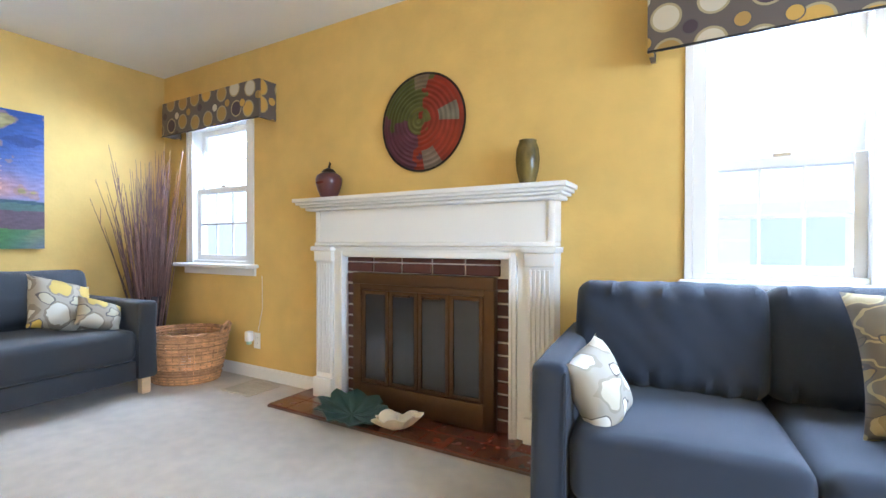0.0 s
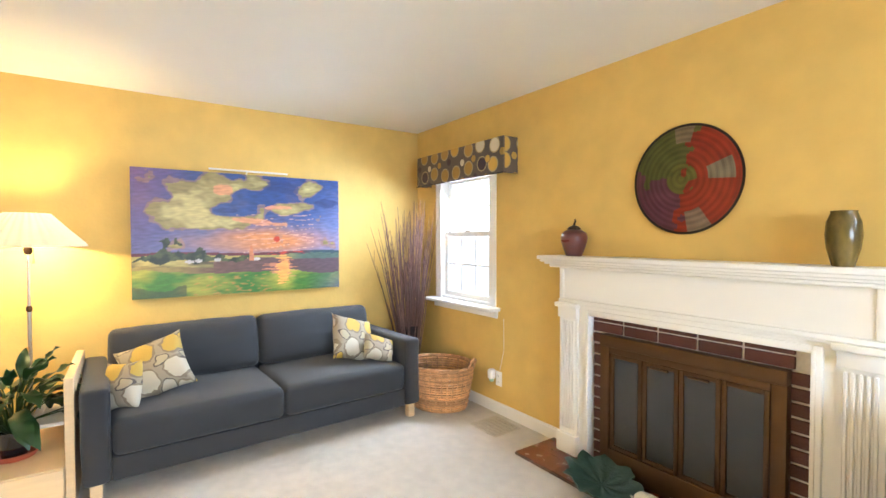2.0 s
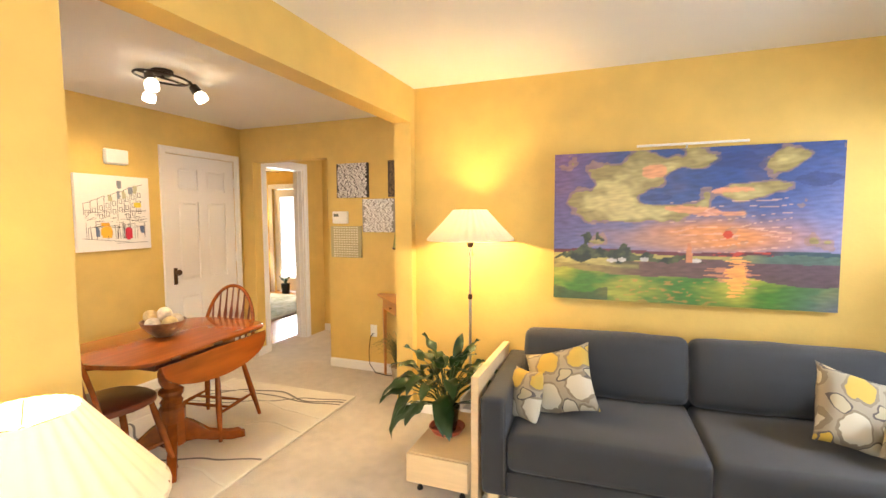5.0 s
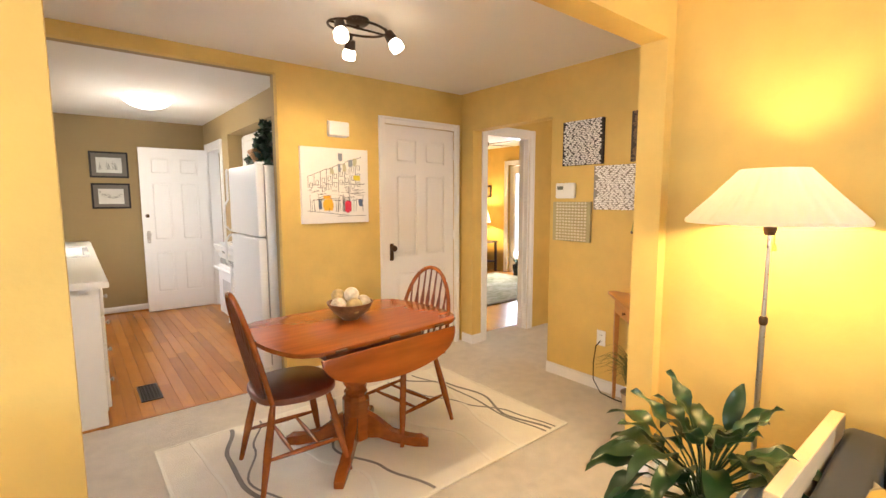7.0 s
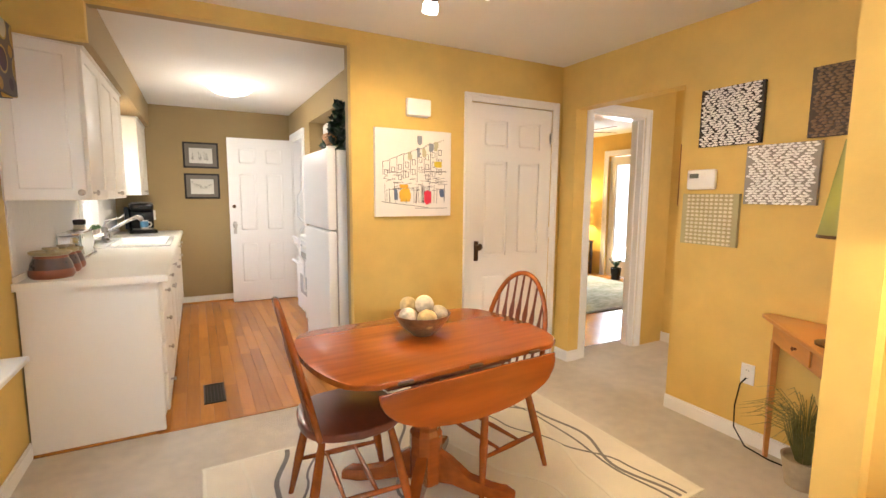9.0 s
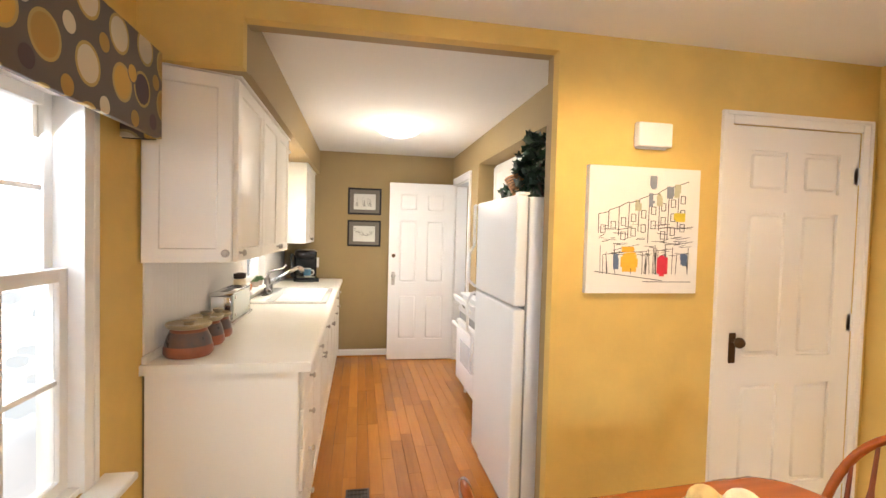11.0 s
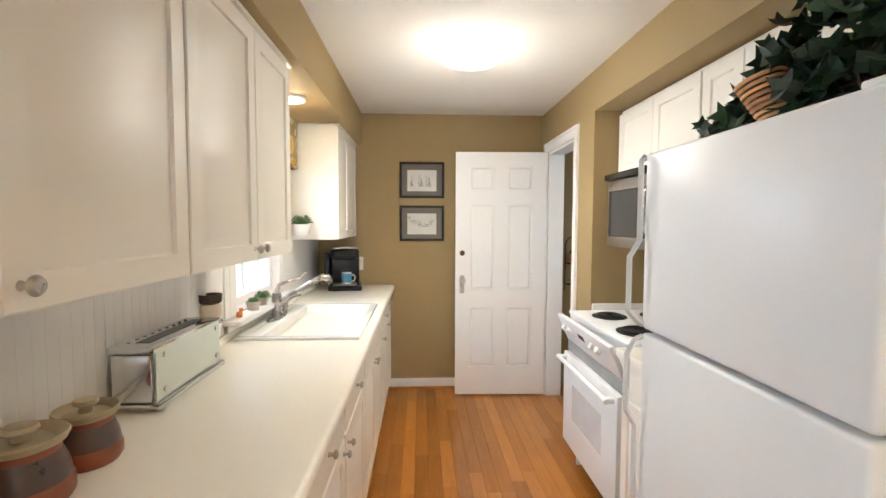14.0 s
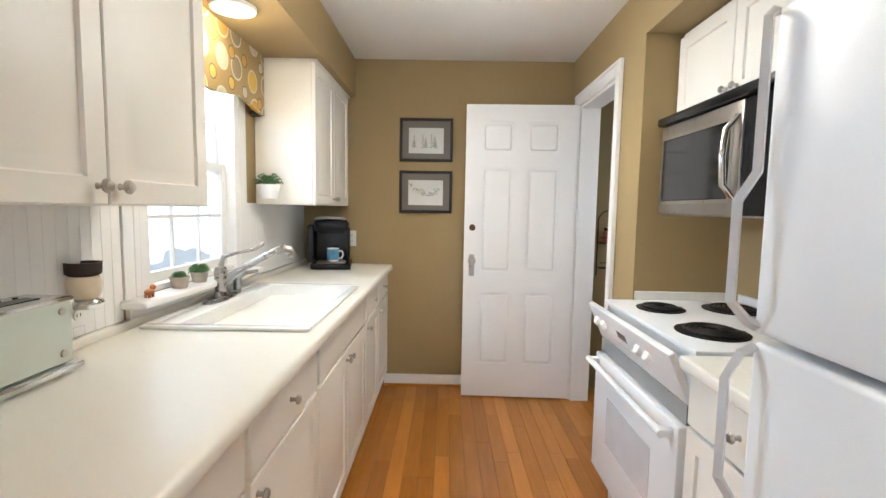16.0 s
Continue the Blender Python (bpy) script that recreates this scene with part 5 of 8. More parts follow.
def woven_basket(m, rx, ry, h, label):
    ob = thing("wicker_basket", m, label, "basket")
    rows, seg = 18, 72
    bms = []
    for i in range(rows):
        f = i / (rows - 1)
        z = 0.012 + h * f * 0.95
        k = 0.78 + 0.22 * f ** 0.8
        pts = []
        for a in range(seg):
            t = 2 * math.pi * a / seg
            wv = 1 + 0.017 * math.cos(seg / 4 * t + math.pi * i)
            pts.append((rx * k * wv * math.cos(t), ry * k * wv * math.sin(t), z))
        bms.append(tube(pts, 0.0085, 5, True))
    part("weave", join(*bms), M_WICKER, ob)
    part("stakes", join(*[tube([(rx * 0.78 * math.cos(t), ry * 0.78 * math.sin(t), 0.005), (rx * 0.91 * math.cos(t), ry * 0.91 * math.sin(t), h * 0.5), (rx * math.cos(t), ry * math.sin(t), h)], 0.006, 5) for t in [2 * math.pi * k / 36 for k in range(36)]]), M_WICKER, ob)
    part("bottom", moved(lathe([(0, 0.004), (0.775, 0.004), (0.775, 0.012), (0, 0.012)], 40), Matrix.Diagonal((rx, ry, 1, 1))), M_WICKER, ob)
    part("rim", join(*[tube([(rx * 1.01 * math.cos(t) + 0.007 * math.cos(9 * t + q), ry * 1.01 * math.sin(t), h + 0.008 * math.sin(18 * t + q)) for t in [2 * math.pi * k / 72 for k in range(72)]], 0.009, 5, True) for q in (0, 2.1, 4.2)]), M_WICKER, ob)
    for s in (-1, 1):
        part("handle", tube([(s * rx, -0.05, h), (s * (rx + 0.02), -0.045, h + 0.05), (s * (rx + 0.03), 0, h + 0.075), (s * (rx + 0.02), 0.045, h + 0.05), (s * rx, 0.05, h)], 0.011, 7), M_WICKER, ob)
    return ob


woven_basket(pose(-3.27, 2.20, 0, 0, 0, 25), 0.285, 0.235, 0.345, "empty honey brown oval wicker basket on the carpet")

tv = thing("twig_vase", (-3.84, 2.26, 0), "tall dark glass vase full of dried brown twigs", "vase")
part("vase", shell([(0.085, 0.0), (0.09, 0.01), (0.085, 0.30), (0.10, 0.56)], 32, 0.005), mat("smoky_vase_glass", (0.035, 0.028, 0.032), 0.1, var=0.2, scale=6, coat=0.4), tv)
part("vase_bottom", lathe([(0, 0.001), (0.083, 0.001), (0.083, 0.012), (0, 0.012)], 32), M_BLACKM, tv)
rnd = random.Random(4)
twig_sets = [[], [], [], [], []]
for i in range(150):
    a, q = rnd.uniform(0, 2 * math.pi), math.sqrt(rnd.random())
    x0, y0 = 0.06 * q * math.cos(a), 0.06 * q * math.sin(a)
    hgt = rnd.uniform(1.05, 1.70)
    sp = rnd.uniform(0.10, 0.44) * q
    x1, y1 = sp * 1.25 * math.cos(a), min(sp * 1.0 * math.sin(a), 0.19)
    x1 = max(x1, -0.20)
    pts = [(x0, y0, 0.02)]
    for f in (0.25, 0.5, 0.75, 1.0):
        g = f ** 1.25
        pts.append((x0 + (x1 - x0) * g + rnd.uniform(-0.012, 0.012), y0 + (y1 - y0) * g + rnd.uniform(-0.012, 0.012), 0.02 + (hgt - 0.02) * f))
    twig_sets[i % 5].append(tube(pts, [0.005, 0.0045, 0.004, 0.003, 0.0014], 5))
    for b in range(2):
        f = rnd.uniform(0.5, 0.9)
        k = int(f * 4)
        p, q2 = Vector(pts[k]), Vector(pts[min(k + 1, 4)])
        c = p.lerp(q2, f * 4 - k)
        twig_sets[i % 5].append(tube([c, c + Vector((rnd.uniform(-0.03, 0.03), rnd.uniform(-0.03, 0.02), rnd.uniform(0.05, 0.13)))], [0.003, 0.0015], 4))
for s in twig_sets:
    tagged(part("twig_bundle", join(*s), M_STICK, tv), "bundle of dried reddish brown twigs", kind="stuff")


def register(name, cx, cy, w, d, cols, rows, material, label):
    ob = thing(name, (cx, cy, 0.001), label, "floor register")
    part("frame", join(box(-w / 2, w / 2, -d / 2, -d / 2 + 0.012, 0, 0.007, 0.001, 1), box(-w / 2, w / 2, d / 2 - 0.012, d / 2, 0, 0.007, 0.001, 1),
                       box(-w / 2, -w / 2 + 0.012, -d / 2 + 0.012, d / 2 - 0.012, 0, 0.007), box(w / 2 - 0.012, w / 2, -d / 2 + 0.012, d / 2 - 0.012, 0, 0.007)), material, ob)
    # flat black sheet below the slats paints the shade inside the duct
    part("dark_sheet", box(-w / 2 + 0.012, w / 2 - 0.012, -d / 2 + 0.012, d / 2 - 0.012, -0.0005, 0.001), M_BLACKM, ob)
    for i in range(cols):
        x = -w / 2 + 0.012 + (w - 0.024) * (i + 0.5) / cols
        part("slat", box(x - 0.003, x + 0.003, -d / 2 + 0.012, d / 2 - 0.012, 0.001, 0.006), material, ob)
    for j in range(1, rows):
        y = -d / 2 + 0.012 + (d - 0.024) * j / rows
        part("crossbar", box(-w / 2 + 0.012, w / 2 - 0.012, y - 0.003, y + 0.003, 0.001, 0.0055), material, ob)
    return ob


register("floor_register", -2.685, 2.29, 0.27, 0.25, 14, 6, mat("beige_metal", (0.52, 0.45, 0.34), 0.45), "beige slotted floor register in the carpet")
register("floor_register", -2.16, -3.635, 0.13, 0.33, 5, 9, M_BRONZE, "dark bronze floor register in the oak floor")


def outlet(m, label, plug=False):
    ob = thing("wall_outlet", m, label, "outlet")
    part("plate", box(-0.035, 0.035, 0, 0.005, -0.057, 0.057, 0.002, 1), M_WHITEP, ob)
    for z in (-0.022, 0.022):
        s = part("socket", cyl((0, 0.006, z), 0.016, 0.004, 18, "y"), M_WHITEP, ob)
        part("slot", join(box(-0.007, -0.005, 0.0075, 0.0085, z - 0.004, z + 0.005), box(0.005, 0.007, 0.0075, 0.0085, z - 0.004, z + 0.005)), M_BLACK, s)
    return ob


outlet(pose(-2.86, 2.479, 0.27, 0, 0, 180), "white wall outlet below the window")
ph = thing("plug_in_night_light", (-2.915, 2.45, 0.30), "small white plug-in night light in the outlet", "night light")
part("housing", cbox((0, 0, 0), (0.05, 0.05, 0.075), 0.012, 3), M_WHITEP, ph)
part("lens", lathe([(0.0, -0.06), (0.016, -0.058), (0.02, -0.038), (0.02, -0.03)], 16), mat("green_lens", (0.35, 0.55, 0.40), 0.3), ph)
outlet(pose(-4.749, -1.60, 0.39, 0, 0, -90), "white wall outlet with a black cord")
outlet(pose(-1.653, -6.629, 1.10), "white wall outlet beside the coffee maker")
single("lamp_cord", tube([(-4.735, -1.60, 0.37), (-4.70, -1.61, 0.34), (-4.72, -1.64, 0.2), (-4.71, -1.63, 0.08), (-4.68, -1.55, 0.012), (-4.66, -1.42, 0.008), (-4.68, -1.25, 0.008)], 0.004, 6), M_BLACK, "thin dark lamp cord hanging from the outlet", "cord")
single("wall_wire", tube([(-2.80, 2.472, 0.74), (-2.795, 2.470, 0.5), (-2.84, 2.468, 0.34)], 0.0022, 5), M_WHITEP, "thin pale wire running down the wall", "cord")

# ---- dining room ----
rug = thing("dining_rug", pose(-3.10, -2.052, 0.001, 0, 0, 0.6), "cream rug with thin curving grey and ivory lines", "rug")
RW, RD = 2.03, 1.262
part("rug_body", box(-RW / 2, RW / 2, -RD / 2, RD / 2, 0, 0.010, 0.003, 1), M_RUG, rug)


def ribbon(points, w, z0, z1):
    bm = bmesh.new()
    pts = [Vector((p[0], p[1], 0)) for p in points]
    rows = []
    for i, p in enumerate(pts):
        d = (pts[min(i + 1, len(pts) - 1)] - pts[max(i - 1, 0)]).normalized()
        s = Vector((-d.y, d.x, 0)) * w / 2
        rows.append([bm.verts.new((p + s * k) + Vector((0, 0, z))) for k, z in ((-1, z0), (-0.9, z1), (0.9, z1), (1, z0))])
    for a, b in zip(rows, rows[1:]):
        for k in range(3):
            bm.faces.new((a[k], a[k + 1], b[k + 1], b[k]))
    return bm


def swayed(knots, n=30):
    """A line over the rug's depth that passes smoothly through the given offsets, at even steps."""
    out = []
    for j in range(n + 1):
        f = (len(knots) - 1) * j / n
        i = min(int(f), len(knots) - 2)
        g = f - i
        g = g * g * (3 - 2 * g)
        out.append((knots[i] + (knots[i + 1] - knots[i]) * g, -RD / 2 + 0.015 + (RD - 0.03) * j / n))
    return out


for knots, w, mt in (((0.84, 0.82, 0.80, 0.86, 0.90), 0.020, M_RUGW), ((0.62, 0.72, 0.73, 0.66, 0.55), 0.024, M_RUGG), ((0.45, 0.58, 0.70, 0.60, 0.48), 0.012, M_RUGG),
                     ((0.30, 0.42, 0.35, 0.22, 0.30), 0.022, M_RUGW), ((-0.05, 0.10, 0.24, 0.12, 0.02), 0.016, M_RUGG), ((-0.30, -0.18, -0.26, -0.42, -0.36), 0.020, M_RUGW),
                     ((-0.60, -0.84, -0.90, -0.80, -0.88), 0.018, M_RUGG), ((-0.72, -0.80, -0.81, -0.78, -0.83), 0.012, M_RUGG), ((-0.86, -0.79, -0.70, -0.62, -0.58), 0.022, M_RUGW),
                     ((-0.50, -0.56, -0.70, -0.86, -0.92), 0.010, M_RUGG)):
    part("line", ribbon(swayed(knots), w, 0.0095, 0.0125), mt, rug)
part("binding", join(box(-RW / 2 - 0.006, RW / 2 + 0.006, -RD / 2 - 0.006, -RD / 2 + 0.012, 0, 0.012, 0.003, 1), box(-RW / 2 - 0.006, RW / 2 + 0.006, RD / 2 - 0.012, RD / 2 + 0.006, 0, 0.012, 0.003, 1),
                     box(-RW / 2 - 0.006, -RW / 2 + 0.012, -RD / 2 + 0.012, RD / 2 - 0.012, 0, 0.012, 0.003, 1), box(RW / 2 - 0.012, RW / 2 + 0.006, -RD / 2 + 0.012, RD / 2 - 0.012, 0, 0.012, 0.003, 1)), M_RUGW, rug)

table = thing("dining_table", pose(-2.985, -2.035, 0.011, 0, 0, 4.5), "cherry-stained drop-leaf pedestal table with its leaves down", "table")
TH = 0.722
outline = []
n = 20
for i in range(n + 1):
    f = -1 + 2 * i / n
    outline.append((0.40 + 0.145 * math.sqrt(max(0, 1 - abs(f) ** 2.2)), f * 0.365))
for i in range(n + 1):
    f = 1 - 2 * i / n
    outline.append((-0.40 - 0.145 * math.sqrt(max(0, 1 - abs(f) ** 2.2)), f * 0.365))
part("tabletop", prism(outline, TH - 0.022, TH, 0.006), M_CHERRY, table)
for s in (-1, 1):
    pts = []
    for i in range(25):
        a = math.pi * i / 24
        pts.append((0.405 * math.cos(a), 0.168 * math.sin(a) ** 0.8))
    leafb = prism(pts, -0.010, 0.010, 0.005)
    m = pose(0, s * 0.378, TH - 0.032, 0, 0, 0) @ pose(0, 0, 0, -78 if s > 0 else 0, 0, 0) if s > 0 else pose(0, -0.378, TH - 0.032) @ pose(0, 0, 0, 0, 0, 180) @ pose(0, 0, 0, -84, 0, 0)
    lf = part("drop_leaf", moved(leafb, m), M_CHERRY, table)
    for hx in (-0.30, 0.0, 0.30):
        part("hinge", cbox((hx, s * 0.371, TH - 0.012), (0.06, 0.012, 0.012), 0.003, 1), M_BRASS, lf)
part("apron", join(box(-0.30, 0.30, 0.20, 0.225, TH - 0.10, TH - 0.023), box(-0.30, 0.30, -0.225, -0.20, TH - 0.10, TH - 0.023), box(-0.30, -0.275, -0.20, 0.20, TH - 0.10, TH - 0.023), box(0.275, 0.30, -0.20, 0.20, TH - 0.10, TH - 0.023)), M_CHERRYD, table)
part("pedestal", lathe([(0.0, 0.05), (0.075, 0.05), (0.075, 0.28), (0.062, 0.30), (0.066, 0.32), (0.052, 0.34), (0.072, 0.37), (0.072, 0.39), (0.050, 0.41), (0.066, 0.45), (0.070, 0.50), (0.055, 0.56), (0.075, 0.60), (0.09, 0.622), (0.0, 0.622)], 10), M_CHERRY, table, angle=25)
foot_profile = [(0.06, 0.05), (0.06, 0.20), (0.12, 0.165), (0.20, 0.085), (0.30, 0.055), (0.37, 0.06), (0.41, 0.035), (0.41, 0.0), (0.33, 0.0), (0.22, 0.025), (0.13, 0.06)]
for k in range(4):
    bm = bmesh.new()
    lo = [bm.verts.new((x, -0.026, z)) for x, z in foot_profile]
    hi = [bm.verts.new((x, 0.026, z)) for x, z in foot_profile]
    bm.faces.new(lo)
    bm.faces.new(hi[::-1])
    for i in range(len(lo)):
        j = (i + 1) % len(lo)
        bm.faces.new((lo[j], lo[i], hi[i], hi[j]))
    bmesh.ops.bevel(bm, geom=[e for e in bm.edges if abs(e.verts[0].co.y - e.verts[1].co.y) < 1e-6], offset=0.007, segments=2, profile=0.5, affect="EDGES")
    part("foot", moved(bm, pose(0, 0, 0, 0, 0, 45 + 90 * k)), M_CHERRY, table)


def windsor_chair(m, label):
    """Local +y is the front; the seat's middle is over the origin."""
    ob = thing("windsor_chair", m, label, "chair", "chairs at the dining table")
    sw, sd, sh = 0.42, 0.41, 0.455
    outl = []
    for i in range(28):
        a = 2 * math.pi * i / 28
        c, s = math.cos(a), math.sin(a)
        outl.append((sw / 2 * math.copysign(abs(c) ** 0.7, c), sd / 2 * math.copysign(abs(s) ** 0.75, s)))
    part("seat", prism(outl, sh - 0.034, sh, 0.009), M_CHERRYD, ob, "dark cherry dished seat")
    for sx in (-1, 1):
        for sy in (-1, 1):
            a = Vector((sx * 0.145, sy * 0.135, sh - 0.034))
            b = Vector((sx * 0.215, sy * 0.218, 0.0))
            pts = [b, b.lerp(a, 0.15), b.lerp(a, 0.45), b.lerp(a, 0.62), b.lerp(a, 0.85), a]
            part("leg", tube(pts, [0.012, 0.014, 0.020, 0.019, 0.017, 0.013], 12), M_CHERRY, ob)
    for sx in (-1, 1):
        part("stretcher", tube([(sx * 0.185, -0.18, 0.17), (sx * 0.183, 0, 0.17), (sx * 0.185, 0.18, 0.17)], [0.008, 0.013, 0.008], 10), M_CHERRY, ob)
    for y in (-0.06, 0.07):
        part("stretcher", tube([(-0.184, y, 0.17), (0, y, 0.17), (0.184, y, 0.17)], [0.007, 0.012, 0.007], 10), M_CHERRY, ob)

    def hoop(a):
        u, v = math.cos(a), math.sin(a)
        z = sh - 0.01 + 0.50 * v ** 0.85
        x = 0.20 * u * (1 + 0.16 * v)
        y = -0.155 - 0.035 * v - 0.17 * (z - sh)
        return Vector((x, y, z))
    part("bow", tube([hoop(math.pi * i / 28) for i in range(29)], 0.0125, 10), M_CHERRY, ob)
    for k in range(7):
        x0 = -0.135 + 0.045 * k
        best = min((hoop(math.pi * i / 120) for i in range(10, 111)), key=lambda p: abs(p.x - x0 * 1.12))
        base = Vector((x0, -0.165, sh - 0.01))
        pts = [base.lerp(best, f) for f in (0, 0.2, 0.45, 0.6, 0.72, 1)]
        part("spindle", tube(pts, [0.006, 0.007, 0.0095, 0.013, 0.007, 0.005], 8), M_CHERRYD, ob)
    return ob


windsor_chair(pose(-2.635, -2.065, 0.011, 0, 0, 87), "cherry-stained bow-back chair with a dark seat, pulled up to the table")
windsor_chair(pose(-3.345, -2.095, 0.011, 0, 0, -80), "cherry-stained bow-back chair pushed in below the table")

bw = thing("fruit_bowl", (-2.985, -2.075, 0.735), "brown patterned bowl of decorative balls on the dining table", "bowl")
part("bowl", shell([(0.045, 0.0), (0.05, 0.008), (0.085, 0.035), (0.115, 0.07), (0.128, 0.098)], 48, 0.006), mat("brown_bowl_glaze", (0.20, 0.10, 0.045), 0.35, var=0.55, scale=45, bump=0.3, bscale=90), bw)
part("bowl_bottom", lathe([(0, 0.0), (0.045, 0.0), (0.045, 0.008), (0, 0.008)], 32), M_TERRA, bw)
ballmats = [mat("string_ball", (0.55, 0.46, 0.34), 0.8, var=0.4, scale=35, bump=0.6, bscale=60), mat("ochre_ball", (0.50, 0.36, 0.16), 0.8, var=0.45, scale=30, bump=0.5, bscale=50)]
for k, (bx, by, bz, br) in enumerate(((-0.07, 0.02, 0.085, 0.045), (0.01, 0.07, 0.085, 0.045), (0.07, 0.0, 0.085, 0.044), (0.0, -0.07, 0.085, 0.045), (-0.01, 0.0, 0.135, 0.043), (0.05, -0.045, 0.13, 0.038))):
    single("decorative_ball", ball((0, 0, 0), br, 3), ballmats[k % 2], "textured cream and ochre decorative ball in the bowl", "ball", "balls in the bowl", pose(-2.985 + bx, -2.075 + by, 0.735 + bz, k * 40, k * 30, 0))

# track of three spots on a ring
cl = thing("ceiling_spotlight", (-3.10, -2.13, CEIL), "bronze ceiling light with three lit spots on a ring", "ceiling light")
part("canopy", lathe([(0.0, 0), (0.062, 0), (0.062, -0.018), (0.045, -0.03), (0.0, -0.032)], 28), M_BRONZE, cl)
part("ring", tube([(0.17 * math.cos(2 * math.pi * k / 40), 0.11 * math.sin(2 * math.pi * k / 40), -0.045) for k in range(40)], 0.007, 8, True), M_BRONZE, cl)
part("strut", join(tube([(-0.17, 0, -0.045), (0.17, 0, -0.045)], 0.006), tube([(0, 0, -0.03), (0, 0, -0.05)], 0.01)), M_BRONZE, cl)
for k, (sx, sy, tx, ty) in enumerate(((0.14, 0.06, 0.02, 0.06), (-0.12, 0.085, -0.05, 0.06), (-0.02, -0.11, -0.01, -0.06))):
    a, b = Vector((sx, sy, -0.045)), Vector((sx + tx * 0.6, sy + ty * 0.6, -0.115))
    sp = part("spot", tube([a, a + (b - a) * 0.35, a + (b - a) * 0.36, b], [0.008, 0.010, 0.026, 0.032], 16), M_BRONZE, cl)
    d = (b - a).normalized()
    part("bulb", tube([b, b + d * 0.02, b + d * 0.055, b + d * 0.06], [0.026, 0.038, 0.036, 0.02], 18), M_BULB, sp)
    sl = new("bulb_spot", bpy.data.lights.new("bulb_spot", "SPOT"))
    sl.data.energy, sl.data.color, sl.data.shadow_soft_size, sl.data.spot_size, sl.data.spot_blend = 46, (1.0, 0.75, 0.43), 0.035, radians(136), 0.6
    sl.matrix_world = look((cl.location.x + b.x + d.x * 0.07, cl.location.y + b.y + d.y * 0.07, CEIL + b.z + d.z * 0.07), (cl.location.x + b.x + d.x * 0.6, cl.location.y + b.y + d.y * 0.6, CEIL + b.z - 0.6))

# wall things
ch = thing("door_chime", (-3.46, -3.149, 1.94), "plain white door chime box on the wall", "door chime")
part("cover", box(-0.085, 0.085, 0, 0.045, -0.055, 0.055, 0.008, 3), M_WHITEP, ch)
part("backplate", box(-0.078, 0.078, 0, 0.01, -0.06, 0.06, 0.001, 1), M_WHITEP, ch)
th = thing("thermostat", (-4.749, -1.935, 1.46), "white wall thermostat with a small grey display", "thermostat")
part("housing", box(0, 0.028, -0.085, 0.085, -0.058, 0.058, 0.010, 3), M_WHITEP, th)
part("display", box(0.0275, 0.0295, -0.066, -0.012, 0.008, 0.034), mat("grey_display", (0.13, 0.14, 0.11), 0.3), th)
for k in range(2):
    part("button", box(0.0275, 0.031, 0.004, 0.026, 0.010 + 0.014 * k, 0.020 + 0.014 * k, 0.001, 1), M_WHITEP, th)

# street sketch on canvas
sk = thing("street_sketch", pose(-3.428, -3.148, 1.503, 0, 0, 180), "white canvas with an ink sketch of a street and bright figures", "picture")
part("canvas", box(-0.281, 0.281, -0.03, 0, -0.289, 0.289, 0.002, 1), mat("white_canvas", (0.80, 0.76, 0.70), 0.8, var=0.02, scale=30, bump=0.2, bscale=400), sk)
rnd = random.Random(21)
INK = mat("black_ink", (0.03, 0.027, 0.025), 0.7)


def ink(x0, z0, x1, z1, w=0.0028):
    d = math.atan2(z1 - z0, x1 - x0)
    l = math.hypot(x1 - x0, z1 - z0)
    return moved(box(-l / 2, l / 2, -0.0008, 0.0008, -w / 2, w / 2), pose((x0 + x1) / 2, -0.0312, (z0 + z1) / 2, 0, -math.degrees(d), 0))


def roof(x):
    return 0.07 + 0.36 * (x + 0.23)


lines = []
for k in range(9):
    x0 = -0.23 + k * 0.05
    q = min(roof(x0), 0.25)
    lines.append(ink(x0, q, x0 + 0.05, min(roof(x0 + 0.05), 0.25) + rnd.uniform(-0.01, 0.01)))
    lines.append(ink(x0, q, x0 + rnd.uniform(-0.004, 0.004), -0.06 + rnd.uniform(0, 0.07)))
    for r in range(3):
        z = q - 0.05 - 0.065 * r
        if z > -0.02:
            lines += [ink(x0 + 0.012, z, x0 + 0.012, z - 0.035), ink(x0 + 0.034, z, x0 + 0.034, z - 0.035), ink(x0 + 0.012, z, x0 + 0.034, z), ink(x0 + 0.012, z - 0.035, x0 + 0.034, z - 0.035)]
for k in range(70):
    x, z = rnd.uniform(-0.23, 0.2), rnd.uniform(-0.12, 0.03)
    l = rnd.uniform(0.02, 0.08)
    lines.append(ink(x, z, min(x + l, 0.25), z + rnd.uniform(-0.006, 0.014), rnd.uniform(0.0015, 0.003)))
for k in range(26):
    x = rnd.uniform(-0.24, 0.23)
    lines.append(ink(x, -0.20, x + rnd.uniform(-0.01, 0.01), -0.11 + rnd.uniform(-0.02, 0.05), 0.002))
lines.append(ink(-0.24, -0.19, 0.1, -0.23))
lines.append(ink(0.0, -0.235, 0.25, -0.235))
part("ink_drawing", join(*lines), INK, sk)


def blob(x0, x1, z0, z1, col, seed):
    rn = random.Random(seed)
    bms = [box(x0, x1, -0.0318, -0.030, z0, z1)] + [box(x0 + rn.uniform(-0.012, 0.4 * (x1 - x0)), x1 + rn.uniform(-0.4 * (x1 - x0), 0.012), -0.0326 - 0.0003 * k, -0.030, z0 + rn.uniform(-0.01, 0.03), z1 + rn.uniform(-0.03, 0.014)) for k in range(3)]
    part("colour_patch", join(*bms), mat("sketch_colour", col, 0.7, var=0.15, scale=40), sk)


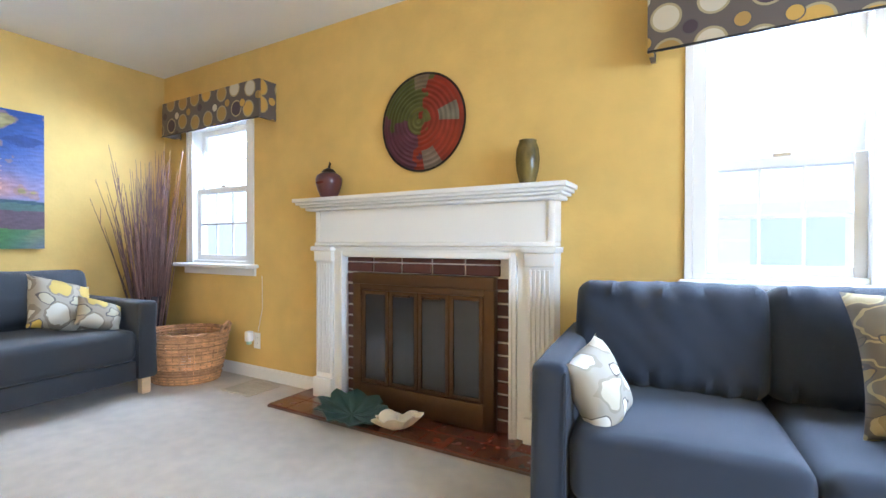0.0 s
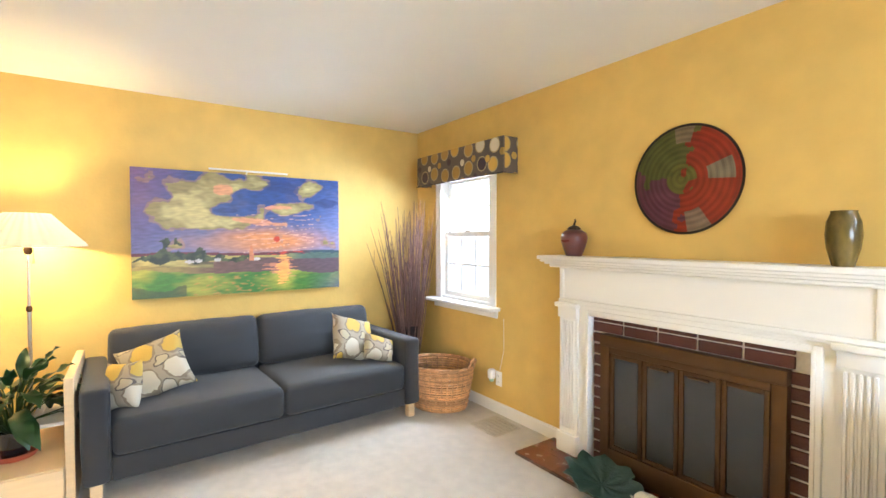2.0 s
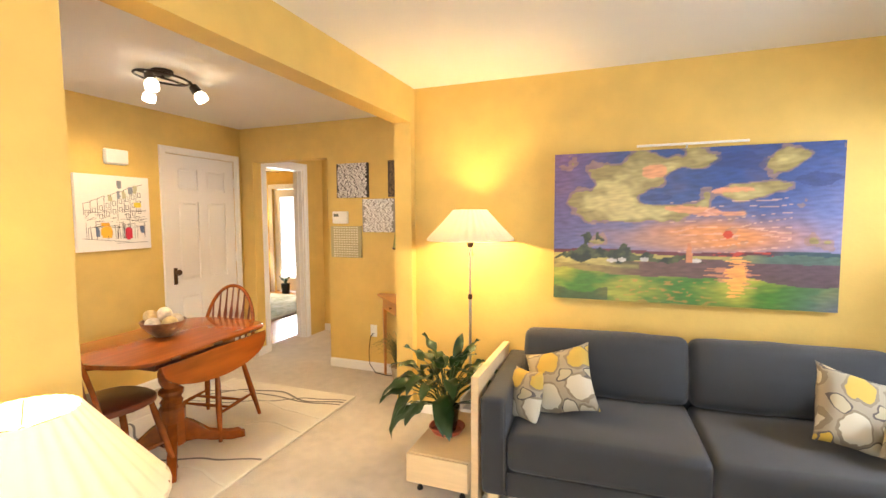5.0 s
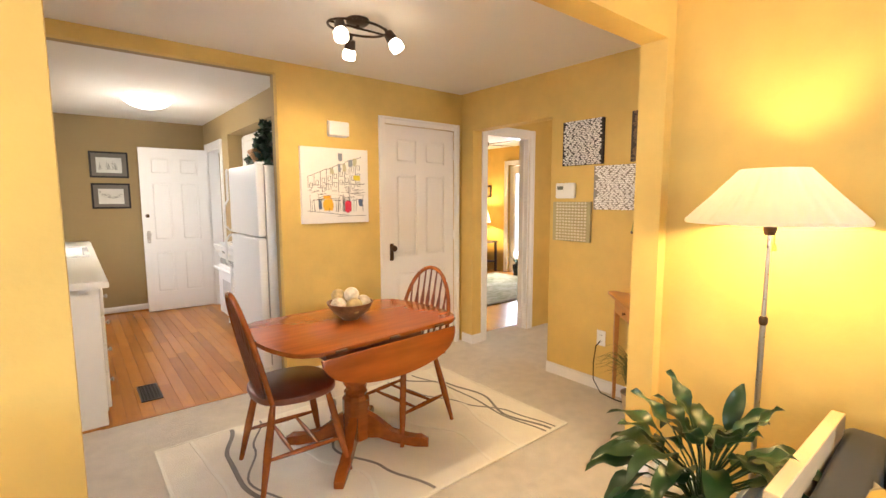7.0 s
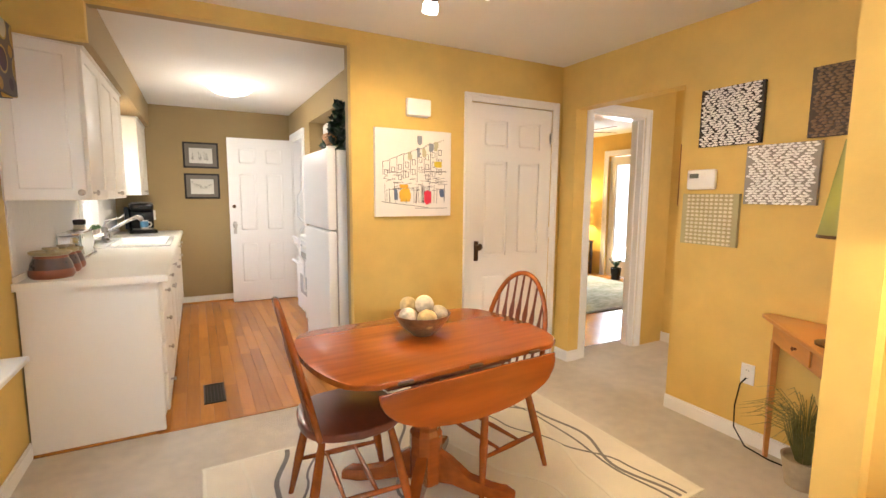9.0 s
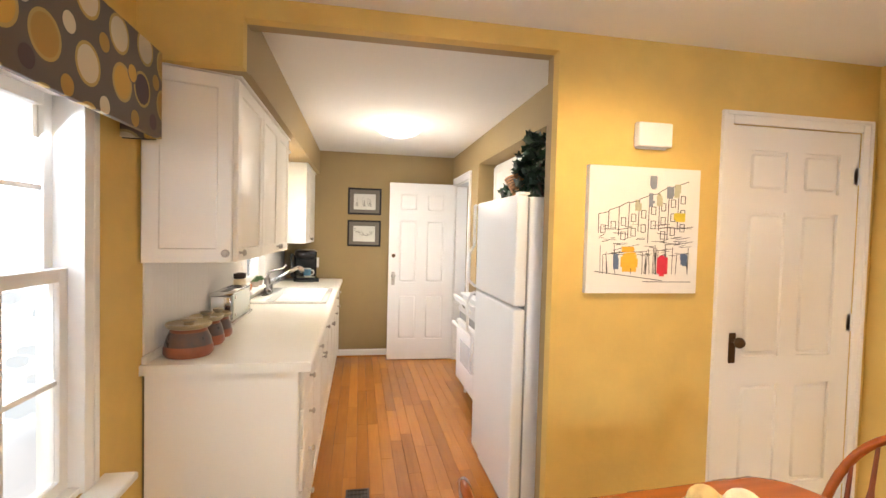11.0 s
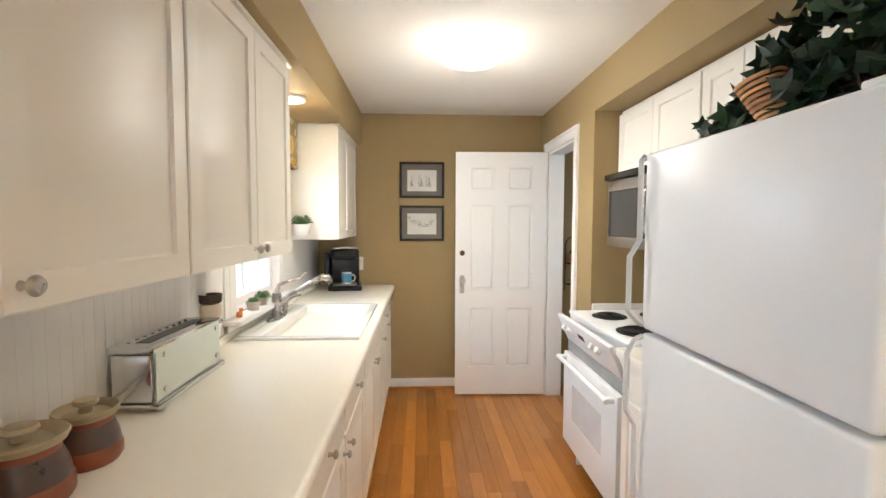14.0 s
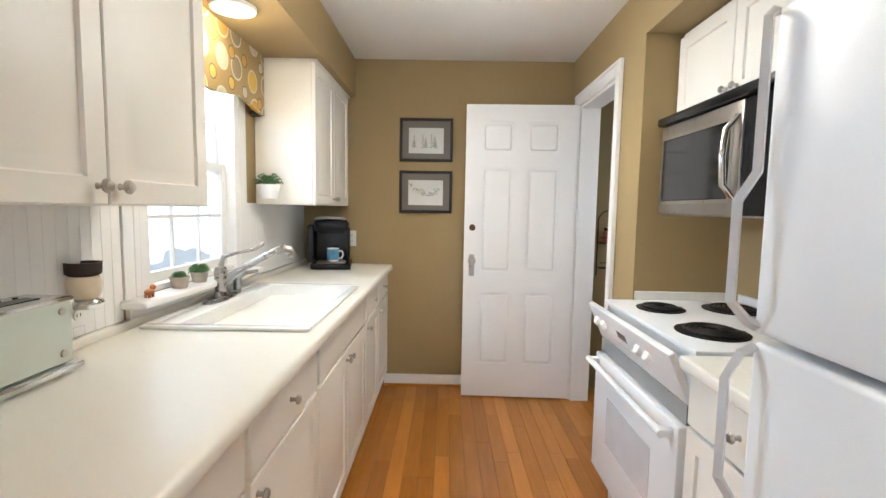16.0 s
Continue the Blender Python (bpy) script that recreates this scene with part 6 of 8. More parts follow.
blob(-0.105, -0.035, -0.19, -0.11, (0.75, 0.42, 0.04), 1)
blob(-0.11, -0.05, -0.10, -0.075, (0.75, 0.36, 0.03), 2)
blob(0.075, 0.125, -0.20, -0.12, (0.62, 0.03, 0.06), 3)
blob(0.20, 0.225, -0.16, -0.11, (0.10, 0.14, 0.24), 4)
blob(-0.15, -0.135, -0.17, -0.12, (0.12, 0.16, 0.24), 5)
blob(0.16, 0.20, 0.045, 0.08, (0.72, 0.55, 0.05), 6)
for k, (wx, wz) in enumerate(((0.02, 0.11), (0.06, 0.12), (0.12, 0.15), (0.155, 0.16), (0.03, 0.19), (-0.05, 0.09))):
    blob(wx, wx + 0.018, wz, wz + 0.05, ((0.24, 0.26, 0.30), (0.50, 0.46, 0.30))[k % 2], 10 + k)


def mosaic(y0, y1, z0, z1, label, stone, board, cell, seed, even=False, depth=0.022):
    ob = thing("mosaic_panel", (-4.749, (y0 + y1) / 2, (z0 + z1) / 2), label, "wall art", "mosaic panels on the wall")
    w, h = y1 - y0, z1 - z0
    part("board", box(0, depth, -w / 2, w / 2, -h / 2, h / 2, 0.001, 1), board, ob)
    rn = random.Random(seed)
    ny, nz = int(w / cell[0]), int(h / cell[1])
    verts, faces = [], []
    for j in range(nz):
        for i in range(ny):
            cy = -w / 2 + (i + 0.5 + (0 if even else (0.5 * (j % 2) - 0.25))) * w / ny
            cz = -h / 2 + (j + 0.5) * h / nz
            if not even:
                cy += rn.uniform(-0.3, 0.3) * cell[0]
            ly, lz = cell[0] * (0.42 if even else rn.uniform(0.42, 0.58)), cell[1] * (0.36 if even else rn.uniform(0.40, 0.54))
            tilt = 0 if even else rn.uniform(-0.4, 0.4)
            top = depth + rn.uniform(0.003, 0.007)
            if abs(cy) + ly > w / 2 - 0.003:
                continue
            n0 = len(verts)
            for q, x in ((1.0, depth), (0.9, top)):
                for k in range(6):
                    a = 2 * math.pi * k / 6
                    dy, dz = ly * q * math.cos(a), lz * q * math.sin(a)
                    verts.append((x, cy + dy * math.cos(tilt) - dz * math.sin(tilt), cz + dy * math.sin(tilt) + dz * math.cos(tilt)))
            for k in range(6):
                faces.append((n0 + k, n0 + (k + 1) % 6, n0 + 6 + (k + 1) % 6, n0 + 6 + k))
            faces.append(tuple(n0 + 6 + k for k in range(6)))
    me = bpy.data.meshes.new("stone_mosaic")
    me.from_pydata(verts, [], faces)
    me.materials.append(stone)
    me.shade_flat()
    st = new("stone_mosaic", me)
    st.parent = ob
    tagged(st, kind="stuff")
    return ob


M_STONEW = mat("pale_mosaic_stone", (0.86, 0.83, 0.79), 0.6, var=0.15, scale=70)
M_STONEB = mat("brown_mosaic_stone", (0.17, 0.10, 0.045), 0.5, var=0.5, scale=60)
M_STONEC = mat("cream_mosaic_disc", (0.70, 0.62, 0.44), 0.5, var=0.1, scale=60)
M_BOARDD = mat("dark_brown_board", (0.055, 0.035, 0.025), 0.7)
M_BOARDC = mat("grey_brown_board", (0.30, 0.27, 0.23), 0.7)
mosaic(-1.965, -1.627, 1.645, 1.965, "square mosaic panel of white stones on a dark board", M_STONEW, mat("umber_board", (0.035, 0.026, 0.022), 0.7), (0.026, 0.0125), 1)
mosaic(-1.69, -1.355, 1.322, 1.63, "square mosaic panel of pale stones on a grey board", M_STONEW, M_BOARDC, (0.027, 0.0128), 2)
mosaic(-2.04, -1.71, 1.08, 1.377, "square relief panel of cream discs in even rows", M_STONEC, mat("olive_board", (0.42, 0.36, 0.19), 0.7), (0.026, 0.022), 3, True)
mosaic(-1.42, -1.10, 1.645, 1.972, "square mosaic panel of dark brown stones", M_STONEB, M_BOARDD, (0.026, 0.014), 4)

# corner table, lamp and grass
ct = thing("corner_table", (-4.74, -0.995, 0), "honey pine triangular corner table with a small drawer", "table")
tri = [(0.0, 0.0), (0.0, -0.52), (0.05, -0.53), (0.56, -0.04), (0.55, 0.0)]
part("top", prism(tri, 0.735, 0.757, 0.005), M_PINE, ct)
tri2 = [(0.02, -0.02), (0.02, -0.475), (0.05, -0.475), (0.485, -0.05), (0.485, -0.02)]
part("apron", prism(tri2, 0.625, 0.734), M_PINE, ct)
fr = moved(box(-0.13, 0.13, -0.008, 0.0, -0.042, 0.042, 0.003, 1), pose(0.27, -0.263, 0.68, 0, 0, 44.3))
drw = part("drawer", fr, M_PINE, ct)
part("knob", moved(lathe([(0.006, 0), (0.006, 0.01), (0.012, 0.016), (0.0, 0.022)], 14), pose(0.276, -0.270, 0.68, 0, 0, 44.3) @ pose(0, 0, 0, 90, 0, 0)), M_CHERRYD, drw)
for lx, ly in ((0.045, -0.46), (0.045, -0.04), (0.475, -0.05)):
    part("leg", tube([(lx, ly, 0.0), (lx, ly, 0.63)], [0.013, 0.023], 4), M_PINE, ct)
clp = thing("table_lamp", (-4.38, -1.09, 0.757), "small brass table lamp with a dark green shade", "lamp")
part("foot", lathe([(0.0, 0), (0.07, 0), (0.072, 0.01), (0.03, 0.022), (0, 0.024)], 28), M_BRASS, clp)
part("stem", tube([(0, 0, 0.02), (0, 0, 0.56)], 0.008, 10), M_BRASS, clp)
part("shade", shell([(0.10, 0.45), (0.04, 0.83)], 40, 0.002), translucent("green_shade", (0.33, 0.33, 0.13), 0.35), clp, "dark green cone shade")
part("trim", shell([(0.103, 0.442), (0.102, 0.455)], 40, 0.004), M_BRASS, clp)
part("bulb", ball((0, 0, 0.58), 0.025), M_BULB, clp)
part("finial", join(tube([(0, 0, 0.56), (0, 0, 0.86)], 0.003), lathe([(0, 0.853), (0.03, 0.856), (0.03, 0.862), (0, 0.866)], 16)), M_WHITEP, clp)
gp = thing("potted_grass", (-4.58, -1.24, 0.0), "wispy green grass in a stone-coloured pot on the carpet", "plant")
part("pot", lathe([(0.0, 0), (0.065, 0), (0.085, 0.12), (0.09, 0.14), (0.08, 0.14), (0.075, 0.12), (0, 0.12)], 28), mat("sand_pot", (0.42, 0.33, 0.21), 0.8, var=0.2, scale=30), gp)
rnd = random.Random(8)
blades = []
for i in range(150):
    a, l = rnd.uniform(0, 6.28), rnd.uniform(0.18, 0.36)
    r = rnd.uniform(0.05, 0.19)
    blades.append(tube([(0.03 * math.cos(a), 0.03 * math.sin(a), 0.12), (r * 0.5 * math.cos(a), r * 0.5 * math.sin(a), 0.12 + l * 0.7), (r * math.cos(a), r * math.sin(a), 0.12 + l * 0.85), (r * 1.5 * math.cos(a), r * 1.5 * math.sin(a), 0.12 + l * 0.72)], [0.002, 0.002, 0.0015, 0.0006], 3))
tagged(part("grass", join(*blades), mat("dry_green_grass", (0.17, 0.17, 0.055), 0.6, var=0.5, scale=30), gp), kind="stuff")

# ---- hall and back room ----
hp = thing("hall_picture", (-5.948, -2.79, 1.55), "dark framed abstract picture on the hall wall", "picture")
part("panel", box(0, 0.02, -0.12, 0.12, -0.27, 0.27, 0.002, 1), mat("dark_abstract", (0.05, 0.022, 0.012), 0.4, var=0.2, scale=6, col2=(0.45, 0.16, 0.05)), hp)
br = thing("back_room_rug", (-7.0, -4.95, 0.0), "cream and sage green patterned rug", "rug")
part("rug_body", box(-1.0, 1.0, -0.92, 0.92, 0, 0.012, 0.003, 1), mat("sage_rug", (0.13, 0.17, 0.08), 0.95, var=0.1, scale=13, col2=(0.66, 0.60, 0.46), stretch=(0.7, 2.2, 1)), br)
for by in (-0.90, 0.90):
    part("border", box(-1.0, 1.0, by - 0.02, by + 0.02, 0.012, 0.0135), M_RUGG, br)
bt = thing("side_table", (-8.0, -6.25, 0), "small dark side table by the far wall", "table")
part("top", box(-0.22, 0.22, -0.22, 0.22, 0.56, 0.585, 0.004, 1), M_BRONZE, bt)
for a in (-1, 1):
    for b in (-1, 1):
        part("leg", box(a * 0.19 - 0.018, a * 0.19 + 0.018, b * 0.19 - 0.018, b * 0.19 + 0.018, 0, 0.56), M_BRONZE, bt)
part("shelf", box(-0.19, 0.19, -0.19, 0.19, 0.18, 0.20), M_BRONZE, bt)
bl = thing("table_lamp", (-8.0, -6.25, 0.585), "lit table lamp with a cream shade", "lamp")
part("base", lathe([(0, 0), (0.07, 0), (0.08, 0.1), (0.05, 0.24), (0.015, 0.3), (0.012, 0.36), (0, 0.36)], 24), M_TERRA, bl)
part("shade", shell([(0.17, 0.36), (0.11, 0.60)], 40, 0.002), M_SHADE, bl)
pp = thing("potted_plant", (-8.1, -5.42, 0), "small plant in a black pot before the glass door", "plant")
part("pot", lathe([(0, 0), (0.07, 0), (0.085, 0.20), (0.075, 0.20), (0.07, 0.18), (0, 0.18)], 20), M_BLACK, pp)
part("leaves", join(*[moved(leaf_mesh(0.2, 0.02, 0.6), pose(0, 0, 0.18, 0, -60 - 4 * (k % 5), k * 40)) for k in range(9)]), M_LEAF, pp)
bp = thing("framed_picture", (-8.298, -6.45, 1.55), "small dark framed picture on the far wall", "picture")
part("frame", box(0, 0.02, -0.16, 0.16, -0.12, 0.12, 0.003, 1), M_BRONZE, bp)
part("print", box(0.0205, 0.022, -0.12, 0.12, -0.08, 0.08), mat("ochre_print", (0.45, 0.30, 0.10), 0.6, var=0.4, scale=20), bp)
cf = thing("ceiling_fan", (-6.75, -4.95, CEIL), "dark ceiling fan at rest", "ceiling fan")
part("rod", tube([(0, 0, 0), (0, 0, -0.10)], 0.014), M_BRONZE, cf)
part("motor", lathe([(0, -0.22), (0.06, -0.21), (0.10, -0.17), (0.10, -0.12), (0.05, -0.09), (0, -0.09)], 28), M_BRONZE, cf)
for k in range(5):
    part("blade", moved(box(0.10, 0.52, -0.06, 0.06, -0.155, -0.147, 0.003, 1), pose(0, 0, 0, 8, 0, 72 * k + 20)), M_BRONZE, cf)

# ---- kitchen ----


def knob(parent, x, y, z, toward, r=0.013):
    """A mushroom knob; toward is the outward axis: '-x', '+x' or '+y'."""
    turn = {"-x": pose(0, 0, 0, 0, -90, 0), "+x": pose(0, 0, 0, 0, 90, 0), "+y": pose(0, 0, 0, -90, 0, 0)}[toward]
    prof = [(0.008, 0), (0.0055, 0.006), (0.0055, 0.014), (r, 0.018), (r * 1.06, 0.022), (r * 0.75, 0.028), (0.0, 0.030)]
    return part("knob", moved(lathe(prof, 16), Matrix.Translation((x, y, z)) @ turn), M_NICKEL, parent, "brushed nickel knob")


def raised_front(parent, name, x, y0, y1, z0, z1, out, raised=True, t=0.019):
    """A cabinet front in the plane x, from y0 to y1, standing out by 'out' (-1 or +1 along x)."""
    def b(d0, d1, a0, a1, q0, q1, bev=0.0):
        l, h = sorted((x + out * d0, x + out * d1))
        return box(l, h, a0, a1, q0, q1, bev, 1)
    if not raised:
        return part(name, b(0, t, y0, y1, z0, z1, 0.004), M_CABINET, parent)
    bm = b(0, t, y0, y1, z0, z1)
    face = max(bm.faces, key=lambda f: f.calc_center_median().x * out)
    for wide, deep in ((0.055, 0.0), (0.004, -0.008), (0.010, 0.0), (0.020, 0.006)):
        bmesh.ops.inset_individual(bm, faces=[face], thickness=wide, depth=deep, use_even_offset=True)
    bmesh.ops.bevel(bm, geom=[e for e in bm.edges if all(abs(v.co.x - x - out * t) < 1e-5 for v in e.verts) and any(abs(v.co.y - q) < 1e-5 for v in e.verts for q in (y0, y1)) and e.calc_length() > 0.1], offset=0.003, segments=1, affect="EDGES")
    return part(name, bm, M_CABINET, parent)


CW = "white raised-panel wall cabinet"
# wall cabinets on the window side
for (y0, y1, doors, label) in ((-3.80, -3.18, [(-3.795, -3.298, "n")], CW + " at the end of the run"), (-4.665, -3.801, [(-4.255, -3.806, "s"), (-4.66, -4.259, "n")], CW + " over the toaster"),
                               (-6.625, -5.79, [(-6.205, -5.795, "s"), (-6.62, -6.209, "n")], CW + " over the coffee maker")):
    cb = thing("wall_cabinet", (0, 0, 0), label, "cabinet", "kitchen wall cabinets")
    end = y1 > -3.3
    front = [(-1.612, -3.288)] if end else [(-1.612, y1)]
    z0 = 1.318 if y0 > -5 else 1.334
    part("body", prism([(-1.305, y0), (-1.305, y1)] + front + [(-1.612, y0)], z0, 2.108, 0.002), M_CABINET, cb)
    for d0, d1, side in doors:
        fr = raised_front(cb, "door", -1.612, d0, d1, z0 + 0.002, 2.095, -1)
        knob(fr, -1.631, d1 - 0.03 if side == "n" else d0 + 0.03, z0 + 0.041, "-x", 0.015)
    if end:
        e = raised_front(cb, "end_door", 0.0, 0.004, 0.322, z0 + 0.002, 2.095, -1)
        knob(e, -0.019, 0.03, z0 + 0.041, "-x", 0.016)
        e.matrix_basis = pose(-1.612, -3.288, 0, 0, 0, -70.6)
    rail = [(-1.305, y1 + 0.03), (-1.642, -3.272)] if end else [(-1.642, y1)]
    part("crown", prism([(-1.305, y0)] + ([] if end else [(-1.305, y1)]) + rail + [(-1.642, y0)], 2.0985, 2.1115, 0.003), M_CABINET, cb)

# base run on the window side
units = [(-3.66, -3.215, "drawers"), (-4.235, -3.662, "doors"), (-4.785, -4.237, "doors"), (-5.70, -4.787, "sink"), (-6.14, -5.702, "doors"), (-6.62, -6.142, "doors")]
for y0, y1, kind in units:
    ub = thing("base_cabinet", (0, 0, 0), {"drawers": "white painted base cabinet with four drawers", "sink": "white painted sink base with two doors", "doors": "white painted base cabinet with a drawer over a door"}[kind], "cabinet", "kitchen base cabinets")
    part("body", box(-1.905, -1.31, y0, y1, 0.10, 0.873, 0.001, 1), M_CABINET, ub)
    part("toe_kick", box(-1.845, -1.31, y0, y1, 0.0, 0.0995), M_CABINET, ub)
    a, b = y0 + 0.012, y1 - 0.012
    if kind == "drawers":
        for z0, z1 in ((0.115, 0.33), (0.338, 0.52), (0.528, 0.69), (0.698, 0.862)):
            fr = raised_front(ub, "drawer", -1.905, a, b, z0, z1, -1, False)
            knob(fr, -1.924, (a + b) / 2, (z0 + z1) / 2, "-x")
    else:
        fr = raised_front(ub, "drawer", -1.905, a, b, 0.715, 0.862, -1, False)
        if kind == "doors":
            knob(fr, -1.924, (a + b) / 2, 0.79, "-x")
        mid = (a + b) / 2
        for d0, d1, side in ((a, mid - 0.002, 1), (mid + 0.002, b, -1)) if kind == "sink" else ((a, b, -1 if y0 > -4.5 else 1),):
            fr = raised_front(ub, "door", -1.905, d0, d1, 0.115, 0.705, -1)
            knob(fr, -1.924, d1 - 0.03 if side > 0 else d0 + 0.03, 0.665, "-x")
    if kind == "drawers":
        part("end_panel", box(-1.90, -1.31, y1, y1 + 0.012, 0.012, 0.873, 0.001, 1), M_CABINET, ub)
        part("end_shoe", box(-1.85, -1.31, y1, y1 + 0.022, 0.0, 0.012, 0.003, 1), M_OAK, ub)

SX0, SX1, SY0, SY1 = -1.905, -1.345, -5.63, -4.745
ctop = thing("countertop", (0, 0, 0), "cream laminate countertop with a rounded front edge", "countertop")
edge = [(SX0 + 0.02, 0.874), (SX0 + 0.02, 0.914), (-1.938, 0.914), (-1.949, 0.911), (-1.955, 0.903), (-1.956, 0.884), (-1.953, 0.876), (-1.947, 0.874)]
along = Matrix(((1, 0, 0, 0), (0, 0, 1, 0), (0, 1, 0, 0), (0, 0, 0, 1)))
part("top", join(moved(prism(edge, -6.628, -3.175), along), box(SX1 - 0.02, -1.302, -6.628, -3.175, 0.874, 0.914),
                 box(SX0 + 0.02, SX1 - 0.02, SY1 - 0.02, -3.175, 0.874, 0.914), box(SX0 + 0.02, SX1 - 0.02, -6.628, SY0 + 0.02, 0.874, 0.914)), M_COUNTER, ctop)
part("upstand", box(-1.325, -1.302, -6.628, -3.19, 0.9145, 0.945, 0.006, 2), M_COUNTER, ctop)

sink = thing("kitchen_sink", (0, 0, 0), "white enamel drop-in sink with a wide rim", "sink")


def rim(x0, x1, y0, y1, w, z0, z1):
    return join(box(x0, x1, y0, y0 + w, z0, z1, 0.004), box(x0, x1, y1 - w, y1, z0, z1, 0.004), box(x0, x0 + w, y0 + w, y1 - w, z0, z1, 0.004), box(x1 - w, x1, y0 + w, y1 - w, z0, z1, 0.004))


part("rim", join(rim(SX0, SX1, SY0, SY1, 0.035, 0.9145, 0.928), box(SX1 - 0.11, SX1 - 0.034, SY0 + 0.03, SY1 - 0.03, 0.9145, 0.927, 0.004)), M_PORC, sink)
bx0, bx1, by0, by1 = SX0 + 0.033, SX1 - 0.108, SY0 + 0.033, SY1 - 0.033
part("bowl", join(box(bx0, bx1, by0, by1, 0.74, 0.752), box(bx0, bx0 + 0.012, by0, by1, 0.752, 0.925), box(bx1 - 0.012, bx1, by0, by1, 0.752, 0.925), box(bx0 + 0.012, bx1 - 0.012, by0, by0 + 0.012, 0.752, 0.925), box(bx0 + 0.012, bx1 - 0.012, by1 - 0.012, by1, 0.752, 0.925)), M_PORC, sink)
part("drain", lathe([(0, 0.7525), (0.04, 0.7525), (0.043, 0.756), (0.03, 0.757), (0, 0.754)], 24), M_CHROME, sink).location = ((bx0 + bx1) / 2, (by0 + by1) / 2, 0)

fc = thing("kitchen_faucet", pose(-1.395, -5.20, 0.927) @ Matrix.Scale(1.22, 4), "brushed steel single-lever faucet with a long spout", "faucet")
part("deck_plate", moved(lathe([(0, 0), (0.03, 0), (0.032, 0.006), (0.028, 0.012), (0, 0.012)], 32), Matrix.Diagonal((1.0, 3.6, 1, 1))), M_FAUCET, fc)
part("body", lathe([(0.024, 0.012), (0.019, 0.04), (0.021, 0.055), (0.022, 0.095), (0.018, 0.112), (0, 0.118)], 24), M_FAUCET, fc)
sp = part("spout", tube([(0, 0, 0.06), (-0.05, -0.02, 0.095), (-0.13, -0.05, 0.145), (-0.19, -0.075, 0.175), (-0.205, -0.08, 0.165)], [0.015, 0.012, 0.0115, 0.0135, 0.014], 14), M_FAUCET, fc)
part("spray_head", tube([(-0.185, -0.072, 0.178), (-0.21, -0.083, 0.168), (-0.222, -0.087, 0.145)], [0.014, 0.019, 0.016], 14), M_FAUCET, sp)
part("lever", tube([(0, 0, 0.115), (-0.008, -0.006, 0.148), (-0.04, -0.035, 0.158), (-0.085, -0.085, 0.168), (-0.105, -0.11, 0.188)], [0.011, 0.008, 0.0055, 0.0065, 0.0075], 10), M_FAUCET, fc)
part("soap_pump", join(cyl((0.0, -0.12, 0.03), 0.014, 0.06, 16), tube([(0, -0.12, 0.05), (-0.03, -0.13, 0.075), (-0.07, -0.145, 0.08)], [0.008, 0.008, 0.006], 8)), M_FAUCET, fc)

bb = tagged(thing("backsplash", (0, 0, 0), "white beadboard backsplash", "backsplash"), kind="structure")
for y0, y1, z1 in ((-4.735, -3.21, 1.339), (-6.625, -5.665, 1.339)):
    n = int((y1 - y0) / 0.04)
    for k in range(n):
        a, b = y0 + (y1 - y0) * k / n, y0 + (y1 - y0) * (k + 1) / n
        part("board", join(box(-1.307, -1.300, a + 0.003, b, 0.946, z1), box(-1.3064, -1.300, a, a + 0.003, 0.946, z1)), M_TRIM, bb)
structure("trim_sink_window", join(box(-1.312, -1.301, -4.82, -4.74, 0.985, 2.10, 0.002, 1), box(-1.312, -1.301, -5.66, -5.58, 0.985, 2.10, 0.002, 1)), M_TRIM, "white window casing")

# things on the counter
M_STONEW1 = mat("stoneware_red", (0.26, 0.075, 0.035), 0.32, var=0.35, scale=14)
M_STONEW3 = mat("stoneware_slate", (0.045, 0.05, 0.06), 0.3, var=0.1, scale=26, col2=(0.16, 0.07, 0.04))
M_STONEW2 = mat("stoneware_sand", (0.40, 0.32, 0.19), 0.35, var=0.25, scale=12)
for x, y, r, h, tx in ((-1.425, -3.345, 0.098, 0.118, "largest"), (-1.435, -3.545, 0.080, 0.112, "middle"), (-1.44, -3.705, 0.068, 0.100, "smallest")):
    cn = thing("canister", (x, y, 0.914), "%s rust and grey stoneware canister with a sand-coloured lid" % tx, "canister", "stoneware canisters")
    part("body", lathe([(0, 0), (r * 0.90, 0), (r, h * 0.12), (r * 0.99, h * 0.34), (r * 0.93, h * 0.40), (r * 0.88, h * 0.62), (r * 0.74, h * 0.90), (r * 0.74, h), (0, h)], 32), M_STONEW1, cn)
    part("glaze_band", lathe([(r * 0.94, h * 0.40), (r * 0.945, h * 0.42), (r * 0.89, h * 0.63), (r * 0.76, h * 0.88), (r * 0.75, h * 0.88)], 32), M_STONEW3, cn, "slate glaze band")
    ld = part("lid", lathe([(r * 0.74, h), (r * 0.86, h + 0.004), (r * 0.93, h + 0.016), (r * 0.90, h + 0.021), (r * 0.80, h + 0.016), (r * 0.66, h + 0.008), (0, h + 0.012)], 32), M_STONEW2, cn)
    part("lid_knob", lathe([(r * 0.22, h + 0.012), (r * 0.20, h + 0.022), (r * 0.36, h + 0.032), (r * 0.33, h + 0.040), (0, h + 0.042)], 20), M_STONEW2, ld)

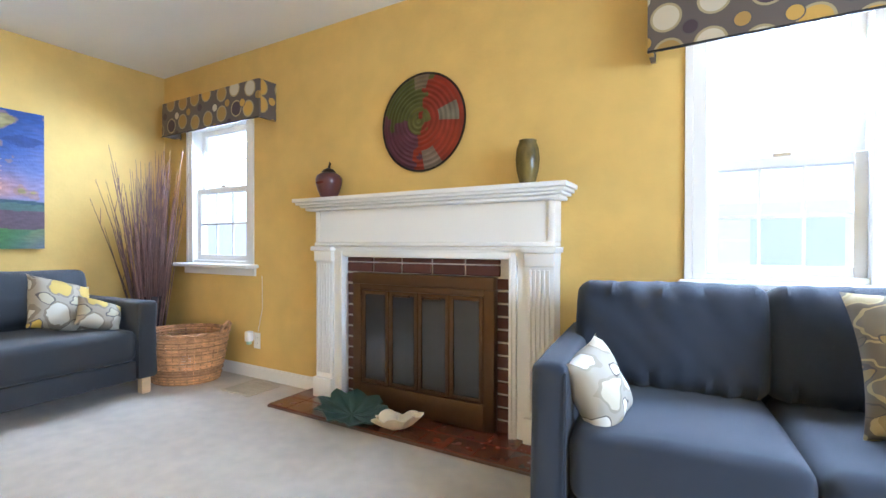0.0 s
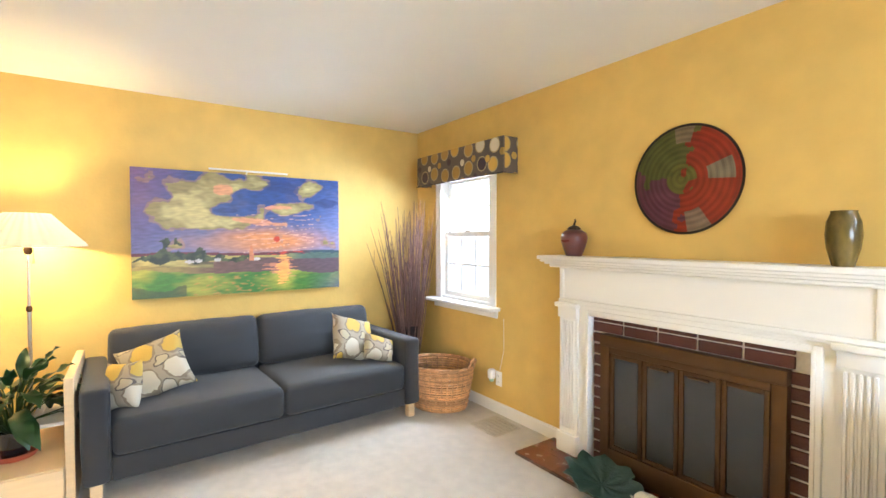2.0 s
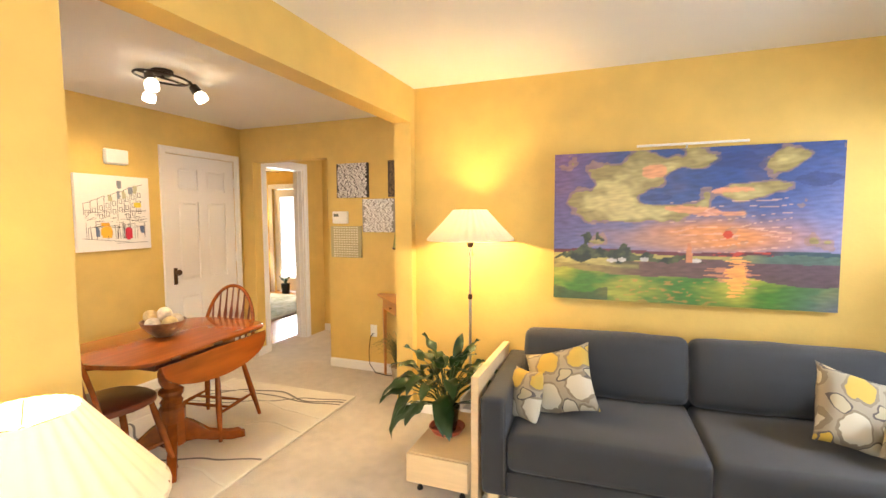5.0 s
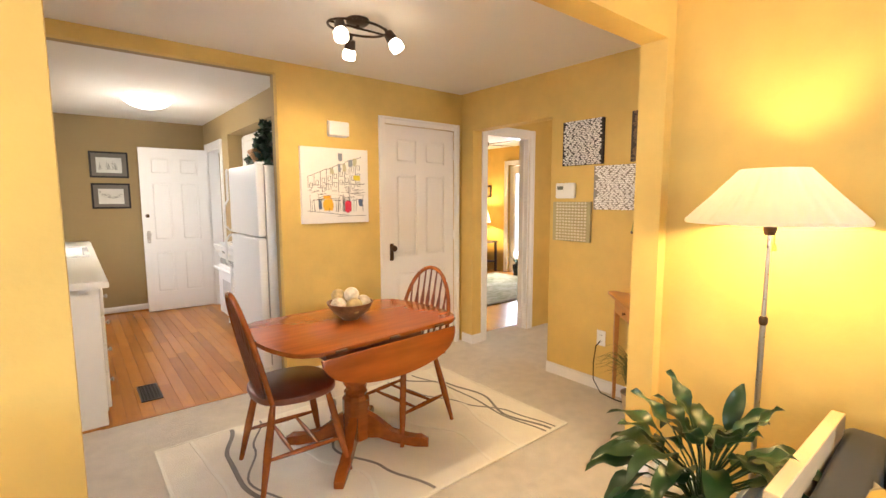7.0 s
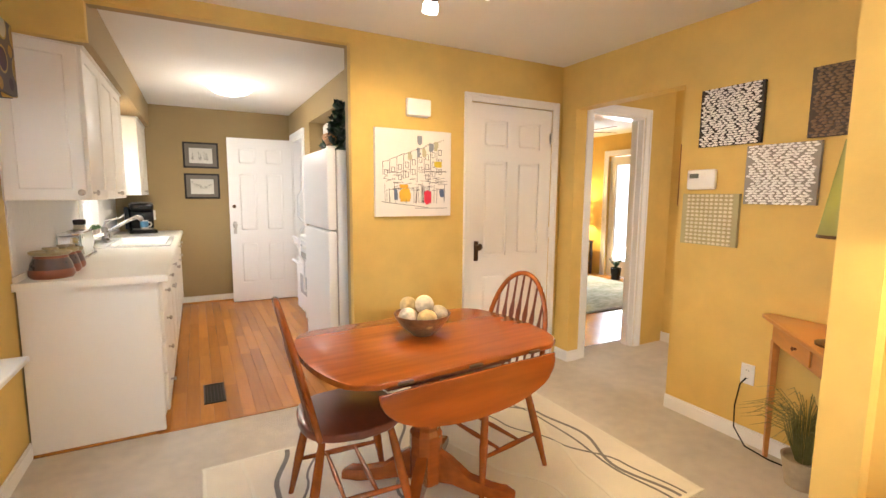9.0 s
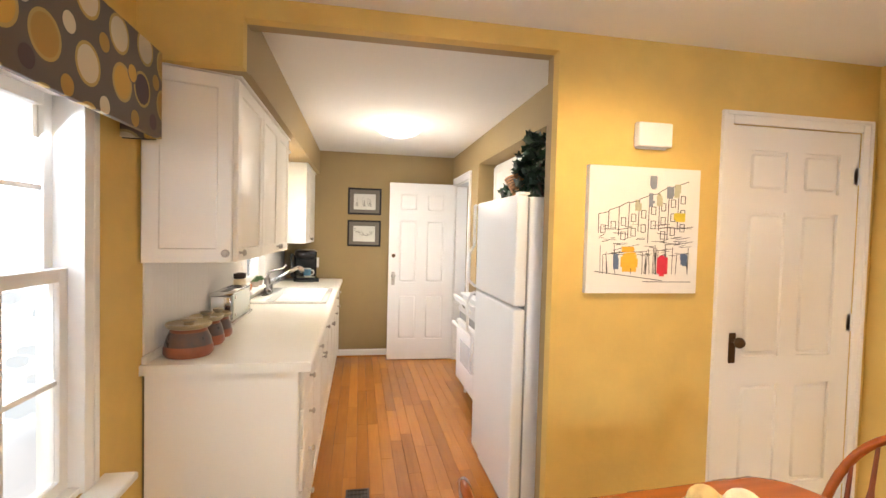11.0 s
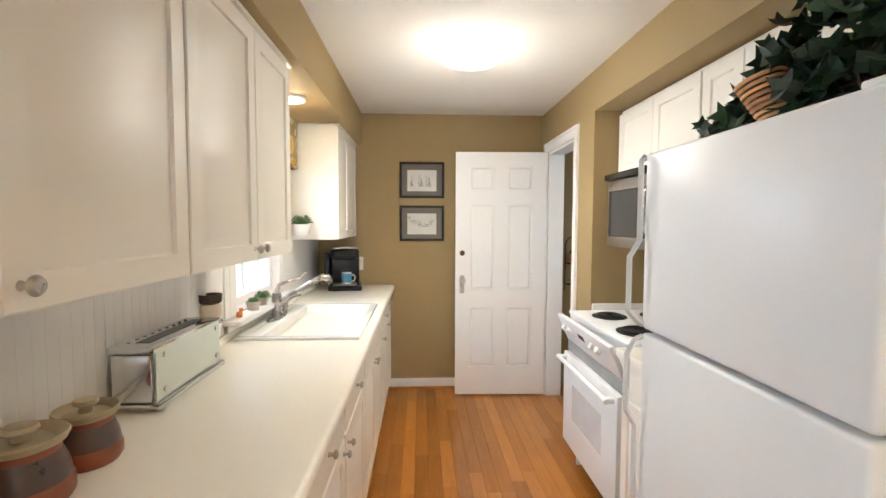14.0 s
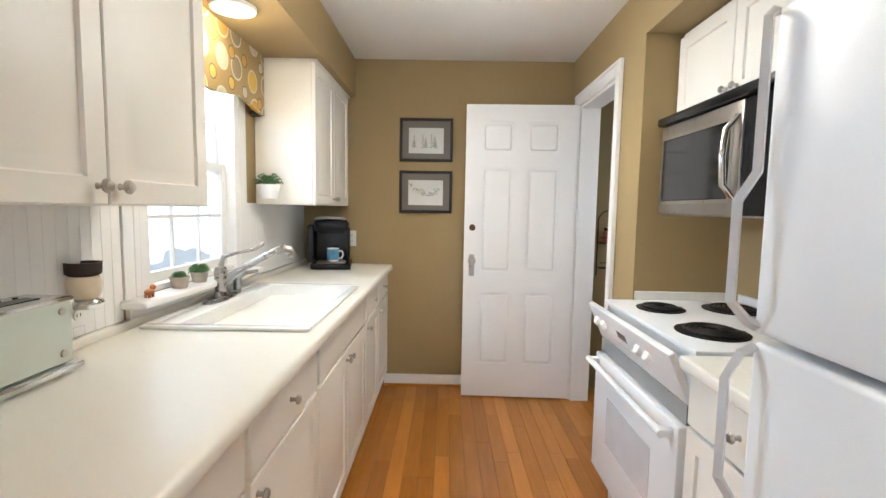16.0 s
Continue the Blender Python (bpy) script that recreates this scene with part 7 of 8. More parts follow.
ts = thing("toaster", (-1.388, -4.168, 0.914), "long-slot toaster with frosted glass sides and chrome ends", "toaster")
part("body", box(-0.045, 0.055, -0.20, 0.20, 0.028, 0.165, 0.008, 2), mat("toaster_core", (0.60, 0.62, 0.58), 0.35, metal=0.2, var=0.05), ts)
frost = mat("frosted_glass_panel", (0.56, 0.60, 0.53), 0.12, var=0.05, scale=5, coat=0.3)
part("glass_panel", box(-0.060, -0.054, -0.195, 0.205, 0.030, 0.178, 0.002, 1), frost, ts, "frosted glass side panel")
part("glass_panel", box(0.060, 0.066, -0.195, 0.205, 0.030, 0.178, 0.002, 1), frost, ts, "frosted glass side panel")
part("base", join(box(-0.072, 0.075, -0.215, 0.215, 0.008, 0.026, 0.006, 2), *[cyl((a, b, 0.004), 0.012, 0.008, 12) for a in (-0.05, 0.05) for b in (-0.18, 0.18)]), M_CHROME, ts)
top = part("top", box(-0.058, 0.066, -0.21, 0.21, 0.1655, 0.186, 0.006, 2), M_CHROME, ts)
part("slot", box(-0.018, 0.022, -0.16, 0.16, 0.1862, 0.1872), M_BLACK, top)
for k in range(9):
    part("vent", cyl((0.042, -0.16 + 0.04 * k, 0.1865), 0.005, 0.001, 8), M_BLACK, top)
for a in (-0.165, 0.165):
    for z in (0.055, 0.155):
        part("stud", cyl((-0.062, a, z), 0.009, 0.006, 14, "x"), M_NICKEL, ts)
part("end_cap", box(-0.05, 0.06, 0.2, 0.214, 0.03, 0.165, 0.006, 2), M_CHROME, ts)

wx = thing("wax_warmer", (-1.335, -4.545, 1.055), "white plug-in wax warmer jar with a dark lid", "wax warmer")
part("jar", lathe([(0, 0), (0.034, 0.002), (0.042, 0.02), (0.043, 0.05), (0.036, 0.064), (0, 0.066)], 24), mat("cream_ceramic", (0.72, 0.60, 0.44), 0.4, var=0.08, scale=30), wx)
part("dish", lathe([(0.034, 0.066), (0.043, 0.072), (0.045, 0.104), (0.039, 0.104), (0.034, 0.078), (0, 0.074)], 24), M_BRONZE, wx)
part("bracket", join(box(-0.02, 0.026, -0.015, 0.015, -0.03, 0.003, 0.003, 1)), M_WHITEP, wx)
part("foil", lathe([(0.040, 0), (0.046, -0.008), (0.046, -0.012), (0, -0.010)], 24), M_CHROME, wx)
outlet(pose(-1.3075, -4.545, 1.03, 0, 0, 90), "white wall outlet on the beadboard")

cm = thing("coffee_maker", pose(-1.55, -6.425, 0.914, 0, 0, 10) @ Matrix.Diagonal((1.18, 1.15, 1.12, 1)), "black single-cup coffee maker with a silver lever", "coffee maker")
part("base", prism([(-0.12, -0.13), (0.10, -0.13), (0.10, 0.14), (0.06, 0.16), (-0.12, 0.16)], 0, 0.035, 0.008), M_BLACK, cm)
part("tower", box(-0.11, 0.09, -0.12, 0.02, 0.036, 0.25, 0.02, 3), M_BLACK, cm)
hd = part("head", box(-0.105, 0.085, -0.12, 0.13, 0.215, 0.305, 0.035, 4), M_BLACK, cm)
part("lever", tube([(-0.10, 0.05, 0.285), (-0.08, 0.13, 0.30), (0.0, 0.145, 0.305), (0.06, 0.13, 0.30), (0.08, 0.05, 0.285)], 0.008, 8), M_NICKEL, hd)
part("water_tank", box(0.0905, 0.125, -0.10, 0.06, 0.036, 0.26, 0.012, 3), mat("smoky_tank", (0.02, 0.022, 0.025), 0.1), cm)
part("drip_tray", box(-0.09, 0.07, 0.03, 0.14, 0.0355, 0.045, 0.004, 1), M_NICKEL, cm)
mg = thing("coffee_mug", (-1.595, -6.315, 0.966), "white mug with a blue patterned band", "mug")
part("body", shell([(0.034, 0.0), (0.038, 0.006), (0.039, 0.088)], 28, 0.004), M_WHITEP, mg)
part("band", shell([(0.0395, 0.012), (0.0400, 0.082)], 28, 0.0008), mat("blue_mug_print", (0.06, 0.20, 0.33), 0.4, var=0.5, scale=60), mg)
part("bottom", lathe([(0, 0), (0.034, 0), (0.034, 0.006), (0, 0.006)], 24), M_WHITEP, mg)
part("handle", tube([(-0.036, 0.0, 0.07), (-0.062, 0.004, 0.068), (-0.068, 0.005, 0.045), (-0.058, 0.004, 0.022), (-0.036, 0, 0.02)], 0.006, 8), M_WHITEP, mg)

rnd = random.Random(3)
M_SUCC = mat("succulent_green", (0.10, 0.20, 0.07), 0.5, var=0.35, scale=40)


def succulent(x, y, z, r, label, spiky, potmat):
    ob = thing("succulent", (x, y, z), label, "plant")
    part("pot", lathe([(0, 0), (r * 0.75, 0), (r, r * 1.1), (r * 1.05, r * 1.25), (r * 0.92, r * 1.25), (r * 0.9, r * 1.1), (0, r * 1.1)], 24), potmat, ob)
    bms = []
    for k in range(26):
        a, up = k * 2.4, 1 - k / 26
        l = r * (1.3 if spiky else 0.8)
        bms.append(moved(leaf_mesh(l, l * (0.16 if spiky else 0.3), 0.5, 0.4, 5), pose(0, 0, r * 1.12, 0, -20 - 60 * (1 - up), math.degrees(a))))
    part("leaves", join(*bms), M_SUCC, ob)


M_POTG = mat("grey_pot", (0.45, 0.38, 0.31), 0.7, var=0.15, scale=30)
succulent(-1.345, -4.985, 1.011, 0.034, "small succulent in a grey pot on the window sill", False, M_POTG)
succulent(-1.345, -5.125, 1.011, 0.033, "small pointed succulent in a grey pot on the window sill", True, M_POTG)
succulent(-1.40, -5.725, 1.365, 0.058, "green houseplant in a white pot hung on the cabinet side", True, M_WHITEP)
fig = join(ball((0, 0, 0.018), 0.014, 2, (1.0, 1.4, 0.8)), ball((0, -0.02, 0.032), 0.010, 2), cyl((-0.006, 0.01, 0.006), 0.004, 0.012, 8), cyl((0.006, 0.01, 0.006), 0.004, 0.012, 8), cyl((-0.006, -0.01, 0.006), 0.004, 0.012, 8), cyl((0.006, -0.01, 0.006), 0.004, 0.012, 8))
single("figurine", fig, mat("orange_clay", (0.50, 0.16, 0.04), 0.6), "tiny orange clay figurine on the window sill", "figurine", m=pose(-1.35, -4.80, 1.010))

rl = thing("recessed_light", (-1.485, -5.17, 2.112), "white recessed downlight in the soffit, lit", "ceiling light")
part("trim", shell([(0.062, -0.022), (0.085, -0.016), (0.088, -0.001)], 32, 0.012), M_WHITEP, rl)
part("lens", lathe([(0, -0.024), (0.055, -0.022), (0.060, -0.002), (0, -0.002)], 28), M_BULB, rl)
lamp_light("bulb_recessed", (-1.485, -5.17, 2.05), 5, (1.0, 0.83, 0.55), 0.05)
dm = thing("dome_light", (-2.45, -5.12, CEIL), "lit white dome light on the kitchen ceiling", "ceiling light")
part("dome", lathe([(0, -0.105), (0.07, -0.099), (0.145, -0.076), (0.198, -0.036), (0.212, -0.002)], 40), M_DOME, dm)
part("pan", lathe([(0.190, -0.008), (0.195, -0.006), (0.195, 0.0), (0, 0)], 40), M_WHITEP, dm)
dl = new("bulb_dome", bpy.data.lights.new("bulb_dome", "SPOT"))
dl.data.energy, dl.data.color, dl.data.shadow_soft_size, dl.data.spot_size, dl.data.spot_blend = 57, (1.0, 0.91, 0.74), 0.13, radians(165), 0.7
dl.matrix_world = look((-2.45, -5.12, CEIL - 0.125), (-2.45, -5.119, 0))
# extra lamp added in the air under the dome to even out the ceiling
lamp_light("dome_ceiling_fill", (-2.45, -5.12, CEIL - 0.45), 13, (1.0, 0.94, 0.82), 0.14)

# pictures on the end wall
for z0, z1, lab in ((1.662, 1.969, "pencil trees"), (1.294, 1.597, "pencil branch")):
    pc = thing("framed_print", (-2.192, -6.629, (z0 + z1) / 2), "grey-matted %s drawing in a dark frame" % lab, "picture", "pair of framed drawings")
    w, h = 0.382, z1 - z0
    part("frame", join(box(-w / 2, w / 2, 0, 0.02, -h / 2, -h / 2 + 0.02, 0.003, 1), box(-w / 2, w / 2, 0, 0.02, h / 2 - 0.02, h / 2, 0.003, 1), box(-w / 2, -w / 2 + 0.02, 0, 0.02, -h / 2 + 0.02, h / 2 - 0.02, 0.003, 1), box(w / 2 - 0.02, w / 2, 0, 0.02, -h / 2 + 0.02, h / 2 - 0.02, 0.003, 1)), M_BLACKM, pc)
    part("mat_board", box(-w / 2 + 0.02, w / 2 - 0.02, 0, 0.010, -h / 2 + 0.02, h / 2 - 0.02), mat("grey_mat_board", (0.16, 0.14, 0.12), 0.8), pc)
    sheet = part("print", box(-0.125, 0.125, 0.010, 0.0112, -0.095, 0.085), mat("drawing_paper", (0.66, 0.66, 0.62), 0.8), pc)
    rn = random.Random(int(z0 * 100))
    marks = []
    if "trees" in lab:
        for k in range(9):
            cx, hh = rn.uniform(-0.10, 0.10), rn.uniform(0.04, 0.10)
            for q in range(7):
                marks.append(moved(box(-0.018 + 0.002 * q, 0.018 - 0.002 * q, 0, 0.0008, -0.0015, 0.0015), pose(cx, 0.0113, -0.05 + hh * q / 7, 0, rn.uniform(-40, 40), 0)))
            marks.append(box(cx - 0.001, cx + 0.001, 0.0112, 0.0121, -0.06, -0.05 + hh))
    else:
        for k in range(16):
            t = k / 15
            marks.append(moved(box(-0.018, 0.018, 0, 0.0008, -0.001, 0.001), pose(0.11 - 0.2 * t, 0.0113, 0.03 - 0.05 * math.sin(t * 2.4), 0, 20 + 30 * t, 0)))
            marks.append(moved(box(-0.014, 0.014, 0, 0.0008, -0.003, 0.003), pose(0.11 - 0.2 * t + rn.uniform(-0.01, 0.01), 0.0113, 0.04 - 0.05 * math.sin(t * 2.4) + rn.uniform(-0.02, 0.02), 0, rn.uniform(-70, 70), 0)))
    part("pencil_marks", join(*marks), mat("pencil_grey", (0.30, 0.31, 0.28), 0.8), sheet)

# refrigerator
fg = thing("refrigerator", (0, 0, 0), "white top-freezer refrigerator with long white handles", "refrigerator")
FY0, FY1 = -4.075, -3.325
part("cabinet", box(-3.62, -2.955, FY0, FY1, 0.03, 1.655, 0.006, 2), M_APPL, fg)
for z0, z1, nm in ((1.118, 1.665, "freezer_door"), (0.10, 1.105, "fridge_door")):
    dr = part(nm, box(-2.945, -2.885, FY0, FY1, z0, z1, 0.012, 3), M_APPL, fg)
    if nm == "freezer_door":
        hz = [(-2.878, 1.655), (-2.866, 1.645), (-2.866, 1.395), (-2.836, 1.345), (-2.836, 1.175), (-2.868, 1.14), (-2.884, 1.132)]
    else:
        hz = [(-2.884, 1.095), (-2.860, 1.085), (-2.836, 1.04), (-2.836, 0.86), (-2.866, 0.81), (-2.866, 0.58), (-2.880, 0.56)]
    part("handle", tube([(x, FY0 + 0.012, z) for x, z in hz], 0.0095, 4), M_APPL, dr, angle=20)
part("gasket", box(-2.9548, -2.9452, FY0 + 0.01, FY1 - 0.01, 0.11, 1.65), mat("grey_gasket", (0.30, 0.30, 0.30), 0.7), fg)
part("hinge_cap", box(-2.96, -2.90, FY1 - 0.07, FY1 - 0.02, 1.6655, 1.68, 0.004, 2), M_APPL, fg)
part("toe_grille", box(-2.95, -2.93, FY0 + 0.01, FY1 - 0.01, 0.012, 0.095), M_WHITEP, fg)
part("foot", join(*[cyl((x, y, 0.015), 0.02, 0.03, 12) for x in (-3.55, -3.0) for y in (FY0 + 0.06, FY1 - 0.06)]), M_BLACK, fg)

# ivy on the refrigerator
iv = thing("ivy_garland", (-3.22, -3.62, 1.655), "dark green trailing ivy in a wicker cone on the refrigerator", "plant")
rnd = random.Random(17)
verts, faces = [], []
for i in range(760):
    u = rnd.gauss(-0.07, 0.17)
    c = Vector((rnd.uniform(-0.10, 0.20), max(-0.40, min(0.27, u)), 0))
    hgt = 0.28 * math.exp(-((c.y - 0.03) / 0.24) ** 2) + 0.06
    c.z = 0.025 + hgt * rnd.random() ** 0.7
    if i > 690:
        c = Vector((rnd.uniform(-0.02, 0.14), rnd.uniform(0.305, 0.325), rnd.uniform(-0.55, 0.05)))
    q = Euler((rnd.uniform(-1.2, 1.2), rnd.uniform(-1.2, 1.2), rnd.uniform(0, 6.28))).to_matrix()
    s = rnd.uniform(0.028, 0.052)
    n0 = len(verts)
    shape = [(0, -0.5, 0), (0.55, -0.55, 0.1), (0.5, 0.05, -0.05), (0.85, 0.35, 0.12), (0.3, 0.45, 0.0), (0, 1.1, 0.15), (-0.3, 0.45, 0.0), (-0.85, 0.35, 0.12), (-0.5, 0.05, -0.05), (-0.55, -0.55, 0.1)]
    verts.append(c + q @ Vector((0, 0, -0.1 * s)))
    verts += [c + q @ (Vector(p) * s) for p in shape]
    faces += [(n0, n0 + 1 + k, n0 + 1 + (k + 1) % 10) for k in range(10)]
me = bpy.data.meshes.new("leaves")
me.from_pydata([tuple(v) for v in verts], [], faces)
me.materials.append(M_IVY)
lv = new("leaves", me)
lv.parent = iv
tagged(lv, kind="stuff")
part("stems", join(*[tube([(0.05, -0.02, 0.005), (rnd.uniform(-0.05, 0.15), rnd.uniform(-0.2, 0.2), 0.12), (rnd.uniform(-0.05, 0.18), rnd.uniform(-0.28, 0.26), rnd.uniform(0.08, 0.3))], 0.003, 5) for k in range(16)]), M_STICK, iv)
cone = join(*[tube([((0.018 + 0.035 * f) * math.cos(t), (0.018 + 0.035 * f) * math.sin(t), 0.006 + 0.15 * f) for t in [2 * math.pi * k / 20 for k in range(20)]], 0.006, 5, True) for f in [i / 11 for i in range(12)]])
part("wicker_cone", moved(cone, pose(0.16, -0.13, 0.0, 12, 14, 0)), M_WICKER, iv)

# range side
rg = thing("electric_range", (-0.045, 0, 0), "white slide-in electric range with coil burners", "stove")
RY0, RY1 = -5.36, -4.605
part("body", box(-3.65, -3.055, RY0, RY1, 0.12, 0.905, 0.003, 1), M_APPL, rg)
part("cooktop", box(-3.652, -3.035, RY0 - 0.012, RY1 + 0.012, 0.9055, 0.925, 0.006, 2), M_APPL, rg)
panel = moved(box(-0.012, 0.012, RY0 - 0.004, RY1 + 0.004, -0.085, 0.085, 0.006, 2), pose(-3.005, 0, 0.835, 0, 24, 0))
cp = part("control_panel", panel, M_APPL, rg)
for ky in (-5.29, -5.215, -4.86, -4.785):
    part("dial", moved(lathe([(0, 0), (0.024, 0), (0.026, 0.006), (0.020, 0.020), (0.018, 0.022), (0, 0.022)], 20), pose(-2.995, ky, 0.842, 0, 66, 0)), M_WHITEP, cp)
part("clock", moved(box(0.0125, 0.0135, -5.07, -4.98, 0.0, 0.03), pose(-3.005, 0, 0.835, 0, 24, 0)), M_BLACK, cp)
for k in range(6):
    part("button", moved(box(0.0125, 0.0145, -5.13 + 0.04 * k, -5.108 + 0.04 * k, -0.035, -0.02), pose(-3.005, 0, 0.835, 0, 24, 0)), M_WHITEP, cp)
part("vent_strip", box(-3.055, -3.03, RY0 + 0.004, RY1 - 0.004, 0.69, 0.752), mat("grey_vent_strip", (0.28, 0.28, 0.27), 0.5), rg)
od = part("oven_door", box(-3.054, -3.005, RY0, RY1, 0.145, 0.685, 0.008, 2), M_APPL, rg)
part("oven_window", box(-3.0055, -3.003, RY0 + 0.17, RY1 - 0.17, 0.33, 0.53, 0.001, 1), mat("grey_oven_window", (0.60, 0.61, 0.63), 0.15), od)
part("handle", join(tube([(-2.965, RY0 + 0.02, 0.655), (-2.965, RY1 - 0.02, 0.655)], 0.013, 12), cbox((-2.985, RY0 + 0.04, 0.655), (0.045, 0.03, 0.024), 0.004), cbox((-2.985, RY1 - 0.04, 0.655), (0.045, 0.03, 0.024), 0.004)), M_APPL, od)
for fy in (RY0 + 0.05, RY1 - 0.05):
    part("foot", cyl((-3.09, fy, 0.06), 0.014, 0.12, 12), M_WHITEP, rg)
    part("foot", cyl((-3.6, fy, 0.06), 0.014, 0.12, 12), M_WHITEP, rg)
for bx, by, rr in ((-3.20, -5.17, 0.075), (-3.20, -4.80, 0.095), (-3.50, -5.17, 0.095), (-3.50, -4.80, 0.075)):
    bn = part("drip_pan", lathe([(rr + 0.018, 0.926), (rr + 0.02, 0.930), (rr + 0.008, 0.929), (0.02, 0.9262), (0, 0.9262)], 32), M_BLACKM, rg)
    bn.location = (bx, by, 0)
    spiral = [((0.018 + (rr - 0.018) * k / 100) * math.cos(0.28 * k), (0.018 + (rr - 0.018) * k / 100) * math.sin(0.28 * k), 0.936) for k in range(101)]
    part("coil", tube(spiral, 0.0055, 6), M_BLACKM, bn)
part("back_rail", box(-3.652, -3.638, RY0, RY1, 0.9255, 0.96, 0.003, 1), M_APPL, rg)
single("counter_filler", box(-3.695, -3.24, -5.425, RY0 - 0.014, 0.874, 0.914, 0.003, 1), M_COUNTER, "narrow strip of cream laminate beside the range", "countertop", m=Matrix())
single("range_upstand", box(-3.6995, -3.24, -5.4285, -5.418, 0.9145, 0.955, 0.003, 1), M_TRIM, "white upstand strip along the niche wall", "trim", m=Matrix())

bc = thing("base_cabinet", (0, 0, 0), "white painted base cabinet between range and refrigerator", "cabinet", "kitchen base cabinets")
part("body", box(-3.69, -3.075, -4.585, -4.10, 0.10, 0.873, 0.001, 1), M_CABINET, bc)
part("toe_kick", box(-3.69, -3.13, -4.585, -4.10, 0.0, 0.0995), M_CABINET, bc)
knob(raised_front(bc, "drawer", -3.075, -4.573, -4.112, 0.715, 0.862, 1, False), -3.056, -4.34, 0.79, "+x")
knob(raised_front(bc, "door", -3.075, -4.573, -4.112, 0.115, 0.705, 1), -3.056, -4.145, 0.665, "+x")
part("worktop", box(-3.695, -3.03, -4.59, -4.09, 0.8735, 0.914, 0.008, 3), M_COUNTER, bc)

mw = thing("microwave", (0, 0, 0), "stainless over-the-range microwave with a black glass door", "microwave")
part("body", box(-3.695, -3.325, RY0, RY1, 1.312, 1.70, 0.004, 1), M_STEEL, mw)
part("vent_grille", box(-3.69, -3.275, RY0 - 0.004, RY1 + 0.004, 1.7005, 1.735, 0.008, 2), M_BLACK, mw)
dw = part("door", box(-3.324, -3.295, RY0 + 0.004, RY1 - 0.19, 1.318, 1.695, 0.006, 2), M_STEEL, mw)
part("window", box(-3.2955, -3.2925, RY0 + 0.035, RY1 - 0.245, 1.375, 1.635, 0.003, 1), mat("black_door_glass", (0.012, 0.012, 0.012), 0.06), dw)
part("window_trim", join(box(-3.295, -3.291, RY0 + 0.022, RY1 - 0.232, 1.362, 1.374), box(-3.295, -3.291, RY0 + 0.022, RY1 - 0.232, 1.636, 1.648), box(-3.295, -3.291, RY0 + 0.022, RY0 + 0.034, 1.374, 1.636), box(-3.295, -3.291, RY1 - 0.244, RY1 - 0.232, 1.374, 1.636)), M_NICKEL, dw)
part("handle", tube([(-3.295, RY1 - 0.212, 1.645), (-3.255, RY1 - 0.212, 1.60), (-3.248, RY1 - 0.212, 1.51), (-3.255, RY1 - 0.212, 1.42), (-3.295, RY1 - 0.212, 1.375)], 0.011, 10), M_CHROME, dw)
part("keypad", box(-3.324, -3.297, RY1 - 0.186, RY1 - 0.004, 1.318, 1.695, 0.004, 1), M_BLACK, mw)

for y0, y1, z0, lab in ((-5.42, RY1, 1.736, "over the microwave"), (-4.60, -4.09, 1.736, "beside the refrigerator"), (-4.085, -3.285, 1.736, "over the refrigerator")):
    cb = thing("wall_cabinet", (0, 0, 0), CW + ", " + lab, "cabinet", "kitchen wall cabinets")
    part("body", box(-3.695, -3.40, y0, y1, z0, 2.122, 0.002, 1), M_CABINET, cb)
    mid = (y0 + y1) / 2
    for d0, d1, s in ((y0 + 0.004, mid - 0.002, 1), (mid + 0.002, y1 - 0.004, -1)):
        fr = raised_front(cb, "door", -3.40, d0, d1, z0 + 0.006, 2.10, 1)
        knob(fr, -3.381, d1 - 0.03 if s > 0 else d0 + 0.03, z0 + 0.05, "+x")

rk = thing("wire_rack", (-3.52, -6.628, 0.0), "black wire wall rack with small jars in the pantry", "rack")
part("frame", join(*[tube([(s * 0.07, 0.01, 0.86), (s * 0.07, 0.01, 1.28)], 0.004, 6) for s in (-1, 1)], tube([(-0.07, 0.01, 1.28), (-0.04, 0.01, 1.32), (0, 0.01, 1.335), (0.04, 0.01, 1.32), (0.07, 0.01, 1.28)], 0.004, 6)), M_BLACKM, rk)
for z in (0.92, 1.10):
    part("shelf", join(*[tube([(-0.07, y, z), (0.07, y, z)], 0.003, 5) for y in (0.012, 0.04, 0.075)], *[tube([(s * 0.07, 0.01, z), (s * 0.07, 0.075, z)], 0.003, 5) for s in (-1, 1)], tube([(-0.07, 0.075, z + 0.04), (0.07, 0.075, z + 0.04)], 0.003, 5)), M_BLACKM, rk)
for k, x in enumerate((-0.04, 0.02)):
    jr = thing("spice_jar", (-3.52 + x, -6.585, 1.104), "small red-labelled spice jar on the wire rack", "jar", "jars on the rack")
    part("glass", lathe([(0, 0), (0.022, 0), (0.022, 0.075), (0.016, 0.085), (0, 0.085)], 16), mat("red_label", (0.35, 0.06, 0.03), 0.4), jr)
    part("lid", cyl((0, 0, 0.096), 0.018, 0.02, 16), M_BLACK, jr)

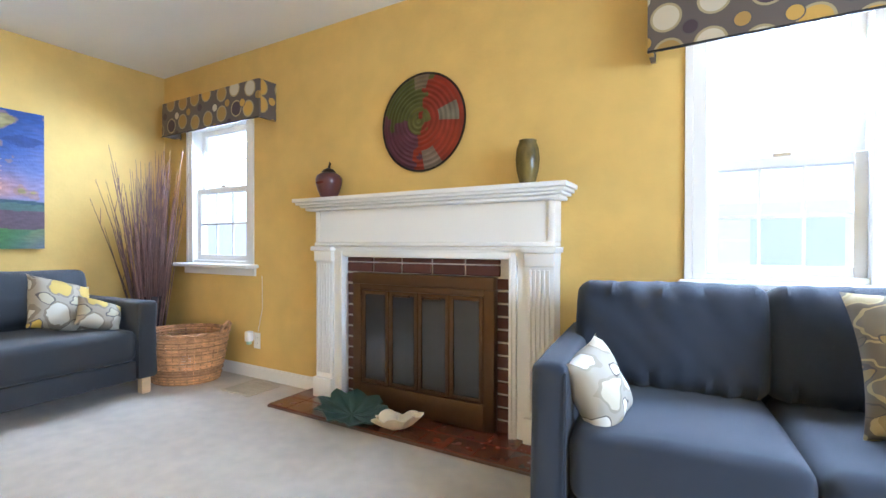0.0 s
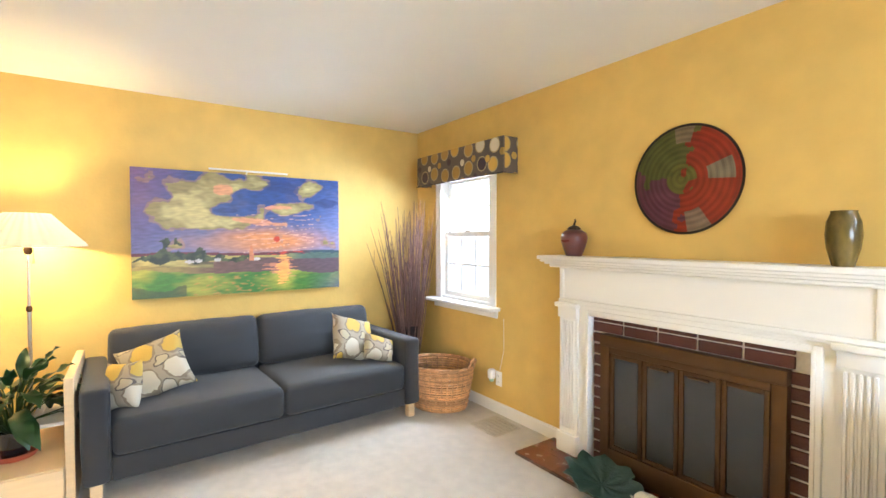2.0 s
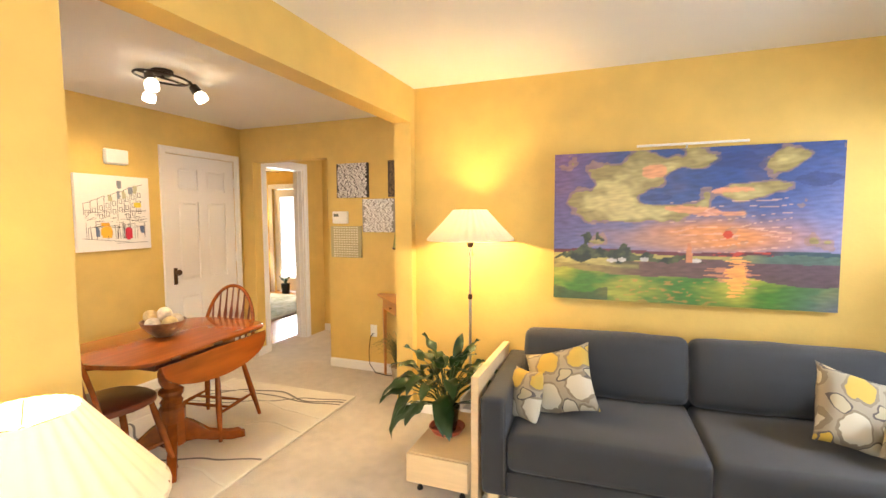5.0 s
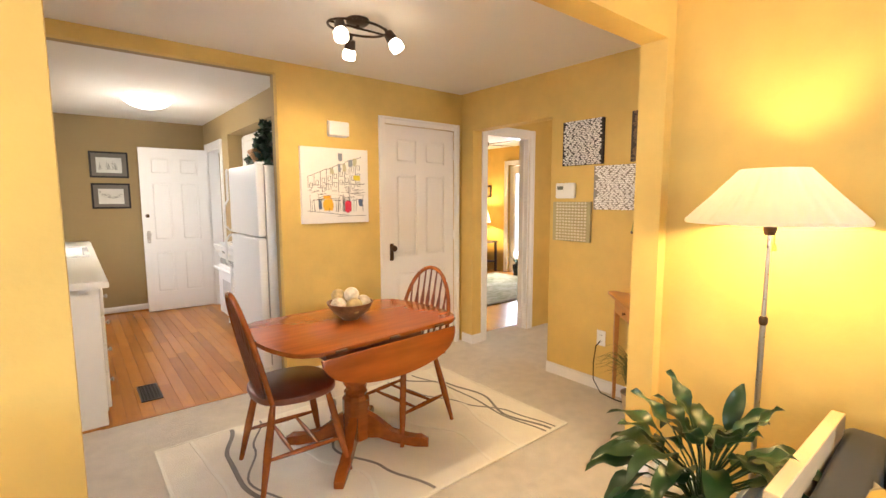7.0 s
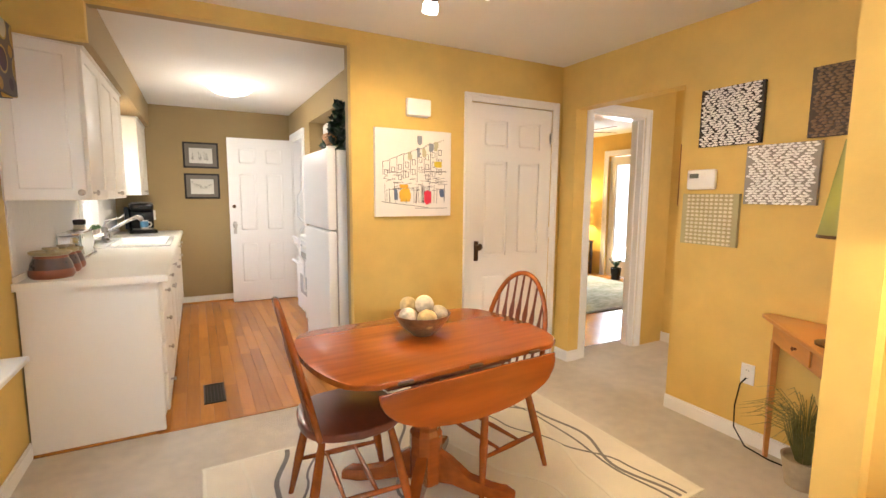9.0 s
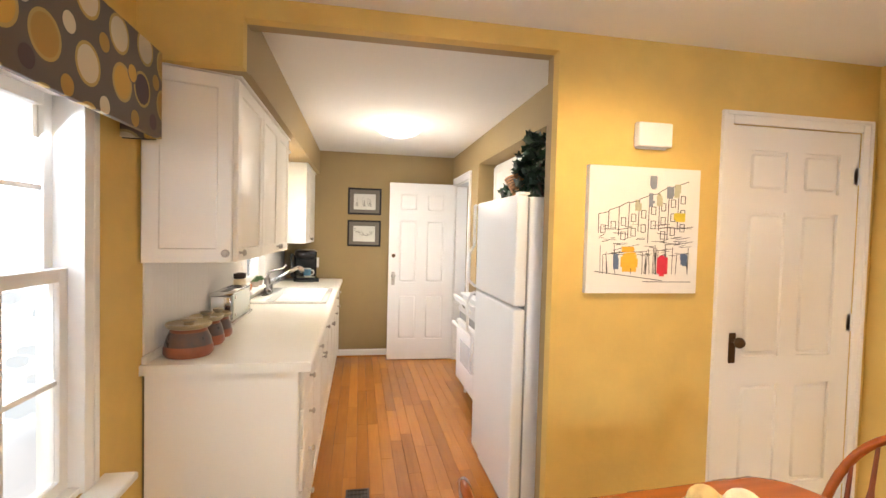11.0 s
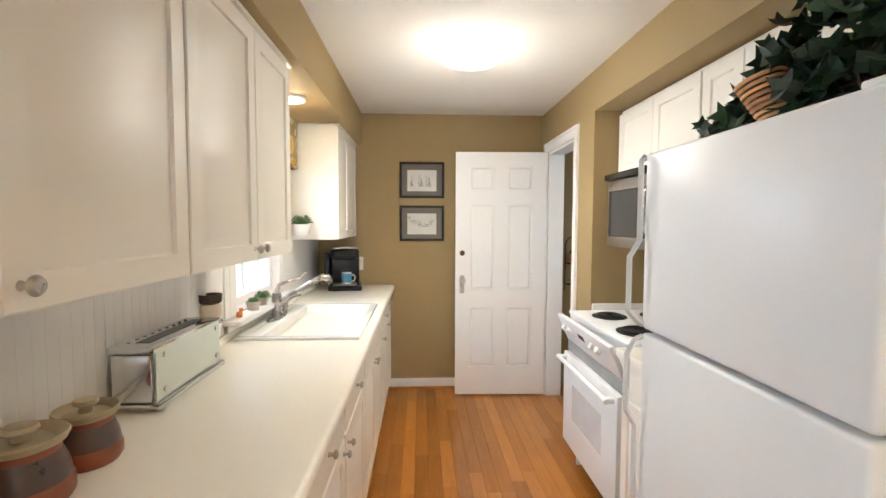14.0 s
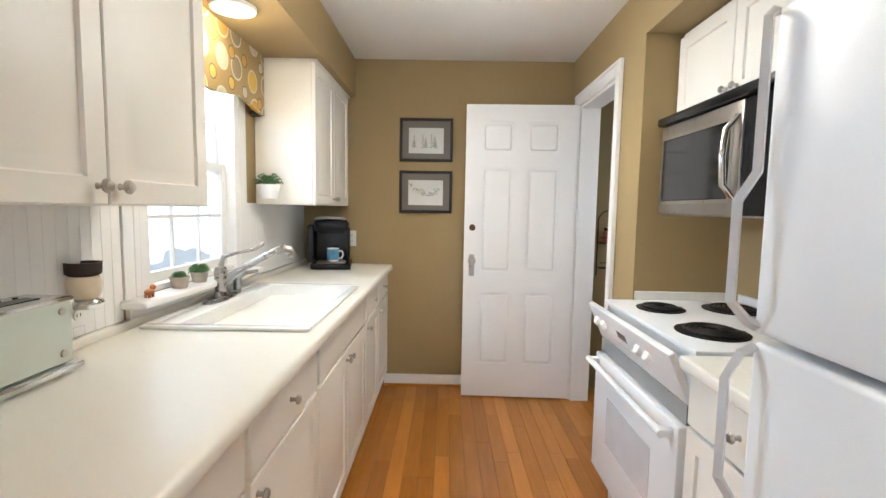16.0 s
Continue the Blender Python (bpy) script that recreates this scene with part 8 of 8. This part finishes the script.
# ---- bricks, tiles and planks ----
bw_, bh, gap = 0.195, 0.053, 0.012
brick_me = link_mesh("brick", box(-bw_ / 2, bw_ / 2, -0.008, 0.008, -bh / 2, bh / 2, 0.003, 1), M_BRICK)
half_me = link_mesh("brick", box(-0.066, 0.066, -0.008, 0.008, -bh / 2, bh / 2, 0.003, 1), M_BRICK)
z = 0.022 + bh / 2
while z < 0.73:
    for s in (-1, 1):
        piece("brick", half_me, brickwork, pose(s * (0.400 + 0.070 + 0.006), -0.048, z))
    z += bh + gap
for r, zz in enumerate((0.765, 0.830)):
    x = -OP + (0.1 if r else 0.0) - 0.1 + bw_ / 2 + 0.002
    while x < OP:
        half = min(bw_ / 2, OP - abs(x) - 0.001)
        if half > 0.09:
            piece("brick", brick_me, brickwork, pose(x, -0.048, zz))
        elif half > -0.03:
            piece("brick", half_me, brickwork, pose(math.copysign(OP - 0.068, x), -0.0478, zz))
        x += bw_ + gap
soldier = link_mesh("brick", box(-bw_ / 2, bw_ / 2, -0.008, 0.008, -0.012, 0.012, 0.003, 1), M_BRICK)
x = -OP + bw_ / 2 + 0.002
while x < OP - 0.09:
    piece("brick", soldier, brickwork, pose(x, -0.048, 0.876))
    x += bw_ + gap
tile_me = link_mesh("tile", box(-0.074, 0.074, -0.074, 0.074, -0.004, 0.004, 0.002, 1), M_TILE)
for i in range(12):
    for j in range(2):
        piece("tile", tile_me, hearth, pose(FX - 0.823 + i * 0.1497, 2.195 + j * 0.152, 0.0155, 0, 0, 0))
edge_me = link_mesh("tile", box(-0.074, 0.074, -0.023, 0.023, -0.004, 0.004, 0.002, 1), M_TILE)
for i in range(12):
    piece("tile", edge_me, hearth, pose(FX - 0.823 + i * 0.1497, 2.446, 0.0155))
rnd = random.Random(9)
PW = 0.078
plank_me = {}


def plank_mesh(l):
    return link_mesh("plank", box(-PW / 2 + 0.0005, PW / 2 - 0.0005, -l / 2 + 0.0005, l / 2 - 0.0005, -0.006, 0.0, 0.001, 1), M_OAK)


for l in (0.55, 0.75, 0.95, 1.2):
    plank_me[l] = plank_mesh(l)
x = -1.80
while x > -3.25:
    y = -3.192
    while y > -6.62:
        l = rnd.choice((0.55, 0.75, 0.95, 1.2))
        if y - l < -6.45:
            l = round(y + 6.63, 3)
            if l not in plank_me:
                plank_me[l] = plank_mesh(l)
        piece("plank", plank_me[l], floor_k, pose(x, y - l / 2, 0.0))
        y -= l
    x -= PW
for k in range(16):
    piece("plank", plank_me[1.2], floor_k, pose(-3.27 - PW * k, -6.05, 0.0))
structure("trim_threshold", box(-3.0, -1.86, -3.205, -3.18, -0.002, 0.004, 0.002, 1), M_OAK, "thin oak edge where carpet meets wood")
